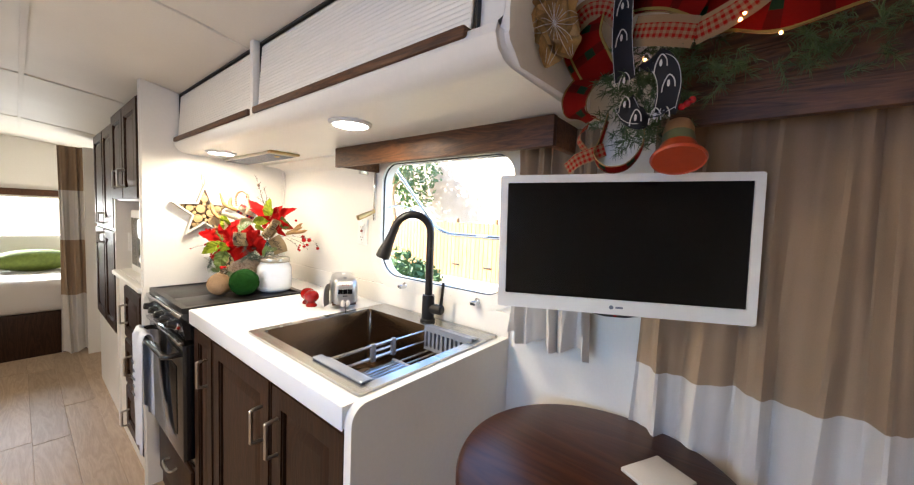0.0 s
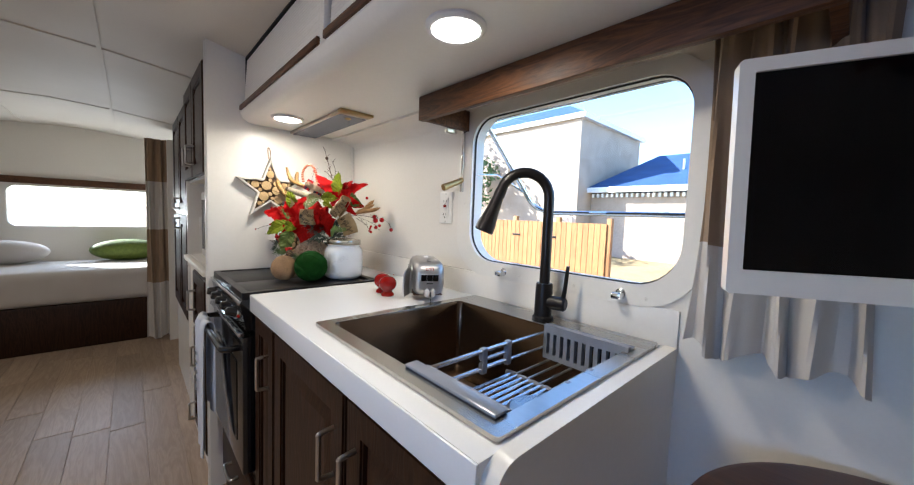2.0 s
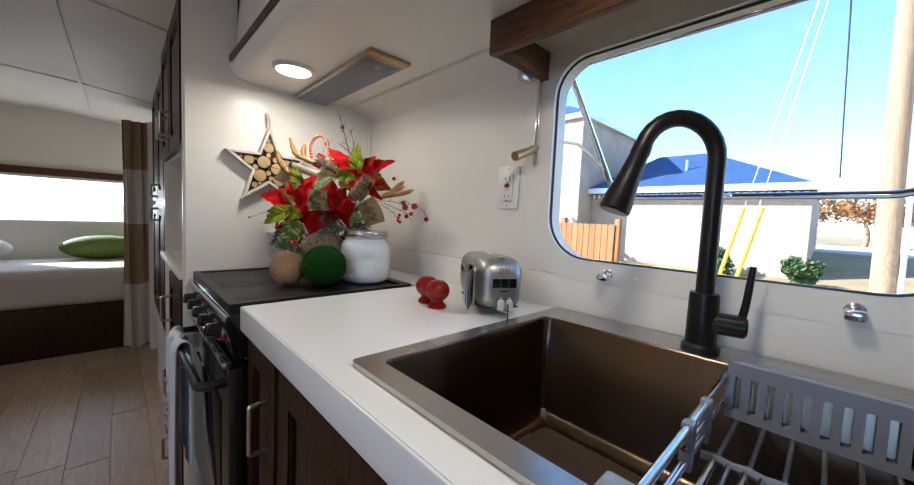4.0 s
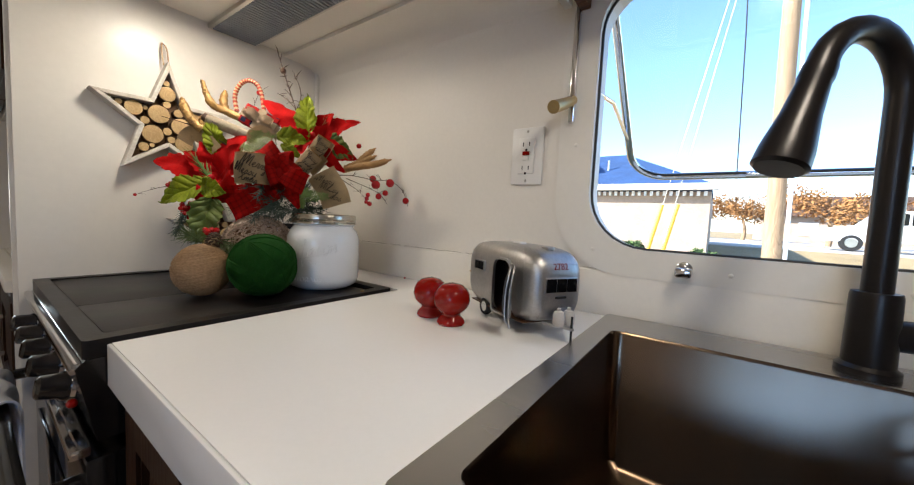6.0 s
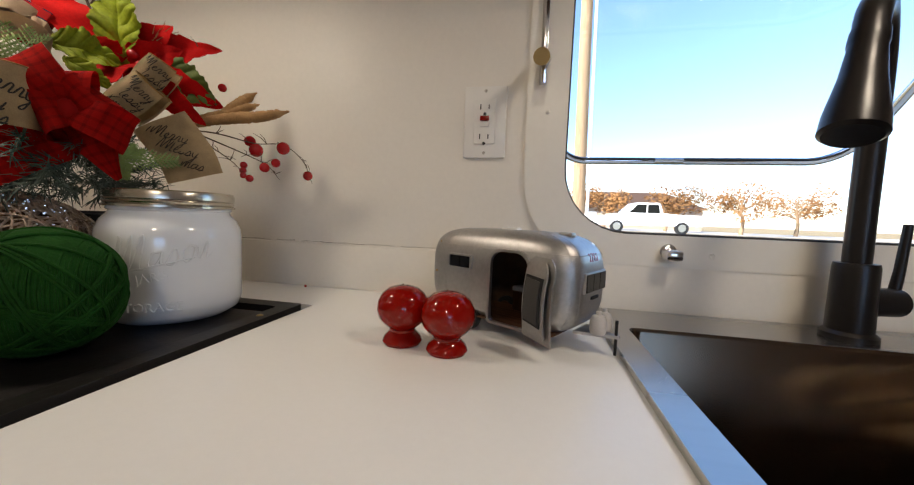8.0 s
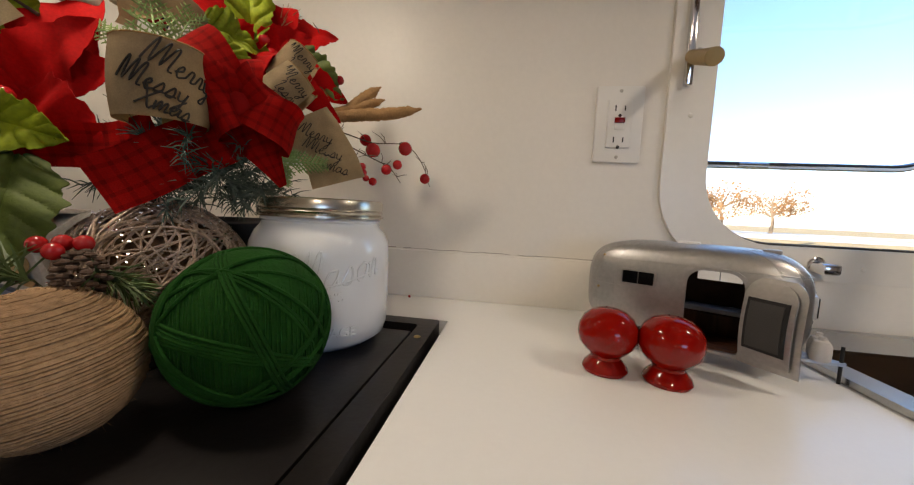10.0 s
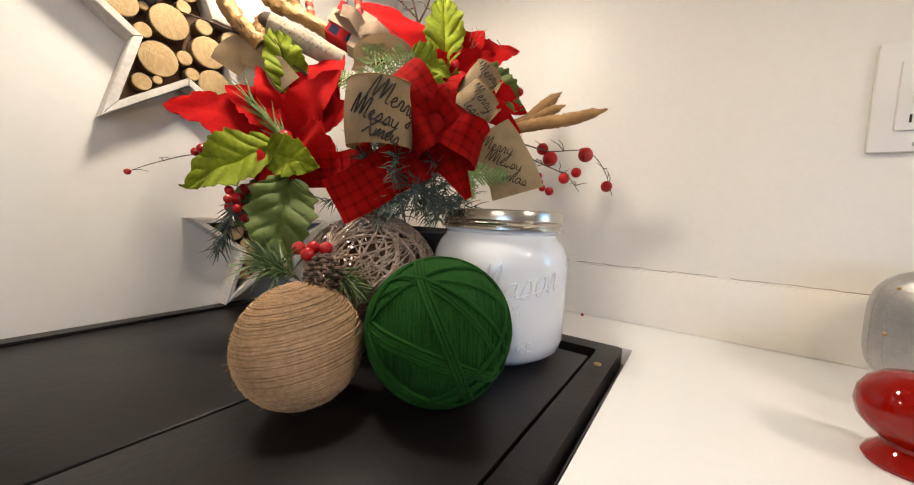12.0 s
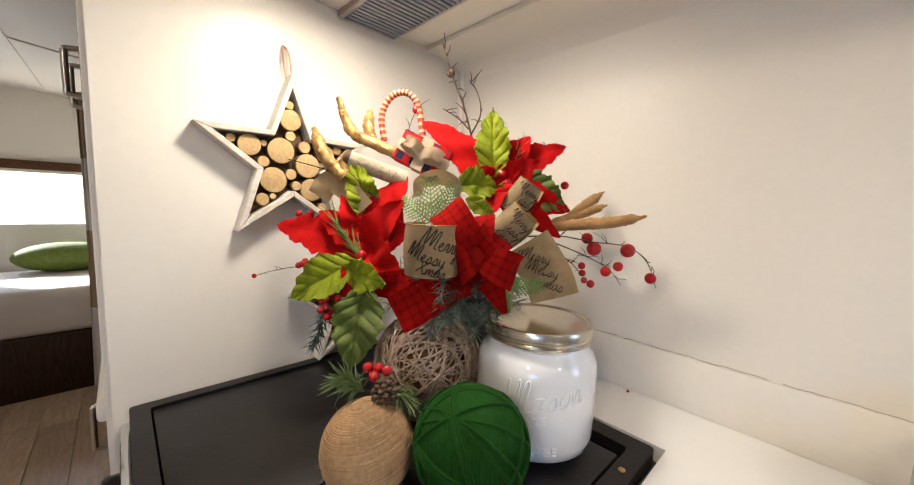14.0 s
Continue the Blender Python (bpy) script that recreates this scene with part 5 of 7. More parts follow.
for k in range(260):
    d = Vector((rng.gauss(0, 1), rng.gauss(0, 1), rng.gauss(0, 1))).normalized()
    w = d.orthogonal().normalized() * rng.uniform(-1, 1) + d * rng.uniform(0.2, 0.8)
    p = Vector(jc) + d * 0.0443
    tube([p, p + w.normalized() * rng.uniform(0.002, 0.005)], [0.00012, 0.00006], 3, bm, cap=False)
tagged(part("fibre", bm, JUTE, jt, "loose jute fibres"), kind="stuff")
top_c = Vector((-1.882, 0.846, 1.001))
bm = bmesh.new()
needles(top_c + Vector((-0.005, -0.012, -0.008)), top_c + Vector((-0.02, -0.026, 0.002)), 0.026, 130, 0.9, 5, bm)
needles(top_c + Vector((0.012, 0.008, -0.004)), top_c + Vector((0.026, 0.022, -0.02)), 0.022, 110, 0.8, 6, bm)
part("pine_needles", bm, PINE, jt, "green pine needles")
bm = bmesh.new()
rng = random.Random(4)
pc = top_c + Vector((0.014, 0.0, -0.004))
for k in range(46):
    t = k / 45
    a = k * 2.4
    rr = 0.0115 * math.sin(math.pi * (0.12 + 0.85 * t)) ** 0.7
    p = pc + Vector((rr * math.cos(a), rr * math.sin(a), -0.013 + 0.026 * t))
    ball(p, 0.0034, bm, 6, 4, (1, 1, 0.5))
part("pine_cone", bm, TWIG, jt, "small brown pine cone")
for k, dv in enumerate(((-0.012, -0.004, 0.012), (-0.002, 0.002, 0.013), (0.008, 0.006, 0.013), (0.003, -0.006, 0.009))):
    part("berry", ball(top_c + Vector(dv), 0.0052, u=14, v=10), BERRY, jt, "glossy red berry")
gc = (-1.797, 0.897, 0.9575)
gt = thing("yarn_ball", (gc[0], gc[1], 0.9022), "dark green wool yarn ball", "ball")
part("core", ball(gc, 0.0520, u=36, v=22, squash=(1, 1, 1.04)), YARN, gt)
wound(gc, 0.0525, 70, 0.00085, YARN, gt, 2, (90, 20, -50))
rng = random.Random(9)
for k in range(13):
    ax = Vector((rng.uniform(-1, 1), rng.uniform(-1, 1), rng.uniform(-1, 1))).normalized()
    e1 = ax.orthogonal().normalized()
    e2 = ax.cross(e1)
    off, rr = rng.uniform(-0.35, 0.35), rng.uniform(0.0533, 0.0543)
    for side in range(rng.choice((1, 2, 3, 3))):
        o3 = off + 0.045 * side + rng.uniform(-0.01, 0.01)
        pts = [Vector(gc) + ax * (o3 + 0.02 * math.sin(3 * a + k)) * rr + (e1 * math.cos(a) + e2 * math.sin(a)) * rr * math.sqrt(1 - o3 * o3) for a in [2 * math.pi * j / 56 for j in range(57)]]
        part("strand", tube(pts, rng.uniform(0.0011, 0.0015), 6, cap=False), YARN, gt)
vc = (-1.930, 0.950, 0.973)
vt = thing("glitter_ball", (vc[0], vc[1], 0.9022), "brown vine ball dusted with silver glitter", "ball")
part("core", ball(vc, 0.060, u=24, v=16), BARK, vt)
rng = random.Random(12)
for k in range(170):
    ax = Vector((rng.uniform(-1, 1), rng.uniform(-1, 1), rng.uniform(-1, 1))).normalized()
    if k % 2:
        ax = (ax * 0.45 + Vector((0.6, -0.6, 0.5))).normalized()
    e1 = ax.orthogonal().normalized()
    e2 = ax.cross(e1)
    off, rr = rng.uniform(-0.85, 0.85), rng.uniform(0.064, 0.0695)
    pts = [Vector(vc) + ax * off * rr + (e1 * math.cos(a) + e2 * math.sin(a)) * rr * math.sqrt(1 - off * off) * (1 + 0.02 * math.sin(5 * a)) for a in [2 * math.pi * j / 40 for j in range(41)]]
    part("vine", tube(pts, rng.uniform(0.0006, 0.0012), 5, cap=False), GLITTER, vt)
bm = bmesh.new()
for k in range(900):
    d = Vector((rng.gauss(0, 1), rng.gauss(0, 1), rng.gauss(0, 1))).normalized()
    ball(Vector(vc) + d * rng.uniform(0.065, 0.0715), rng.uniform(0.0006, 0.0013), bm, 4, 3)
tagged(part("glitter", bm, CHROME, vt, "silver glitter grains"), kind="stuff")

# ---- star ----
SXF = EX + 0.031
STAR_Y = 0.864
star = thing("wooden_star", (EX, STAR_Y, 1.237), "whitewashed wooden star filled with sawn log slices, hung on the wall", "star")


def star_loop(R, r):
    return [((R if k % 2 == 0 else r) * math.cos(radians(90 + 36 * k)) + STAR_Y, (R if k % 2 == 0 else r) * math.sin(radians(90 + 36 * k)) + 1.237) for k in range(10)]


S0, S1 = star_loop(0.132, 0.0535), star_loop(0.109, 0.0440)
for k in range(10):
    a, b, c, d = S0[k], S0[(k + 1) % 10], S1[(k + 1) % 10], S1[k]
    bm = extrude([a, b, c, d], "x", EX + 0.001, SXF)
    bmesh.ops.bevel(bm, geom=bm.edges[:], offset=0.0008, segments=1, affect="EDGES")
    part("slat", bm, WHITEWASH, star)
part("back", extrude(star_loop(0.118, 0.048), "x", EX + 0.001, EX + 0.004), BARK, star)
rng = random.Random(21)
put = []
for tries in range(7000):
    y, z = rng.uniform(0.74, 0.98), rng.uniform(1.12, 1.36)
    want = max(0.0046, 0.0195 - tries * 0.0000024)
    dy, dz = y - STAR_Y, z - 1.237
    ang = (math.degrees(math.atan2(dz, dy)) - 90) % 72
    ang = min(ang, 72 - ang)
    rho = math.hypot(dy, dz)
    # distance inside the star's edge
    tipv, notch = Vector((0.109, 0)), Vector((0.0438 * math.cos(radians(36)), 0.0438 * math.sin(radians(36))))
    p = Vector((rho * math.cos(radians(ang)), rho * math.sin(radians(ang))))
    ed = (notch - tipv).normalized()
    inside = ed.x * (p.y - tipv.y) - ed.y * (p.x - tipv.x)
    if -inside > 0 and abs(inside) < want * 0.92 or inside > 0 and inside < want * 0.92:
        continue
    side_ok = (ed.x * (0 - tipv.y) - ed.y * (0 - tipv.x)) * inside > 0
    if not side_ok or any(math.hypot(y - a, z - b) < (want + c) * 0.97 for a, b, c in put):
        continue
    put.append((y, z, want))
for y, z, r in put:
    h = rng.uniform(0.016, 0.021)
    sl = part("log_slice", lathe([(0, h), (r * 0.9, h), (r * 0.97, h - 0.0006), (r * 0.985, h - 0.003)], seg=18, m=Matrix.Translation((EX + 0.003, y, z)) @ Matrix.Rotation(radians(90), 4, "Y") @ Matrix.Rotation(rng.uniform(0, 6), 4, "Z")), LOGEND, star)
    part("bark", lathe([(r * 0.985, h - 0.003), (r, h - 0.004), (r, 0.001)], seg=18, m=Matrix.Translation((EX + 0.003, y, z)) @ Matrix.Rotation(radians(90), 4, "Y")), BARK, sl)
second = copy_thing(star, Matrix.Translation((EX, 0.964, 0.9905)) @ Matrix.Diagonal((1, 0.8, 0.8, 1)))
tagged(second, "whitewashed wooden star with log slices, standing behind the flowers")
part("hanger", tube(smooth_path([(EX + 0.015, 0.859, 1.362), (EX + 0.010, 0.857, 1.40), (EX + 0.006, 0.860, 1.412), (EX + 0.010, 0.866, 1.40), (EX + 0.015, 0.869, 1.362)], 6), 0.0016, 6), JUTE, star, "jute string loop")
part("nail", rod((EX, 0.861, 1.4105), (EX + 0.012, 0.861, 1.4105), 0.0015), NICKEL, star)

# ---- flower arrangement ----
ar = thing("flower_arrangement", (-1.97, 1.03, 0.9022), "Christmas arrangement of red poinsettias, ribbons and berries in a pot", "flowers")
part("pot", lathe([(0, 0), (0.052, 0), (0.056, 0.004), (0.066, 0.11), (0.070, 0.118), (0.066, 0.12), (0.06, 0.112), (0, 0.105)], (-1.965, 1.045, 0.9022), 40), POTDARK, ar, "dark metal pot")
bm = bmesh.new()
rng = random.Random(31)
for k in range(70):
    a, e = rng.uniform(0, 6.28), rng.uniform(-0.25, 1.2)
    d = Vector((math.cos(a) * math.cos(e), math.sin(a) * math.cos(e), math.sin(e) * 0.9))
    p = Vector((-1.955, 1.02, 1.06))
    q = p + d * rng.uniform(0.07, 0.10)
    if q.y < 1.20 and q.x > EX + 0.03 and q.z > 0.99:
        needles(p.lerp(q, 0.35), q, 0.02, 26, 0.8, k, bm, 0.0006)
for k in range(44):
    p = Vector((rng.uniform(-1.96, -1.85), rng.uniform(0.93, 1.0), rng.uniform(1.045, 1.10)))
    d = Vector((rng.uniform(-0.5, 0.8), rng.uniform(-1, 0.1), rng.uniform(-0.9, 0.2))).normalized()
    needles(p, p + d * 0.03, 0.018, 24, 0.8, 300 + k, bm, 0.0006)
tagged(part("fir_filling", bm, FIRGREY, ar, "dusty dark fir branches"), kind="stuff")
# poinsettia low, towards the wall with the star
cA = Vector((-2.005, 0.905, 1.122))
for k, (tip_p, w, jg) in enumerate([((-2.114, 0.827, 1.141), 0.058, 0.10), ((-1.990, 0.955, 1.218), 0.062, 0.03), ((-2.040, 0.885, 1.195), 0.048, 0.04), ((-1.985, 0.862, 1.052), 0.050, 0.06),
                                    ((-1.935, 0.915, 1.075), 0.055, 0.05), ((-1.945, 0.935, 1.150), 0.052, 0.05), ((-2.075, 0.862, 1.095), 0.045, 0.06), ((-1.955, 0.925, 1.185), 0.05, 0.05), ((-2.06, 0.86, 1.165), 0.045, 0.08)]):
    part("petal", blade(cA - FACE * 0.008, tip_p, w, jg, 0.10, 0.10, seed=k, shape=0.62, lean=0.25 * (-1) ** k), PETAL, ar, "red velvet poinsettia petal")
# poinsettia high, towards the window wall
cB = Vector((-1.913, 1.048, 1.214))
for k, (tip_p, w, jg) in enumerate([((-2.020, 1.000, 1.297), 0.050, 0.05), ((-1.871, 1.155, 1.272), 0.048, 0.08), ((-1.842, 1.128, 1.178), 0.046, 0.05), ((-1.896, 1.10, 1.280), 0.045, 0.05),
                                    ((-1.878, 1.010, 1.170), 0.050, 0.04), ((-1.965, 1.040, 1.268), 0.050, 0.03), ((-1.83, 1.09, 1.142), 0.040, 0.05), ((-1.93, 1.0, 1.225), 0.04, 0.05), ((-1.87, 1.09, 1.245), 0.04, 0.06)]):
    part("petal", blade(cB - FACE * 0.008, tip_p, w, jg, 0.12, 0.10, seed=20 + k, shape=0.62, lean=0.25 * (-1) ** k), PETAL, ar, "red velvet poinsettia petal")
for k, (b0, t0, w, mt) in enumerate([((-2.014, 0.911, 1.160), (-2.029, 0.893, 1.232), 0.034, LEAF), ((-1.918, 1.050, 1.220), (-1.929, 1.055, 1.314), 0.040, LEAF), ((-1.992, 0.880, 1.105), (-2.042, 0.820, 1.056), 0.044, LEAF),
                                     ((-1.974, 0.882, 1.075), (-1.957, 0.855, 0.985), 0.048, LEAFDARK), ((-1.995, 0.870, 1.098), (-1.945, 0.894, 1.083), 0.034, LEAF), ((-1.915, 0.975, 1.205), (-1.900, 1.035, 1.206), 0.036, LEAF),
                                     ((-1.898, 1.067, 1.225), (-1.846, 1.118, 1.180), 0.042, LEAFDARK), ((-1.898, 0.977, 1.189), (-1.876, 1.008, 1.165), 0.018, LEAF), ((-2.02, 0.885, 1.07), (-2.05, 0.87, 1.02), 0.03, LEAFDARK)]):
    part("leaf", blade(b0 if k not in (1,) else Vector(b0) + FACE * 0.004, t0, w * 1.12, 0.07, 0.10, 0.16, seed=40 + k, shape=0.8, veins=6, lean=0.2 * (-1) ** k), mt, ar, "velvet green leaf")
# check ribbon bow
kn0 = Vector((-1.853, 0.953, 1.126))
part("bow_knot", ball(kn0, 0.010, u=16, v=10, squash=(1, 1, 1.25)), BUFFALO, ar, "red check bow knot")
part("bow_tail", strip([kn0, (-1.866, 0.958, 1.104), (-1.888, 0.934, 1.084), (-1.907, 0.911, 1.063), (-1.922, 0.893, 1.050)], 0.046, ((0.5, 0.4, 1), (0.1, 0.35, 1)), wavy=0.002), BUFFALO, ar, "red check bow tail")
part("bow_tail", strip([(-1.905, 0.928, 1.092), (-1.932, 0.912, 1.083), (-1.955, 0.896, 1.080), (-1.975, 0.878, 1.075), (-1.993, 0.860, 1.064)], 0.042, ((0.2, 0.2, 1), (0.3, 0.2, 1)), wavy=0.003, taper=lambda t: 1 - 0.45 * t), BUFFALO, ar, "red check bow tail")
part("bow_tail", strip([kn0, (-1.848, 0.967, 1.104), (-1.841, 0.972, 1.086), (-1.829, 0.979, 1.060)], 0.034, ((1, 0.8, 0.2), (1, 0.8, 0.4)), wavy=0.002, taper=lambda t: 1 - 0.8 * max(0, t - 0.55) / 0.45), BUFFALO, ar, "red check bow tail")
for tip_b, w, puff in (((-1.896, 0.940, 1.178), 0.044, 0.018), ((-1.868, 0.964, 1.170), 0.042, 0.016), ((-1.842, 0.976, 1.150), 0.042, 0.014), ((-1.873, 0.936, 1.112), 0.044, 0.014), ((-1.822, 0.988, 1.106), 0.042, 0.016)):
    tip_b = Vector(tip_b)
    run = tip_b - kn0
    part("bow_loop", strip([kn0, kn0 + run * 0.35 + FACE * puff, kn0 + run * 0.75 + FACE * puff * 1.15, tip_b, kn0 + run * 0.7 - FACE * puff * 0.8, kn0 + run * 0.3 - FACE * puff * 0.6, kn0 - FACE * 0.004],
                           w, run.cross(FACE), n=6, wavy=0.0016, taper=lambda t: 0.55 + 0.45 * math.sin(math.pi * t) ** 0.6), BUFFALO, ar, "red check bow loop")
# burlap ribbon
cc = Vector((-1.893, 0.921, 1.130))
cup_pts = [cc + Vector((0.030 * math.cos(radians(a)), 0.030 * math.sin(radians(a)), 0)) for a in range(-200, 141, 17)]
cup = part("ribbon_loop", strip(cup_pts, 0.056, (0, 0, 1), n=3), BURLAP, ar, "printed burlap ribbon loop")
for tx, sz, dz, da in (("Merry", 0.0205, 0.009, 24), ("Messy", 0.0180, -0.004, -8), ("Xmas", 0.0160, -0.019, 4)):
    part("printed_word", handwriting(tx, sz, on_drum((cc.x, cc.y, cc.z + dz), 0.0327, -44 + da), 0.0007, -0.28), INK, cup)
part("wire_edge", tube([p + Vector((0, 0, 0.0285)) for p in cup_pts], 0.0008, 5), GOLD, cup, "gold wire edge")
for c0, rr, w, tl in (((-1.866, 1.048, 1.192), 0.018, 0.044, (0.45, 0.3, 0.85)), ((-1.856, 1.020, 1.158), 0.020, 0.046, (0.6, 0.35, 0.7))):
    c = Vector(c0)
    ax = Vector(tl).normalized()
    e1 = ax.cross(FACE).normalized()
    e2 = ax.cross(e1)
    ring_p = [c + (e1 * math.cos(radians(a)) + e2 * math.sin(radians(a))) * rr * (1 + 0.1 * math.sin(radians(2 * a))) for a in range(0, 331, 22)]
    lo = part("ribbon_loop", strip(ring_p, w, ax, n=3), BURLAP, ar, "printed burlap ribbon loop")
    part("wire_edge", tube([p + ax * w * 0.5 for p in ring_p], 0.0008, 5), GOLD, lo, "gold wire edge")
    for tx, dy in (("Merry", 0.26), ("Messy", -0.05), ("Xmas", -0.34)):
        part("printed_word", handwriting(tx, 0.013, lambda x, y: c + (e1 * math.sin(x / rr) - e2 * math.cos(x / rr)) * (rr * 1.06 + 0.0012) + ax * (y + dy * w), 0.00045), INK, lo)
bt = part("ribbon_tail", strip([(-1.846, 1.036, 1.138), (-1.834, 1.043, 1.118), (-1.820, 1.050, 1.095), (-1.812, 1.054, 1.070)], 0.060, (0.72, 0.66, 0.2), wavy=0.002), BURLAP, ar, "printed burlap ribbon tail")
tail_x, tail_n = Vector((0.70, 0.66, -0.05)).normalized(), Vector((0.62, -0.68, 0.35)).normalized()
for tx, k in (("Merry", 0.2), ("Messy", 0.48), ("Xmas", 0.76)):
    q = Vector((-1.844, 1.037, 1.132)).lerp(Vector((-1.812, 1.054, 1.072)), k) + tail_n * 0.0042
    part("printed_word", handwriting(tx, 0.017, lambda x, y: q + tail_x * x + tail_n.cross(tail_x) * y, 0.0005, -0.2), INK, bt)
part("ribbon_loop", strip([(-1.955, 0.945, 1.190), (-1.945, 0.945, 1.206), (-1.925, 0.955, 1.214), (-1.910, 0.968, 1.206), (-1.912, 0.975, 1.19)], 0.026, (0.5, -0.4, 0.6), n=5), BURLAP_PALE, ar, "cream burlap ribbon loop")
part("ribbon_loop", strip([(-2.06, 0.86, 1.185), (-2.05, 0.87, 1.205), (-2.03, 0.885, 1.195), (-2.01, 0.90, 1.17)], 0.03, (0.3, 0.3, 1), n=5), BURLAP, ar, "burlap ribbon loop")
# wrapped gift with a cane
gm = Matrix.Translation((-1.986, 0.976, 1.247)) @ pose(0, 0, 0, -8, 24, 45)
bm = box(-0.036, 0.036, -0.008, 0.014, -0.022, 0.022, 0.002)
uvl = bm.loops.layers.uv.new("UVMap")
for fce in bm.faces:
    for lp in fce.loops:
        lp[uvl].uv = (lp.vert.co.x + lp.vert.co.y, lp.vert.co.z)
bmesh.ops.transform(bm, matrix=gm, verts=bm.verts)
gf = part("gift_box", bm, GIFTWRAP, ar, "small gift in red and navy check wrap")
for bx in ((-0.0375, 0.0375, -0.0092, 0.015, -0.008, 0.008), (-0.008, 0.008, -0.0094, 0.015, -0.0232, 0.0232)):
    part("burlap_band", box(*bx, m=gm), BURLAP_PALE, gf)
for s in (-1, 1):
    part("burlap_bow", strip([gm @ Vector(p) for p in ((0, -0.013, 0), (0.014 * s, -0.02, 0.006), (0.028 * s, -0.016, 0.004), (0.014 * s, -0.013, -0.003), (0, -0.013, 0))], 0.016, gm.to_3x3() @ Vector((0, 0, 1)), n=5), BURLAP_PALE, gf)
cane = smooth_path([(-2.060, 0.960, 1.272), (-2.064, 0.957, 1.300), (-2.061, 0.960, 1.322), (-2.050, 0.968, 1.338), (-2.037, 0.978, 1.342), (-2.026, 0.988, 1.334), (-2.021, 0.995, 1.315), (-2.017, 0.998, 1.285), (-2.013, 0.999, 1.262)], 6)
cn = part("cane", tube(cane, 0.0042, 10), CANECREAM, ar, "cream rope cane with red bands")
for k in range(0, len(cane) - 2, 2):
    part("band", tube([cane[k], cane[k + 1]], 0.0049, 10), CANERED, cn)
# gilded antlers and log
for pts, r0 in (([(-2.092, 0.903, 1.328), (-2.084, 0.908, 1.300), (-2.066, 0.914, 1.276), (-2.040, 0.930, 1.262), (-2.012, 0.965, 1.245), (-2.0, 0.985, 1.235)], 0.0062), ([(-2.064, 0.938, 1.312), (-2.056, 0.931, 1.285), (-2.045, 0.930, 1.266)], 0.0062),
                ([(-2.086, 0.865, 1.278), (-2.070, 0.865, 1.255), (-2.052, 0.872, 1.230), (-2.034, 0.886, 1.210)], 0.0068), ([(-2.045, 0.893, 1.248), (-2.040, 0.887, 1.228), (-2.036, 0.886, 1.215)], 0.006)):
    ln = smooth_path(pts, 14)
    part("antler", knobbly(tube(ln, [r0 * 1.3 * (0.4 + 0.6 * min(1, 3.2 * k / len(ln))) for k in range(len(ln))], 14), 0.0022, 190), GOLD, ar, "gold foil antler branch")
la, lb = Vector((-2.036, 0.893, 1.236)), Vector((-1.995, 0.955, 1.212))
lg = part("birch_log", tube([la, lb], 0.0115, 18), BIRCH, ar, "pale birch log with script")
part("log_end", ball(la, 0.0113, u=14, v=8), TWIG, lg, "brown rounded log end")
ld = (lb - la).normalized()
lu = FACE.cross(ld).normalized()
for j in range(6):
    q = la.lerp(lb, 0.2 + 0.12 * j) + FACE * 0.0113
    part("script_mark", tube([q - lu * 0.004, q + ld * 0.003 + lu * 0.004, q + ld * 0.005 - lu * 0.003], 0.0005, 4), INK, lg)
# twigs
twig([(-1.956, 1.045, 1.270), (-1.966, 1.033, 1.320), (-1.990, 1.030, 1.368), (-2.005, 1.022, 1.416)], 0.0016, 3, ar, branches=11)
twig([(-1.958, 1.043, 1.285), (-1.944, 1.045, 1.310), (-1.949, 1.043, 1.338), (-1.965, 1.040, 1.36)], 0.0013, 5, ar, branches=7)
twig([(-1.960, 1.038, 1.290), (-1.975, 1.030, 1.306), (-1.995, 1.018, 1.320)], 0.0013, 6, ar, branches=5)
part("seed_head", ball((-1.994, 1.030, 1.373), 0.0065, u=12, v=8), TWIG, ar, "brown seed head")
twig([(-2.000, 0.915, 1.185), (-2.030, 0.890, 1.208), (-2.055, 0.862, 1.222), (-2.084, 0.830, 1.232)], 0.0015, 8, ar, branches=10)
twig([(-2.02, 0.90, 1.19), (-2.05, 0.88, 1.20), (-2.075, 0.86, 1.195)], 0.0013, 9, ar, branches=6)
twig([(-1.89, 1.09, 1.225), (-1.885, 1.11, 1.245), (-1.875, 1.125, 1.262)], 0.0013, 10, ar, branches=5)
twig([(-2.03, 0.985, 1.245), (-2.035, 0.985, 1.285), (-2.022, 0.995, 1.33)], 0.0009, 11, ar, branches=7)
twig([(-2.02, 0.865, 1.09), (-2.06, 0.835, 1.092), (-2.10, 0.812, 1.082), (-2.128, 0.797, 1.072)], 0.0007, 12, ar, branches=3)
part("berry", ball((-2.128, 0.797, 1.072), 0.0032, u=12, v=8), BERRY, ar)
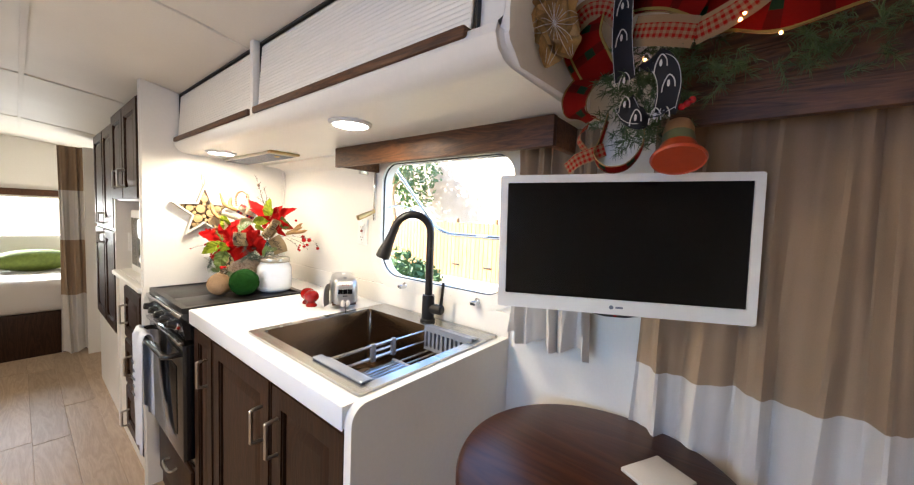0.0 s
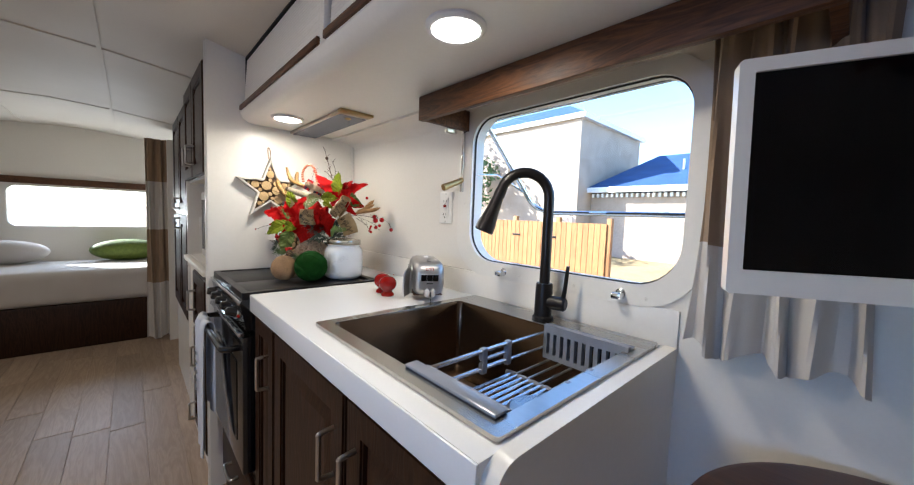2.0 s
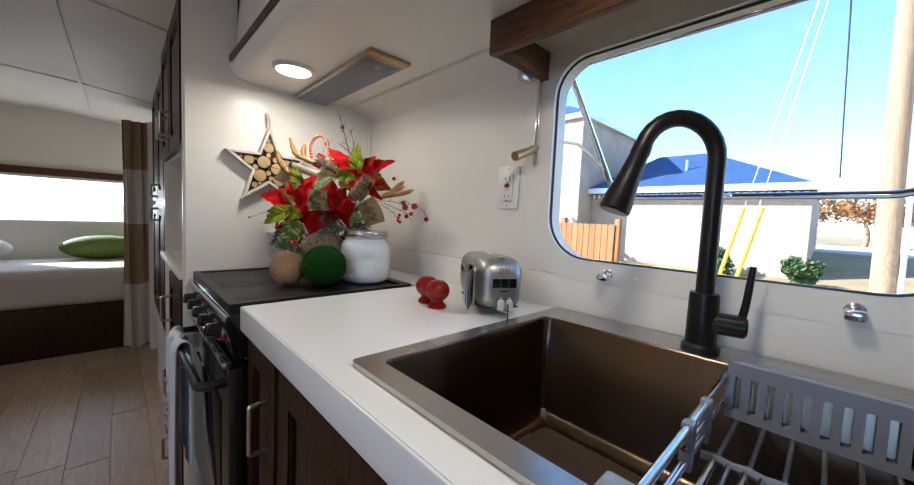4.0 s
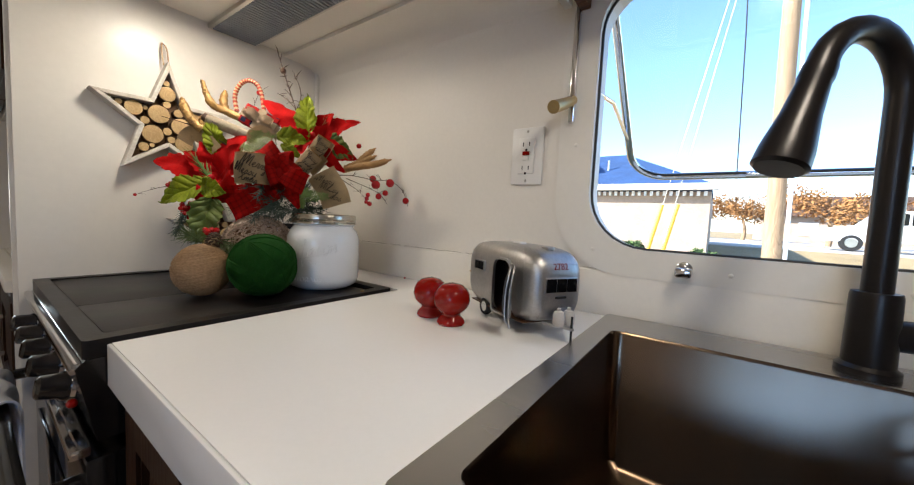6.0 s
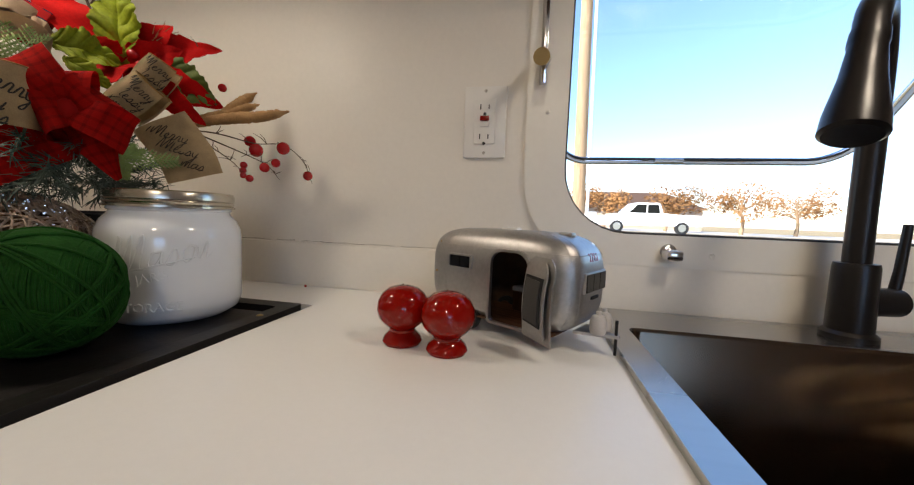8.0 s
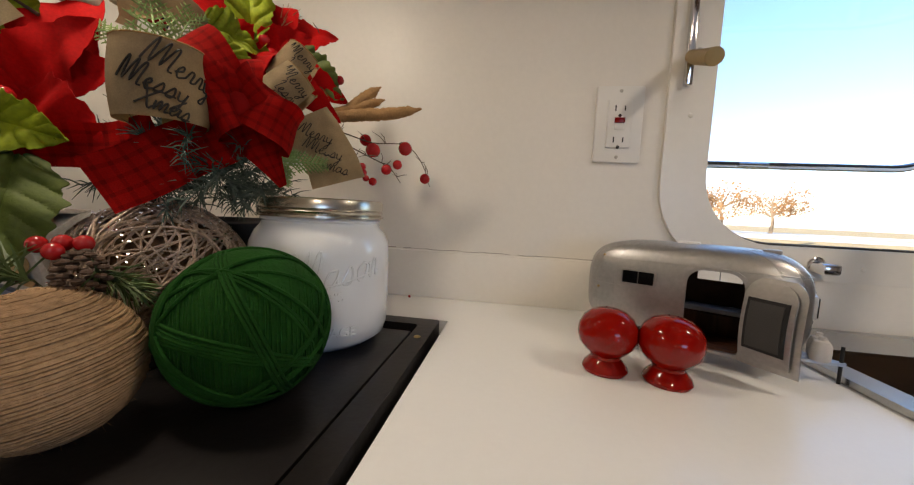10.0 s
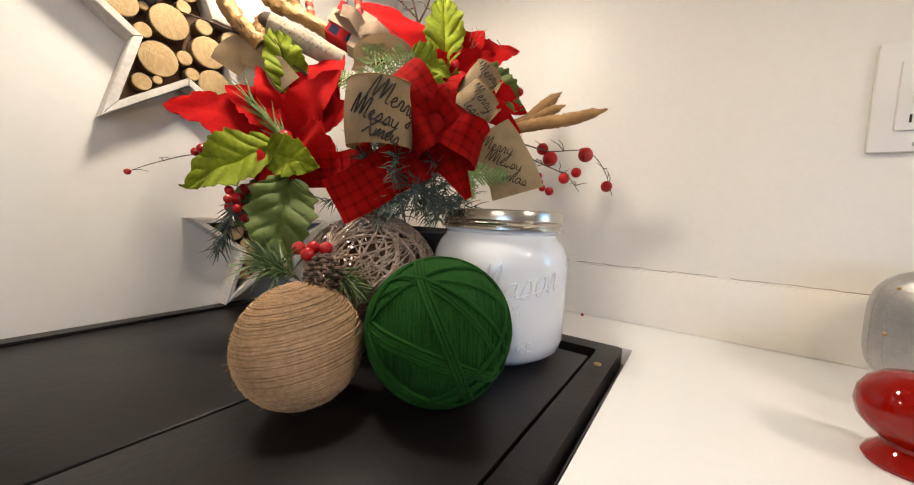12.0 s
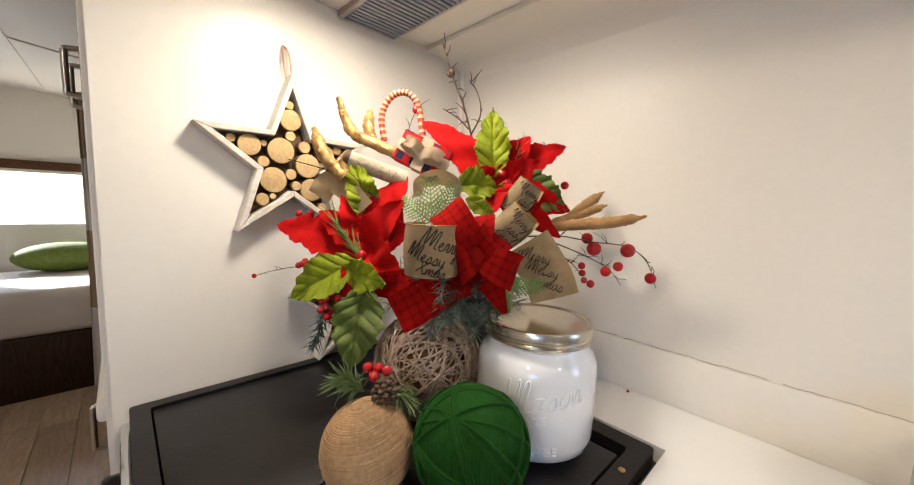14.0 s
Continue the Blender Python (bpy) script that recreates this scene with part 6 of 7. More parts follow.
# berry sprays
twig([(-1.88, 1.085, 1.14), (-1.851, 1.122, 1.142), (-1.819, 1.160, 1.135), (-1.772, 1.163, 1.133), (-1.753, 1.185, 1.113), (-1.741, 1.193, 1.078)], 0.0011, 14, ar, branches=12)
twig([(-1.86, 1.11, 1.135), (-1.82, 1.145, 1.115), (-1.79, 1.153, 1.10), (-1.775, 1.16, 1.08)], 0.0010, 15, ar, branches=9)
twig([(-1.86, 1.10, 1.13), (-1.835, 1.13, 1.105), (-1.81, 1.135, 1.08)], 0.0010, 16, ar, branches=8)
for (bx, by, bz), br in (((-1.771, 1.163, 1.128), 0.0095), ((-1.818, 1.162, 1.125), 0.0102), ((-1.830, 1.163, 1.139), 0.0082), ((-1.793, 1.150, 1.097), 0.0072), ((-1.780, 1.158, 1.105), 0.0066), ((-1.749, 1.193, 1.090), 0.0075),
                        ((-1.827, 1.147, 1.100), 0.0052), ((-1.822, 1.140, 1.091), 0.0050), ((-1.806, 1.135, 1.079), 0.0055), ((-1.815, 1.133, 1.083), 0.0045), ((-1.862, 1.145, 1.215), 0.006),
                        ((-2.108, 0.851, 1.160), 0.0052), ((-2.093, 0.862, 1.160), 0.0056), ((-2.051, 0.835, 1.097), 0.0045), ((-2.060, 0.833, 1.094), 0.0042), ((-2.046, 0.838, 1.092), 0.004), ((-2.055, 0.84, 1.10), 0.004),
                        ((-1.987, 0.884, 1.113), 0.0068), ((-1.990, 0.880, 1.103), 0.0052), ((-1.905, 1.052, 1.226), 0.0065), ((-1.898, 1.055, 1.213), 0.0055), ((-2.026, 0.992, 1.318), 0.0055), ((-1.985, 1.01, 1.26), 0.0055),
                        ((-2.005, 0.955, 1.205), 0.0045), ((-2.012, 0.945, 1.20), 0.0042)):
    part("berry", ball((bx, by, bz), br, u=16, v=10), BERRY, ar, "red berry")
bm = bmesh.new()
rng = random.Random(41)
for k in range(26):
    ball((-2.008 + rng.gauss(0, 0.008), 0.852 + rng.gauss(0, 0.008), 1.048 + rng.gauss(0, 0.011)), 0.0042, bm, 8, 6)
part("berry_cluster", bm, BERRY, ar, "dark red berry cluster")
# dried pods
for pts, r0 in (([(-1.862, 1.10, 1.150), (-1.840, 1.120, 1.165), (-1.820, 1.133, 1.188), (-1.802, 1.146, 1.206)], 0.0062), ([(-1.862, 1.10, 1.152), (-1.825, 1.113, 1.160), (-1.780, 1.127, 1.166), (-1.743, 1.139, 1.176)], 0.0062),
                ([(-1.86, 1.105, 1.158), (-1.83, 1.125, 1.172), (-1.795, 1.143, 1.188)], 0.0055)):
    ln = smooth_path(pts, 14)
    part("dried_pod", knobbly(tube(ln, [max(0.0008, 1.15 * r0 * (0.6 + 0.5 * math.sin(math.pi * (0.1 + 0.85 * k / len(ln)))) * min(1, 6 * (1 - k / (len(ln) - 1)) + 0.1)) for k in range(len(ln))], 12), 0.0014, 320), TANPOD, ar, "tan dried seed pod")
# greenery
for k, (a, b, rch) in enumerate([((-1.905, 0.930, 1.155), (-1.935, 0.948, 1.218), 0.026), ((-1.905, 0.932, 1.158), (-1.972, 0.932, 1.185), 0.022), ((-1.905, 0.934, 1.158), (-1.900, 0.958, 1.205), 0.022), ((-1.845, 0.988, 1.085), (-1.818, 1.036, 1.088), 0.018),
                                 ((-1.842, 0.990, 1.085), (-1.832, 0.985, 1.062), 0.014), ((-1.842, 0.990, 1.08), (-1.838, 1.005, 1.098), 0.016)]):
    part("cedar_sprig", sprig(a, b, rch, k, bmesh.new()), CEDAR, ar, "pale green cedar sprig")
for k, (a, b, ln2, ct) in enumerate([((-1.985, 0.886, 1.105), (-2.030, 0.872, 1.150), 0.035, 60), ((-1.905, 1.056, 1.220), (-1.900, 1.084, 1.262), 0.032, 60)]):
    bm = needles(a, b, ln2, ct, 0.35, 60 + k, bmesh.new())
    part("needle_spray", bm, TANPOD if k else LEAFDARK, ar, "long olive pine needles")
bm = needles((-2.005, 0.848, 1.05), (-2.008, 0.832, 1.0), 0.018, 90, 0.7, 70, bmesh.new())
part("fir_sprig", needles((-1.870, 0.960, 1.07), (-1.895, 0.935, 1.075), 0.02, 110, 0.8, 71, bmesh.new()), FIRGREY, ar, "dusty fir sprig")
part("fir_sprig", bm, FIRGREY, ar, "dusty fir sprig")
solo("loose_berry", ball((-1.776, 1.228, 0.9022), 0.0022, u=10, v=8), BERRY, "tiny red berry fallen on the worktop", "berry")

# ---- hall and bedroom ----
hall = thing("hall_cabinet", (-2.55, 0.95, 0), "white hall cabinet with dark wooden doors and a niche", "cabinet")
part("side", box(-2.90, -2.88, 0.648, WY, 0, 1.70), SKIN, hall)
part("lower_body", box(-2.88, EX - 0.024, 0.66, WY - 0.002, 0, 0.9), SKIN, hall)
part("upper_body", box(-2.88, EX - 0.024, 0.66, 1.05, 1.275, 1.66), SKIN, hall)
part("niche_back", box(-2.88, EX - 0.024, 1.10, 1.12, 0.9, 1.275), SKIN, hall)
part("shelf", box(-2.88, EX - 0.024, 0.63, 0.66, 0.875, 0.9, 0.006), SKIN, hall)
panel_door(hall, -2.56, -2.24, 1.285, 1.72, 0.638, DARKWOOD, -2.50, (1.34, 1.42))
panel_door(hall, -2.87, -2.57, 1.285, 1.72, 0.638, DARKWOOD, -2.62, (1.34, 1.42))
panel_door(hall, -2.60, -2.24, 0.60, 0.855, 0.638, DARKWOOD, -2.52, (0.68, 0.77))
panel_door(hall, -2.60, -2.24, 0.36, 0.585, 0.638, DARKWOOD, -2.42, (0.45, 0.54), "drawer")
panel_door(hall, -2.60, -2.24, 0.12, 0.345, 0.638, DARKWOOD, -2.52, (0.16, 0.24), "drawer")
part("light_switch", box(-2.885, -2.875, 0.70, 0.74, 1.0, 1.1, 0.002), WHITEPLASTIC, hall)
mw = thing("microwave", (-2.5, 0.85, 0.9), "white microwave oven in the hall niche", "microwave")
part("case", box(-2.80, -2.26, 0.70, 1.05, 0.902, 1.23, 0.008), WHITEPLASTIC, mw)
part("door_glass", box(-2.76, -2.42, 0.696, 0.701, 0.94, 1.19, 0.002), SCREEN, mw)
cl = thing("closet", (-3.25, 0.95, 0), "tall white closet with dark wooden louvre doors", "closet")
part("body", box(-3.75, -2.90, 0.668, WY - 0.002, 0, 1.70), SKIN, cl)
panel_door(cl, -3.28, -2.94, 1.12, 1.70, 0.648, DARKWOOD, -3.25, (1.14, 1.2))
panel_door(cl, -3.66, -3.30, 1.12, 1.70, 0.648, DARKWOOD, -3.33, (1.14, 1.2))
panel_door(cl, -3.28, -2.94, 0.52, 1.10, 0.648, DARKWOOD, -3.25, (1.02, 1.08))
panel_door(cl, -3.66, -3.30, 0.52, 1.10, 0.648, DARKWOOD, -3.33, (1.02, 1.08))

# ---- festive swag by the dinette ----
sw = thing("ribbon_swag", (-0.40, 1.12, 1.50), "Christmas swag of tartan, gingham and black ribbons on dark greenery", "swag")
bm = bmesh.new()
rng = random.Random(51)
for k in range(300):
    c = Vector((rng.uniform(-0.40, 0.25), rng.uniform(0.99, 1.07), 1.545 + rng.gauss(0, 0.028)))
    if k % 3 == 0:
        c = Vector((rng.uniform(-0.41, -0.30), rng.uniform(0.97, 1.04), rng.uniform(1.41, 1.56)))
    d = Vector((rng.uniform(-1, 1), rng.uniform(-0.8, 0.2), rng.uniform(-1, 0.6))).normalized()
    needles(c, c + d * 0.035, 0.018, 26, 0.8, 100 + k, bm, 0.0006)
tagged(part("greenery", bm, PINE, sw, "dark artificial pine"), kind="stuff")


def px_strip(name, pts, width, across, mat, label, y=1.0, **kw):
    """A ribbon hung in front of the wall; rows are x, z and how far it stands proud."""
    return part(name, strip([(x, y - d, z) for x, z, d in pts], width, across, n=6, **kw), mat, sw, label)


def tartan(name, pts, width, across, **kw):
    rb = px_strip(name, pts, width, across, TARTAN, "red tartan ribbon loop with gold edges", **kw)
    line, a = smooth_path([(x, 1.0 - d, z) for x, z, d in pts], 6), Vector(across).normalized()
    for e in (-1, 1):
        part("wire_edge", tube([p + a * (0.5 * width * e) + Vector((0, -0.001, 0)) for p in line], 0.0011, 5), GOLD, rb, "gold wire edge")


tartan("ribbon_loop", [(-0.432, 1.636, 0.0), (-0.450, 1.622, 0.03), (-0.456, 1.585, 0.04), (-0.440, 1.545, 0.035), (-0.428, 1.520, 0.015)], 0.076, (1, -0.15, 0.25))
tartan("ribbon_loop", [(-0.436, 1.545, 0.0), (-0.450, 1.520, 0.025), (-0.464, 1.490, 0.035), (-0.462, 1.465, 0.03), (-0.440, 1.452, 0.01)], 0.050, (1, -0.1, -0.28))
tartan("ribbon_tail", [(-0.412, 1.455, 0.0), (-0.418, 1.410, 0.015), (-0.422, 1.379, 0.03), (-0.401, 1.357, 0.03), (-0.367, 1.360, 0.03), (-0.347, 1.393, 0.02), (-0.352, 1.440, 0.0)], 0.034, (0.25, -1, 0.2))
tartan("ribbon_tail", [(-0.385, 1.660, 0.0), (-0.350, 1.640, 0.035), (-0.310, 1.622, 0.045), (-0.270, 1.600, 0.03)], 0.060, (0.2, -0.3, 1), wavy=0.003)
tartan("ribbon_tail", [(-0.285, 1.590, 0.0), (-0.235, 1.575, 0.03), (-0.185, 1.558, 0.035), (-0.120, 1.575, 0.02), (-0.03, 1.60, 0.0)], 0.055, (0.1, -0.3, 1), wavy=0.003)
G = "burlap ribbon with a red gingham stripe"
px_strip("ribbon_tail", [(-0.472, 1.600, 0.03), (-0.462, 1.622, 0.045), (-0.438, 1.632, 0.05), (-0.408, 1.624, 0.045), (-0.383, 1.598, 0.03)], 0.036, (0.2, -0.5, 0.9), GINGHAM, G)
px_strip("ribbon_tail", [(-0.366, 1.574, 0.05), (-0.340, 1.564, 0.06), (-0.310, 1.556, 0.06), (-0.280, 1.549, 0.05)], 0.044, (0.1, -0.15, 1), GINGHAM, G)
px_strip("ribbon_tail", [(-0.283, 1.550, 0.045), (-0.250, 1.556, 0.055), (-0.220, 1.570, 0.055), (-0.190, 1.600, 0.04)], 0.034, (-0.3, -0.2, 1), GINGHAM, G)
px_strip("ribbon_tail", [(-0.405, 1.392, 0.03), (-0.424, 1.383, 0.04), (-0.450, 1.374, 0.04), (-0.474, 1.360, 0.03)], 0.024, (0.1, -0.2, 1), GINGHAM, G)
px_strip("ribbon_tail", [(-0.440, 1.440, 0.02), (-0.449, 1.428, 0.03), (-0.453, 1.412, 0.03), (-0.441, 1.392, 0.02)], 0.020, (0.5, -0.8, 0.3), GINGHAM, G)
G = "black ribbon with white printed motifs"
for pts in ([(-0.383, 1.670, 0.03), (-0.383, 1.640, 0.055), (-0.382, 1.600, 0.06), (-0.380, 1.555, 0.06), (-0.376, 1.500, 0.045)], [(-0.358, 1.525, 0.03), (-0.335, 1.522, 0.05), (-0.316, 1.505, 0.055), (-0.309, 1.475, 0.05), (-0.316, 1.440, 0.035)],
            [(-0.314, 1.440, 0.045), (-0.337, 1.430, 0.05), (-0.360, 1.440, 0.05), (-0.376, 1.466, 0.04)]):
    wide = Vector((0.9, -0.3, 0.2)).normalized()
    rb = px_strip("ribbon_tail", pts, 0.036, wide, DARKRIBBON, G)
    line = smooth_path([(x, 1.0 - d, z) for x, z, d in pts], 6)
    for e in (-1, 1):
        part("wire_edge", tube([p + wide * 0.0175 * e + Vector((0, -0.001, 0)) for p in line], 0.0006, 4), CURTAIN_WHITE, rb)
    for j, p in enumerate(line[3::7]):
        q = p + Vector((0, -0.0035, 0))
        part("motif", tube(smooth_path([q + wide * -0.010 + Vector((0, 0, -0.010)), q + wide * -0.008 + Vector((0, 0, 0.002)), q + Vector((0, -0.001, 0.012)), q + wide * 0.008 + Vector((0, 0, 0.002)), q + wide * 0.010 + Vector((0, 0, -0.010))], 4), 0.0009, 5), CURTAIN_WHITE, rb, "white arch motif")
        part("motif", ball(q + Vector((0, -0.001, -0.001)), 0.0036, u=10, v=8, squash=(0.6, 0.25, 1.5)), CURTAIN_WHITE, rb, "white motif")
BELL_SET = Matrix.Translation((-0.294, 0.985, 1.366)) @ Matrix.Rotation(radians(-26), 4, "X") @ Matrix.Rotation(radians(-6), 4, "Y")
bl = part("bell", lathe([(0.039, 0.0), (0.041, 0.004), (0.039, 0.008), (0.031, 0.018), (0.0265, 0.029)], seg=36, m=BELL_SET), BELLRED, sw, "painted clay bell")
part("bell_band", lathe([(0.0265, 0.029), (0.025, 0.033), (0.0235, 0.049)], seg=36, m=BELL_SET), BELLGREEN, bl, "olive painted band")
part("bell_crown", lathe([(0.0235, 0.049), (0.023, 0.062), (0.0195, 0.073), (0.009, 0.078), (0, 0.079)], seg=36, m=BELL_SET), BELLTAN, bl, "terracotta crown")
part("bell_mouth", lathe([(0, 0.004), (0.037, 0.002), (0.039, 0.0)], seg=36, m=BELL_SET), BELLRED, bl)
for p in ((-0.293, 0.97, 1.448), (-0.280, 0.975, 1.458), (-0.286, 0.97, 1.452)):
    part("berry", ball(p, 0.0055, u=12, v=8), BERRY, sw)
for p in ((-0.228, 0.945, 1.549), (-0.184, 0.95, 1.521), (-0.347, 0.955, 1.527), (-0.224, 0.945, 1.556), (-0.02, 0.97, 1.55)):
    fb = part("fairy_lamp", ball(p, 0.0020, u=10, v=8), FAIRY, sw, "lit fairy light")
gfw = thing("gold_flower", (-0.485, 0.88, 1.58), "gold fabric flower with pale glitter veins", "flower")
gc0 = Vector((-0.480, 0.885, 1.590))
for k in range(6):
    a = radians(80 + 60 * k)
    tip_p = gc0 + Vector((0.026 * math.cos(a), 0.050 * math.cos(a), 0.074 * math.sin(a)))
    pt = part("petal", blade(gc0, tip_p, 0.066, 0.03, 0.10, 0.12, face=(0.9, -0.43, 0), seed=80 + k, shape=0.8), GOLD, gfw, "gold petal")
    for s in (-0.3, 0.0, 0.3):
        sd = (tip_p - gc0).cross(Vector((0.9, -0.43, 0))).normalized()
        part("vein", tube(smooth_path([gc0 + Vector((0.006, -0.003, 0)), gc0.lerp(tip_p, 0.5) + sd * 0.036 * s + Vector((0.012, -0.006, 0)), gc0.lerp(tip_p, 0.92) + sd * 0.014 * s + Vector((0.006, -0.003, 0))], 5), 0.0005, 4), CURTAIN_WHITE, pt)

# ---- hall and bedroom beyond ----
curtain("curtain", 0, 0.16, 0.02, 1.70, 0, 3, 0.02, "tan and white striped bedroom curtain", (0.5, 0.95, 1.35), 0.1).matrix_world = Matrix.Translation((-4.45, 0.60, 0.02)) @ Matrix.Rotation(radians(90), 4, "Z")
bw = thing("window_3", (-5.36, 0.2, 0.93), "bright bedroom window with a brown valance", "window", kind="structure")
part("frame", plate(rounded(-0.40, 0.77, 0.90, 1.31, 0.05), [rounded(-0.35, 0.72, 0.93, 1.28, 0.06)], 5.35, 5.362, m=ZW), SKIN, bw)
part("valance_board", box(-5.36, -5.33, -0.42, 0.80, 1.30, 1.36, 0.003), OAK, bw, "brown valance board")
bd = thing("bed", (-4.95, 0.1, 0), "made bed with cream linen", "bed")
part("base", box(-5.34, -4.55, -0.75, 0.80, 0.0, 0.36, 0.01), DARKWOOD, bd)
part("mattress", box(-5.34, -4.52, -0.77, 0.82, 0.36, 0.62, 0.06, 4), CURTAIN_WHITE, bd, "cream bedspread")
for py in (-0.35, 0.4):
    pw = part("pillow", ball((-5.16, py, 0.72), 0.2, u=24, v=14, squash=(0.55, 1.3, 0.5)), CURTAIN_WHITE if py < 0 else LEAFDARK, bd, "cushion")
solo("wall_bedroom", box(-4.42, -4.38, 0.66, WY, 0, 1.70), SKIN, "white bedroom partition", "wall", kind="structure")

# ---- outdoors ----
GRASS = material("dry_lawn", (0.33, 0.245, 0.12), 0.9, var=0.4, scale=0.8, fine=30, bump=0.8, dist=0.03)
BRICK = material("sunlit_brick", (0.45, 0.35, 0.27), 0.85, var=0.25, scale=1.5, fine=18, bump=0.5, dist=0.01)
SHINGLE = material("slate_blue_shingle", (0.022, 0.065, 0.18), 0.8, var=0.3, scale=2, fine=14, bump=0.6, dist=0.02)
CEDARBOARD = wood("cedar_fence_board", (0.38, 0.18, 0.065), (0.25, 0.11, 0.04), "z", 0.75, 6, 0.4)
TREELEAF = material("autumn_leaves", (0.36, 0.17, 0.05), 0.8, var=0.5, scale=3, island=0.3)
SHRUBLEAF = material("shrub_leaves", (0.07, 0.13, 0.03), 0.7, var=0.5, scale=6, island=0.3)
POLEWOOD = wood("weathered_pole", (0.34, 0.24, 0.15), (0.22, 0.15, 0.09), "z", 0.85, 5, 0.5)
PAINTWHITE = material("white_car_paint", (0.75, 0.76, 0.78), 0.25, var=0.04, coat=0.5)
PAVING = material("pale_concrete", (0.45, 0.43, 0.40), 0.9, var=0.15, scale=1.2, fine=20, bump=0.4, dist=0.01)
YELLOW = material("yellow_guard", (0.65, 0.42, 0.03), 0.5, var=0.1)


def ground_z(y):
    t = min(1, max(0, (y - 12) / 9))
    return -0.55 + 0.98 * t * t * (3 - 2 * t)


def ground_fn(u, v):
    y = -200 + 200 * u / 0.3 if u < 0.3 else (u - 0.3) / 0.4 * 40 if u < 0.7 else 40 + (u - 0.7) / 0.3 * 400
    return (-400 + 800 * v, y, ground_z(y) - 0.0005 * max(0, y - 30))


solo("ground", grid(ground_fn, 120, 4), GRASS, "dry winter lawn sloping up to the street", "ground", kind="structure")
solo("road", box(-60, 60, 20.5, 27, 0.36, 0.445), PAVING, "pale concrete street", "road", kind="structure")
solo("pavement", box(-9, 3.0, 8.3, 9.3, -0.6, -0.52), PAVING, "pale concrete garden path", "pavement", kind="structure")
# Pale sheet laid over the lawn: the far ground's glare put into its colour.
solo("pavement", box(-60, 60, 29.5, 41, 0.30, 0.437), PAVING, "pale sheet for the glare on the ground across the street", "pavement", kind="structure")
fn0 = thing("fence", (-8, 8.6, -0.55), "new cedar board fence with a double gate", "fence")
board_me = None
for k in range(56):
    x = -12.5 + 0.148 * k
    top_z = 1.16 if x < -6.6 else 1.05
    if board_me is None:
        bm = box(-0.070, 0.070, -0.01, 0.01, 0, 1.65, 0.004, 1)
        b0 = part("board", bm, CEDARBOARD, None)
        b0.parent = fn0
        board_me = b0.data
        b0.location = Vector((x, 8.6, -0.53)) - Vector((-8, 8.6, -0.55))
    else:
        b = new("board", board_me)
        b.parent = fn0
        b.location = Vector((x, 8.6, -0.53)) - Vector((-8, 8.6, -0.55))
    b_last = x
for z in (-0.2, 0.75):
    part("rail", box(-12.6, -4.3, 8.62, 8.66, z, z + 0.09), CEDARBOARD, fn0)
for x in (-12.5, -9.8, -7.0, -5.6, -4.25):
    part("post", box(x - 0.06, x + 0.06, 8.62, 8.74, -0.55, 1.25, 0.01), CEDARBOARD, fn0)
for x, z in ((-6.9, 0.7), (-6.9, -0.15), (-5.75, 0.7), (-5.75, -0.15)):
    part("hinge", box(x - 0.14, x + 0.14, 8.575, 8.59, z, z + 0.05, 0.004), BLACKMETAL, fn0, "black strap hinge")

hs = thing("house", (-6, 15, -0.55), "brick house with a slate blue hip roof", "house")
part("wall", box(-16.5, -8.1, 14.0, 20, -0.55, 5.35), BRICK, hs, "tall sunlit brick wing")
part("cornice", box(-16.7, -7.9, 13.85, 20.2, 5.35, 5.55), PAINTWHITE, hs)
part("wall", box(-8.1, -1.4, 15.2, 22, -0.6, 2.35), BRICK, hs, "low brick wall")
part("fascia", box(-8.1, -1.2, 14.75, 15.0, 2.38, 2.60, 0.02), PAINTWHITE, hs, "white gutter board")
bm = bmesh.new()
r = [bm.verts.new(p) for p in ((-8.1, 14.8, 2.6), (-1.4, 14.8, 2.6), (-1.4, 22.4, 2.6), (-8.1, 22.4, 2.6), (-6.6, 18.4, 4.3), (-4.7, 18.4, 4.3))]
for f4 in ((0, 1, 5, 4), (1, 2, 5), (2, 3, 4, 5), (3, 0, 4), (3, 2, 1, 0)):
    bm.faces.new([r[q] for q in f4])
part("roof", bm, SHINGLE, hs, "slate blue shingle hip roof", smooth=False)
bm = bmesh.new()
r = [bm.verts.new(p) for p in ((-16.7, 13.9, 5.55), (-7.9, 13.9, 5.55), (-7.9, 20.2, 5.55), (-16.7, 20.2, 5.55), (-14, 17, 7.0), (-10.5, 17, 7.0))]
for f4 in ((0, 1, 5, 4), (1, 2, 5), (2, 3, 4, 5), (3, 0, 4), (3, 2, 1, 0)):
    bm.faces.new([r[q] for q in f4])
part("roof", bm, SHINGLE, hs, smooth=False)
part("vent_pipe", rod((-5.0, 16.4, 3.2), (-5.0, 16.4, 3.75), 0.05), NICKEL, hs)
dent = None
for k in range(33):
    x = -7.95 + 0.2 * k
    if dent is None:
        dent = part("dentil", box(-0.05, 0.05, -0.06, 0.06, 0, 0.16, 0.005, 1), PAINTWHITE, None)
        dent.parent = hs
    else:
        d2 = new("dentil", dent.data)
        d2.parent = hs
    (dent if k == 0 else d2).location = Vector((x, 15.12, 2.20)) - Vector((-6, 15, -0.55))

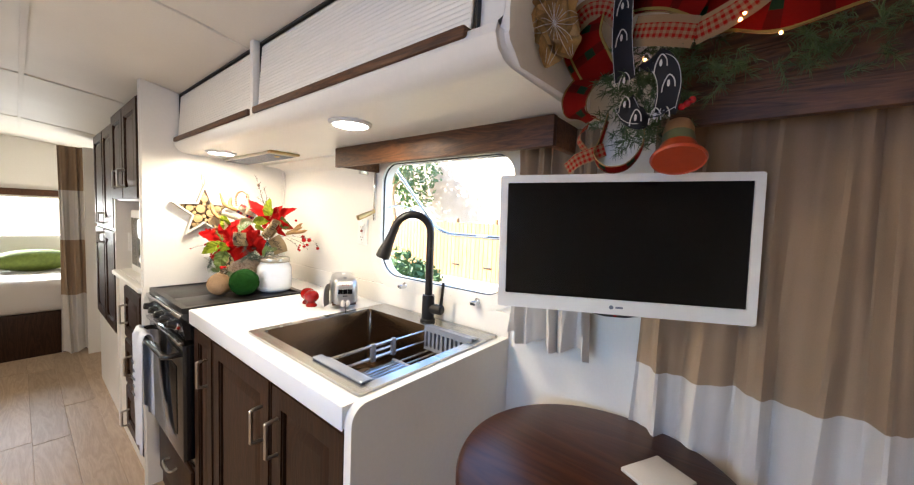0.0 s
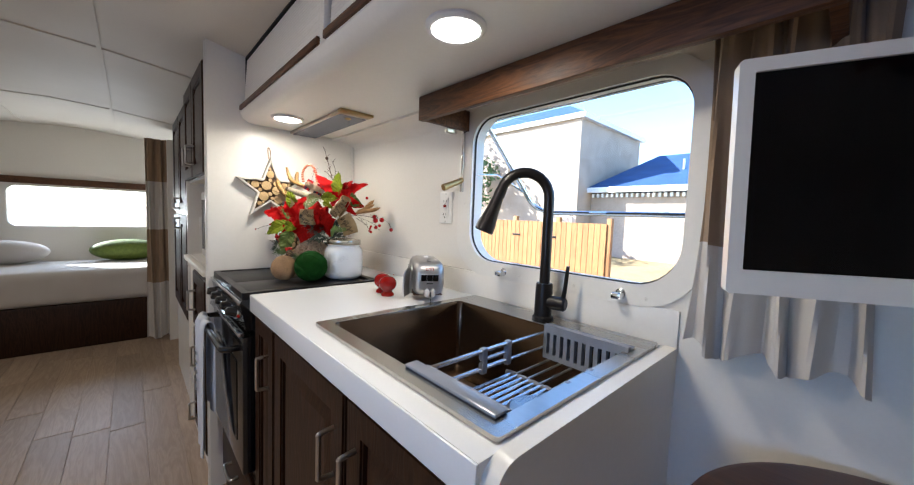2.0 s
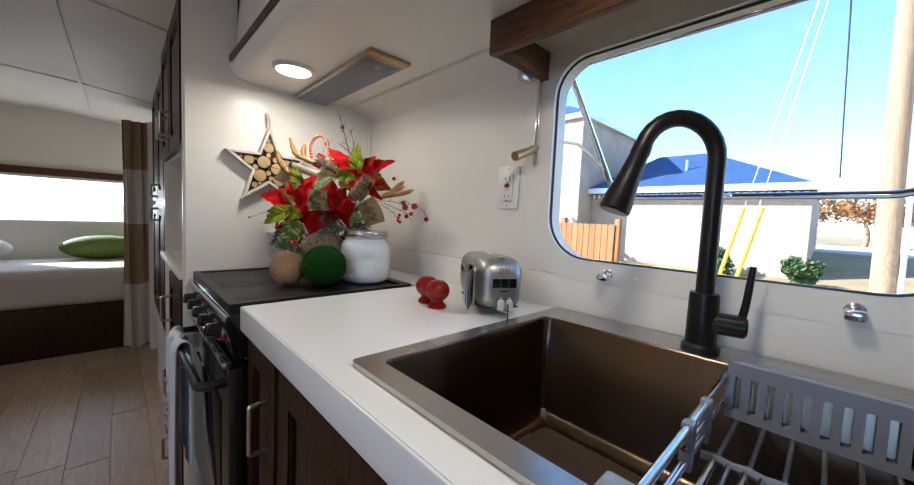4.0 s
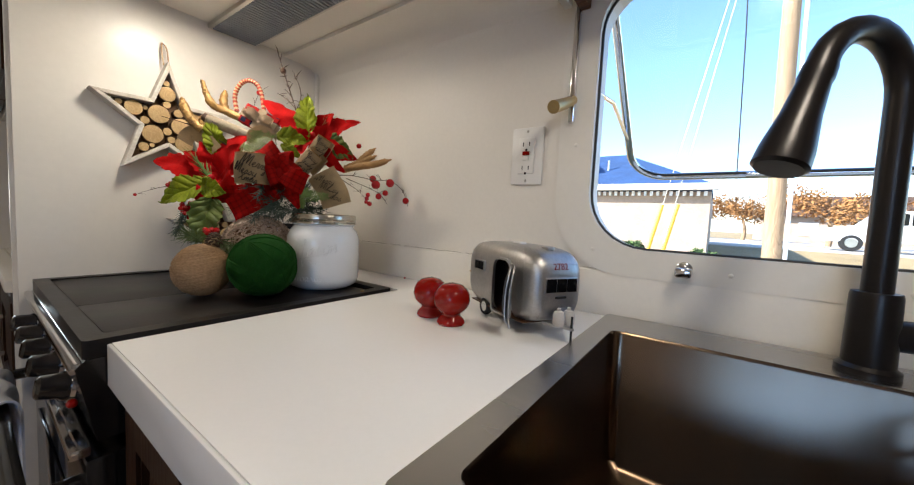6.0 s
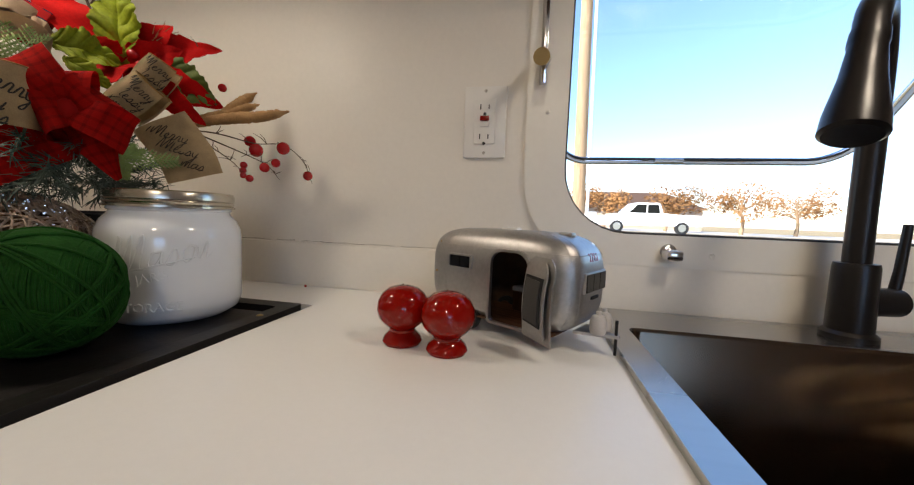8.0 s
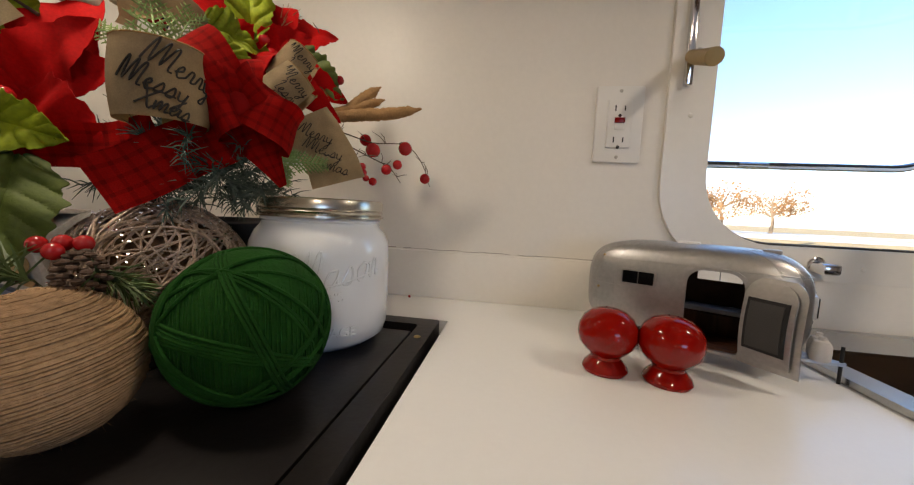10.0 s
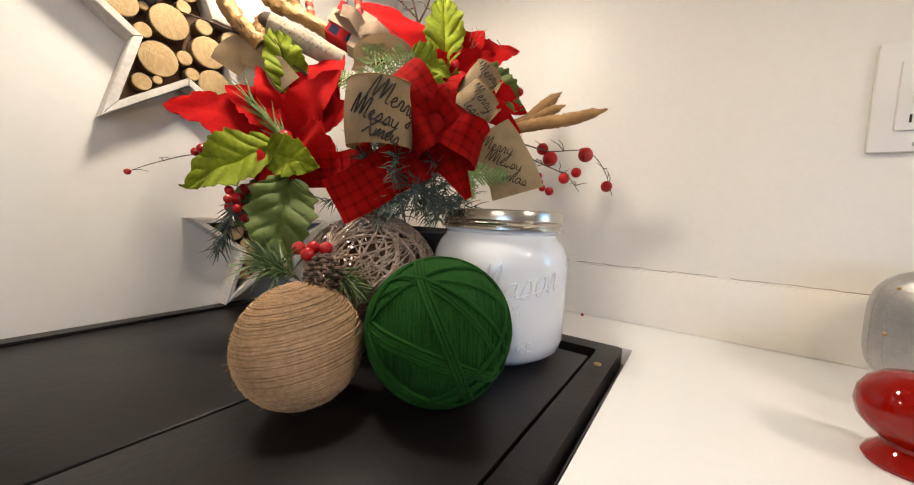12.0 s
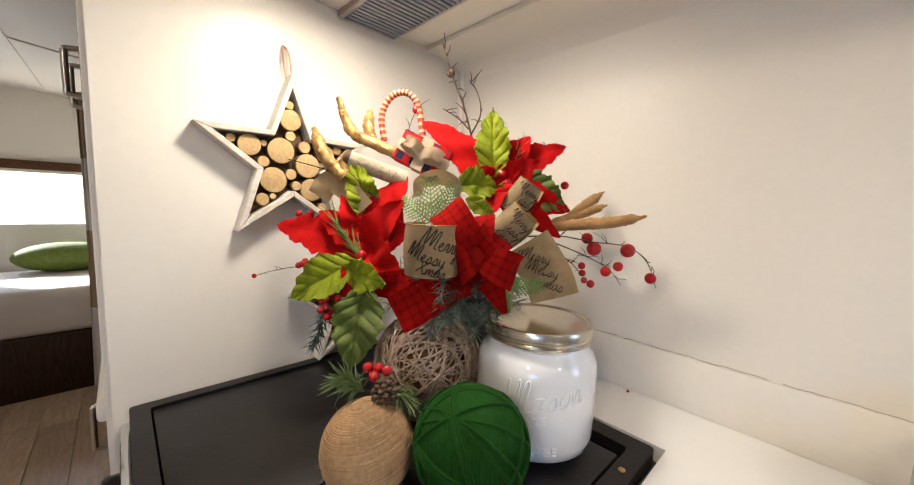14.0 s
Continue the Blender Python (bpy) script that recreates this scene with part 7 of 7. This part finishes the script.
pl = thing("utility_pole", (-0.33, 9.6, -0.55), "weathered wooden utility pole with guy wires", "pole")
part("shaft", tube([(-0.26, 9.6, -0.55), (-0.36, 9.6, 4.5), (-0.45, 9.6, 10.5)], [0.15, 0.135, 0.11], 20), POLEWOOD, pl)
part("conduit", tube([(-0.08, 9.5, -0.5), (-0.16, 9.5, 4.5), (-0.24, 9.5, 9.5)], 0.035, 10), PAINTWHITE, pl, "pale conduit pipe")
part("crossarm", box(-1.6, 0.8, 9.4, 9.5, 9.4, 9.52, 0.01), POLEWOOD, pl)
part("wire", tube([(-1.2, 9.45, 9.6), (-1.0, 9.8, 5.0), (-0.9, 10.5, 2.2)], 0.012, 6), BLACKMATT, pl)
for gx, gy in ((-2.55, 9.2), (-2.25, 9.0)):
    part("guy_wire", tube([(gx, gy, -0.53), (-0.45, 9.6, 9.8)], 0.006, 6), NICKEL, pl)
    part("guard", tube([(gx, gy, -0.53), (gx + 0.42, gy + 0.08, 1.55)], 0.035, 8), YELLOW, pl, "yellow plastic guy guard")

tr = thing("pickup_truck", (5.4, 24, 0.445), "white parked pickup truck", "truck")
TX, TY, TZ0 = 2.6, 23.2, 0.445
prof_t = [(0, 0.45), (0.02, 0.95), (0.9, 1.08), (1.35, 1.12), (2.0, 1.78), (3.3, 1.80), (3.42, 1.15), (5.6, 1.12), (5.62, 0.5), (0.1, 0.40)]
bm = extrude([(TX + x, TZ0 + z) for x, z in prof_t], "y", TY, TY + 1.9)
bmesh.ops.bevel(bm, geom=bm.edges[:], offset=0.05, segments=2, affect="EDGES")
part("body", bm, PAINTWHITE, tr)
for xa, xb, xc, xd in ((1.62, 2.08, 2.55, 2.55), (2.63, 2.63, 3.2, 3.28)):
    part("side_window", extrude([(TX + xa, TZ0 + 1.2), (TX + xd, TZ0 + 1.2), (TX + xc, TZ0 + 1.68), (TX + xb, TZ0 + 1.68)], "y", TY - 0.015, TY + 0.05), SCREEN, tr)
for wx in (1.0, 4.5):
    w = part("wheel", lathe([(0, -0.1), (0.20, -0.1), (0.22, 0.0), (0.20, 0.1), (0, 0.1)], seg=24, m=pose(TX + wx, TY + 0.1, TZ0 + 0.37, 90)), NICKEL, tr)
    part("tyre", lathe([(0.22, -0.12), (0.34, -0.12), (0.37, -0.06), (0.37, 0.06), (0.34, 0.12), (0.22, 0.12)], seg=24, m=pose(TX + wx, TY + 0.1, TZ0 + 0.37, 90)), BLACKMATT, w)


def leaves(bm, c, r, n, size, rng, squash=1.0):
    """A loose clump of small leaves."""
    for k in range(n):
        d = Vector((rng.gauss(0, 1), rng.gauss(0, 1), rng.gauss(0, 1))).normalized() * r * rng.uniform(0.3, 1.0) ** 0.6
        p = Vector(c) + Vector((d.x, d.y, d.z * squash))
        a = Vector((rng.uniform(-1, 1), rng.uniform(-1, 1), rng.uniform(-1, 1))).normalized()
        b = a.orthogonal().normalized()
        s = size * rng.uniform(0.6, 1.3)
        vs = [bm.verts.new(p + a * s), bm.verts.new(p + b * s * 0.45), bm.verts.new(p - a * s), bm.verts.new(p - b * s * 0.45)]
        bm.faces.new(vs)


def tree(x, y, h, spread, seed, mat, label):
    rng = random.Random(seed)
    z0 = ground_z(y)
    t = thing("tree", (x, y, z0), label, "tree", "street trees")
    bm = tube(smooth_path([(x, y, z0 - 0.05), (x + 0.1, y, z0 + h * 0.25), (x - 0.1, y, z0 + h * 0.5), (x, y, z0 + h * 0.8)], 4), [0.16 * (1 - 0.065 * k) for k in range(13)], 9)
    lv = bmesh.new()
    for k in range(9):
        a = rng.uniform(0, 6.28)
        p = Vector((x, y, z0 + h * rng.uniform(0.3, 0.6)))
        q = p + Vector((math.cos(a) * spread * rng.uniform(0.5, 1), math.sin(a) * spread * rng.uniform(0.5, 1), h * rng.uniform(0.1, 0.35)))
        tube([p, p.lerp(q, 0.5) + Vector((0, 0, 0.1)), q], [0.06, 0.04, 0.015], 6, bm)
        leaves(lv, q, spread * 0.42, 190, 0.12, rng, 0.8)
        leaves(lv, p.lerp(q, 0.6), spread * 0.3, 90, 0.12, rng, 0.8)
    part("trunk", bm, POLEWOOD, t)
    tagged(part("crown", lv, mat, t, smooth=False), kind="stuff")


tree(4.3, 31, 3.4, 2.2, 1, TREELEAF, "small bare-limbed tree with rusty leaves")
tree(9.5, 33, 3.6, 2.4, 2, TREELEAF, "small tree with rusty autumn leaves")
tree(14.5, 32, 3.8, 2.5, 3, TREELEAF, "small tree with rusty autumn leaves")
tree(0.5, 36, 3.4, 2.4, 5, TREELEAF, "small tree with rusty autumn leaves")
tree(-3.0, 37, 3.6, 2.4, 6, TREELEAF, "small tree with rusty autumn leaves")
tree(20.0, 35, 4.0, 2.6, 7, TREELEAF, "small tree with rusty autumn leaves")
tree(-13.2, 11.5, 6.5, 2.4, 4, SHRUBLEAF, "green leafy garden tree")
for k, (x, y, r, s) in enumerate(((-4.9, 4.6, 0.62, 0.07), (-3.9, 4.0, 0.50, 0.06), (-5.9, 5.3, 0.6, 0.07), (-3.3, 14.2, 0.6, 0.08), (-1.5, 14.0, 0.5, 0.08))):
    rng = random.Random(200 + k)
    sb = thing("shrub", (x, y, ground_z(y)), "green leafy garden shrub", "shrub", "garden shrubs")
    bm, lv = bmesh.new(), bmesh.new()
    for j in range(7):
        q = Vector((x + rng.uniform(-1, 1) * r * 0.7, y + rng.uniform(-1, 1) * r * 0.7, ground_z(y) + r * rng.uniform(0.6, 1.5)))
        tube([(x, y, ground_z(y) - 0.03), q], [0.02, 0.008], 5, bm)
        leaves(lv, q, r * 0.45, 150, s, rng)
    part("stems", bm, TWIG, sb)
    tagged(part("foliage", lv, SHRUBLEAF, sb, smooth=False), kind="stuff")
far = thing("far_house", (10, 44, 0.4), "low brick house across the street", "house")
part("wall", box(2, 16, 42, 50, 0.3, 2.6), BRICK, far)
bm = bmesh.new()
r = [bm.verts.new(p) for p in ((1.5, 41.4, 2.6), (16.5, 41.4, 2.6), (16.5, 50.6, 2.6), (1.5, 50.6, 2.6), (4.5, 46, 4.6), (13.5, 46, 4.6))]
for f4 in ((0, 1, 5, 4), (1, 2, 5), (2, 3, 4, 5), (3, 0, 4), (3, 2, 1, 0)):
    bm.faces.new([r[q] for q in f4])
part("roof", bm, TWIG, far, smooth=False)
for x in (5, 9, 13):
    part("window", box(x - 0.6, x + 0.6, 41.94, 42.02, 1.0, 2.1, 0.01), PAINTWHITE, far)

# ---- floor planks ----
plank = None
rng = random.Random(77)
for row in range(9):
    y = -0.55 + 0.135 * row
    x = -5.3 + rng.uniform(0, 0.9)
    while x < 1.0:
        if plank is None:
            plank = part("plank", box(-0.598, 0.598, -0.0665, 0.0665, 0.0, 0.004, 0.001, 1), FLOORWOOD, None)
            plank.parent = floor
            pk = plank
        else:
            pk = new("plank", plank.data)
            pk.parent = floor
        pk.location = (x, y, 0.0)
        x += 1.2
